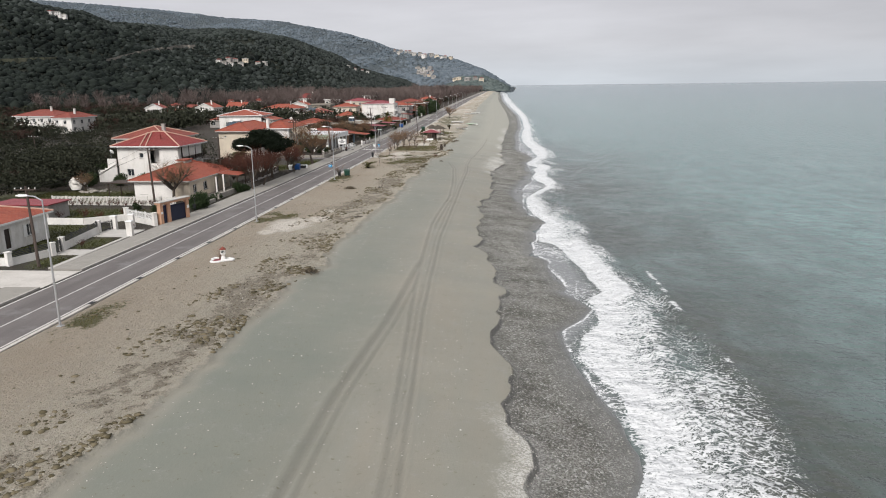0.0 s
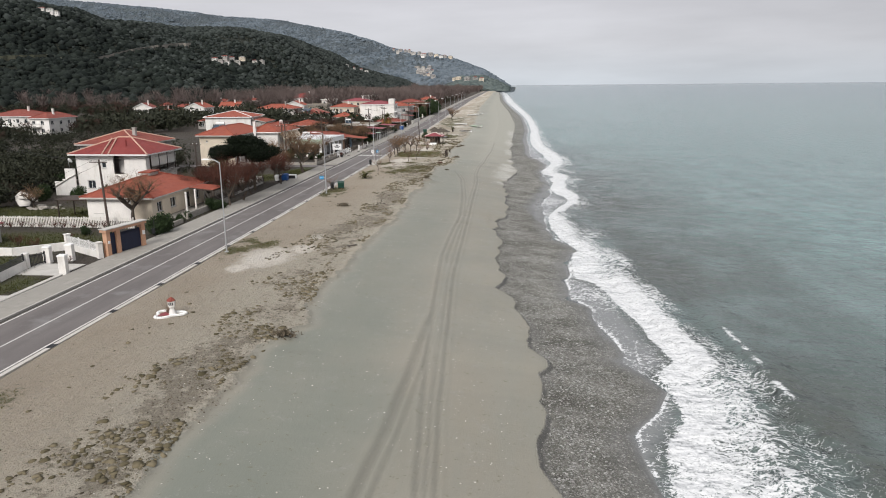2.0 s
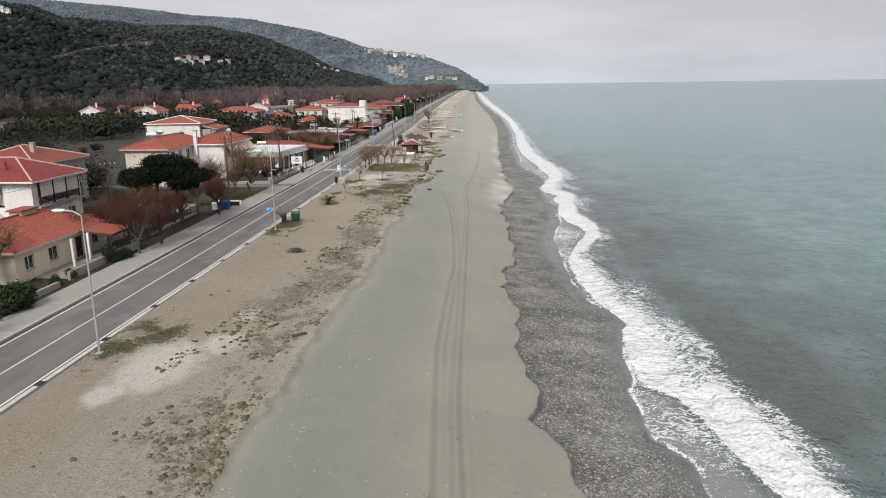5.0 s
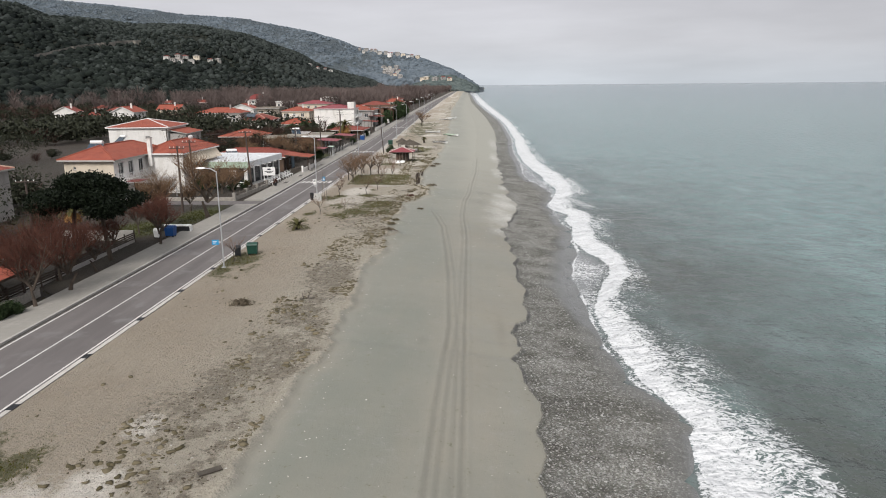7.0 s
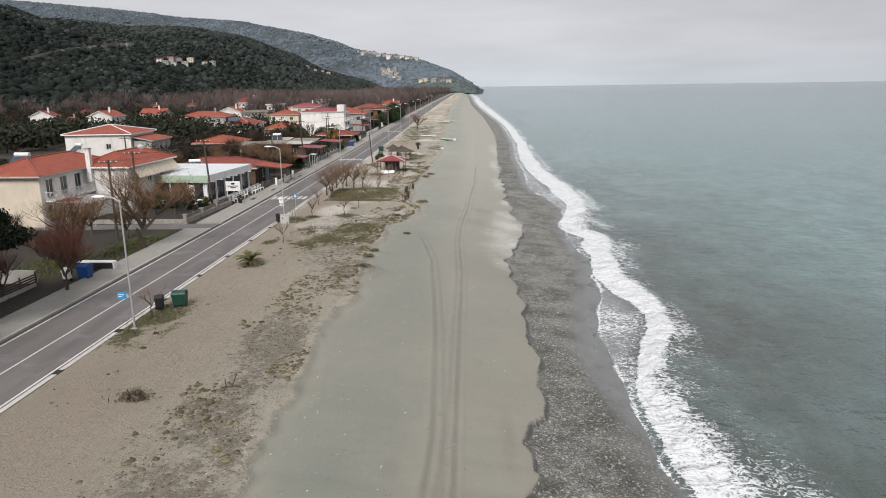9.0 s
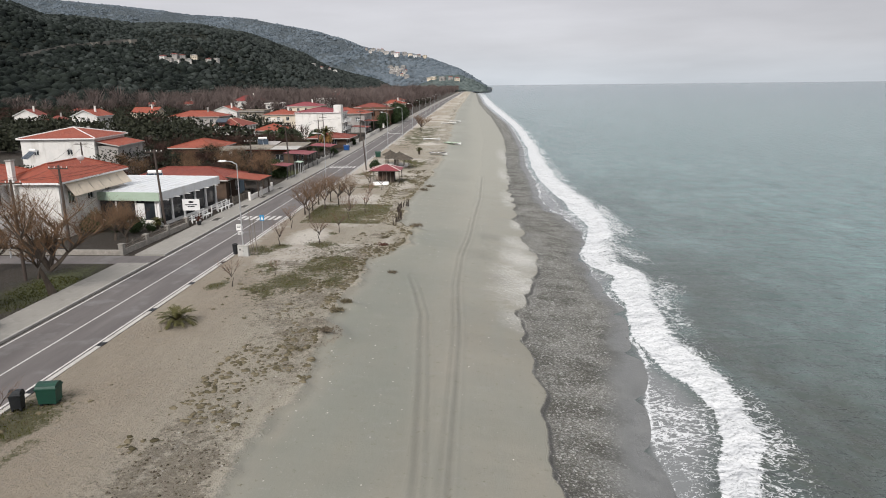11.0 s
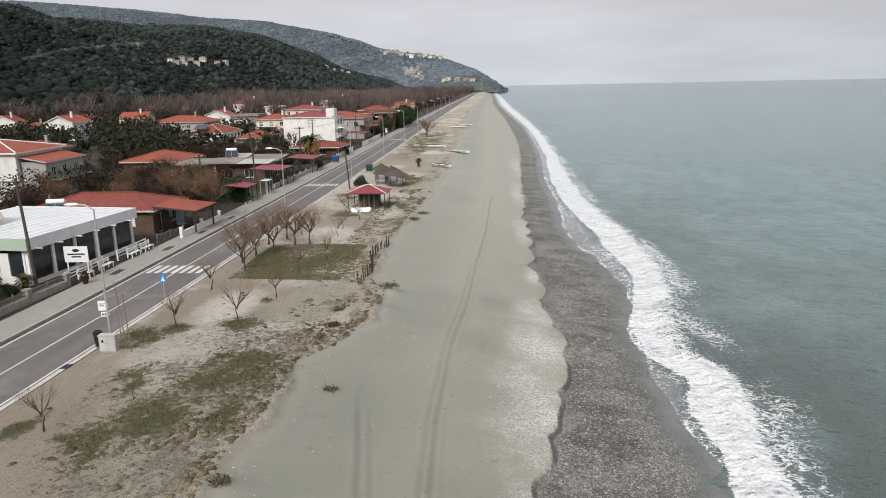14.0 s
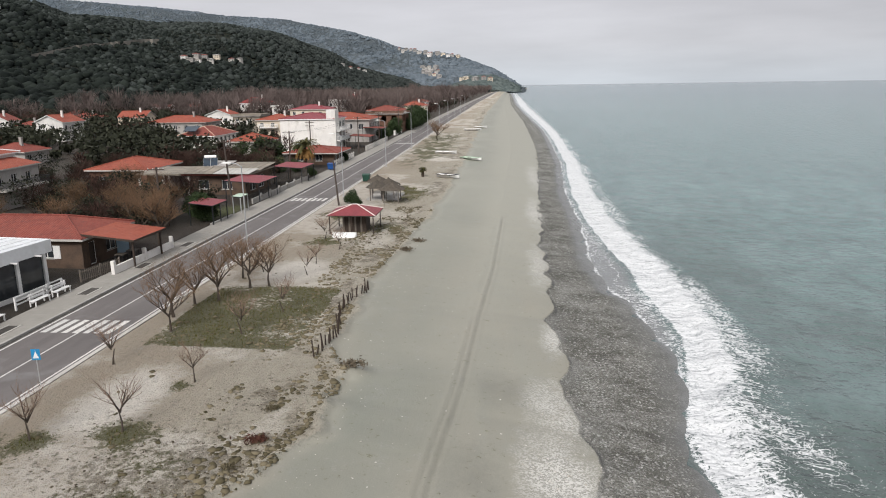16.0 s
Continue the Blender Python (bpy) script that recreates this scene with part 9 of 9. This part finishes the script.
# low dark tufts and clods heaped along the step of the sand
r_ = np.random.default_rng(57)
n_ = 60000
y = 20 + 200 * r_.random(n_)
x = scarp(y) - 0.3 - 5.2 * r_.random(n_) ** 1.5 * (0.4 + 1.2 * fbm(y * 0.05, y * 0, 58))
x[:9000] = kerb_r(y[:9000]) + 1.2 + (scarp(y[:9000]) - kerb_r(y[:9000]) - 1.5) * r_.random(9000)
w_ = ground_weights(x, y, 0 * x)
patch_ = smooth(fbm(x * 0.5, y * 0.35, 59), 0.40, 0.60) ** 1.5
keep = r_.random(n_) < np.where(np.arange(n_) < 9000, 0.22 * patch_ + 0.8 * w_["weeds"], 0.6 * patch_)
x, y = x[keep], y[keep]
v, f = clumps(r_, np.stack([x, y, ground_height(x, y) + 0.01], 1), 0.018 + 0.21 * r_.random(len(x)) ** 4.5, 0.42, 0.6)
part("weed_tufts", fast_mesh("weed_tufts", v, f, "tufts"), "tufts", None, "dark dry weed tufts and clods along the sand step", category="weeds", kind="stuff")


def blades(seed, n, box, name, label, material, key, floor, low, high, width):
    r2, x, y = scattered(seed, n, *box, key, 1.0, floor)
    m = len(x)
    z = ground_height(x, y)
    h = low + (high - low) * r2.random(m)
    a, b = r2.uniform(0, 6.28, m), r2.uniform(0, 6.28, m)
    s = np.stack([np.cos(a), np.sin(a), 0 * a], 1) * (width * r2.uniform(0.6, 1.4, m))[:, None]
    p = np.stack([x, y, z - 0.02], 1)
    t = p + np.stack([np.cos(b) * h * 0.5, np.sin(b) * h * 0.5, h], 1)
    v = np.stack([p - s, p + s, t], 1).reshape(-1, 3)
    part(name, fast_mesh(name, v, np.arange(3 * m).reshape(-1, 3), material), material, None, label, category="grass", kind="stuff")


blades(61, 170000, (-26, -10, 36, 240), "verge_grass", "low green weeds and grass on the sandy verge", "grass_blades", "weeds", 0.3, 0.05, 0.16, 0.03)
blades(62, 60000, (-26, -10, 36, 240), "dry_grass", "dry yellow grass on the verge", "dry_weeds", "weeds", 0.2, 0.05, 0.22, 0.02)
blades(63, 120000, (-66, -34.5, 55, 145), "garden_grass", "rough dark garden grass behind the footway", "lawn_blades", "weeds", 0.3, 0.06, 0.2, 0.06)
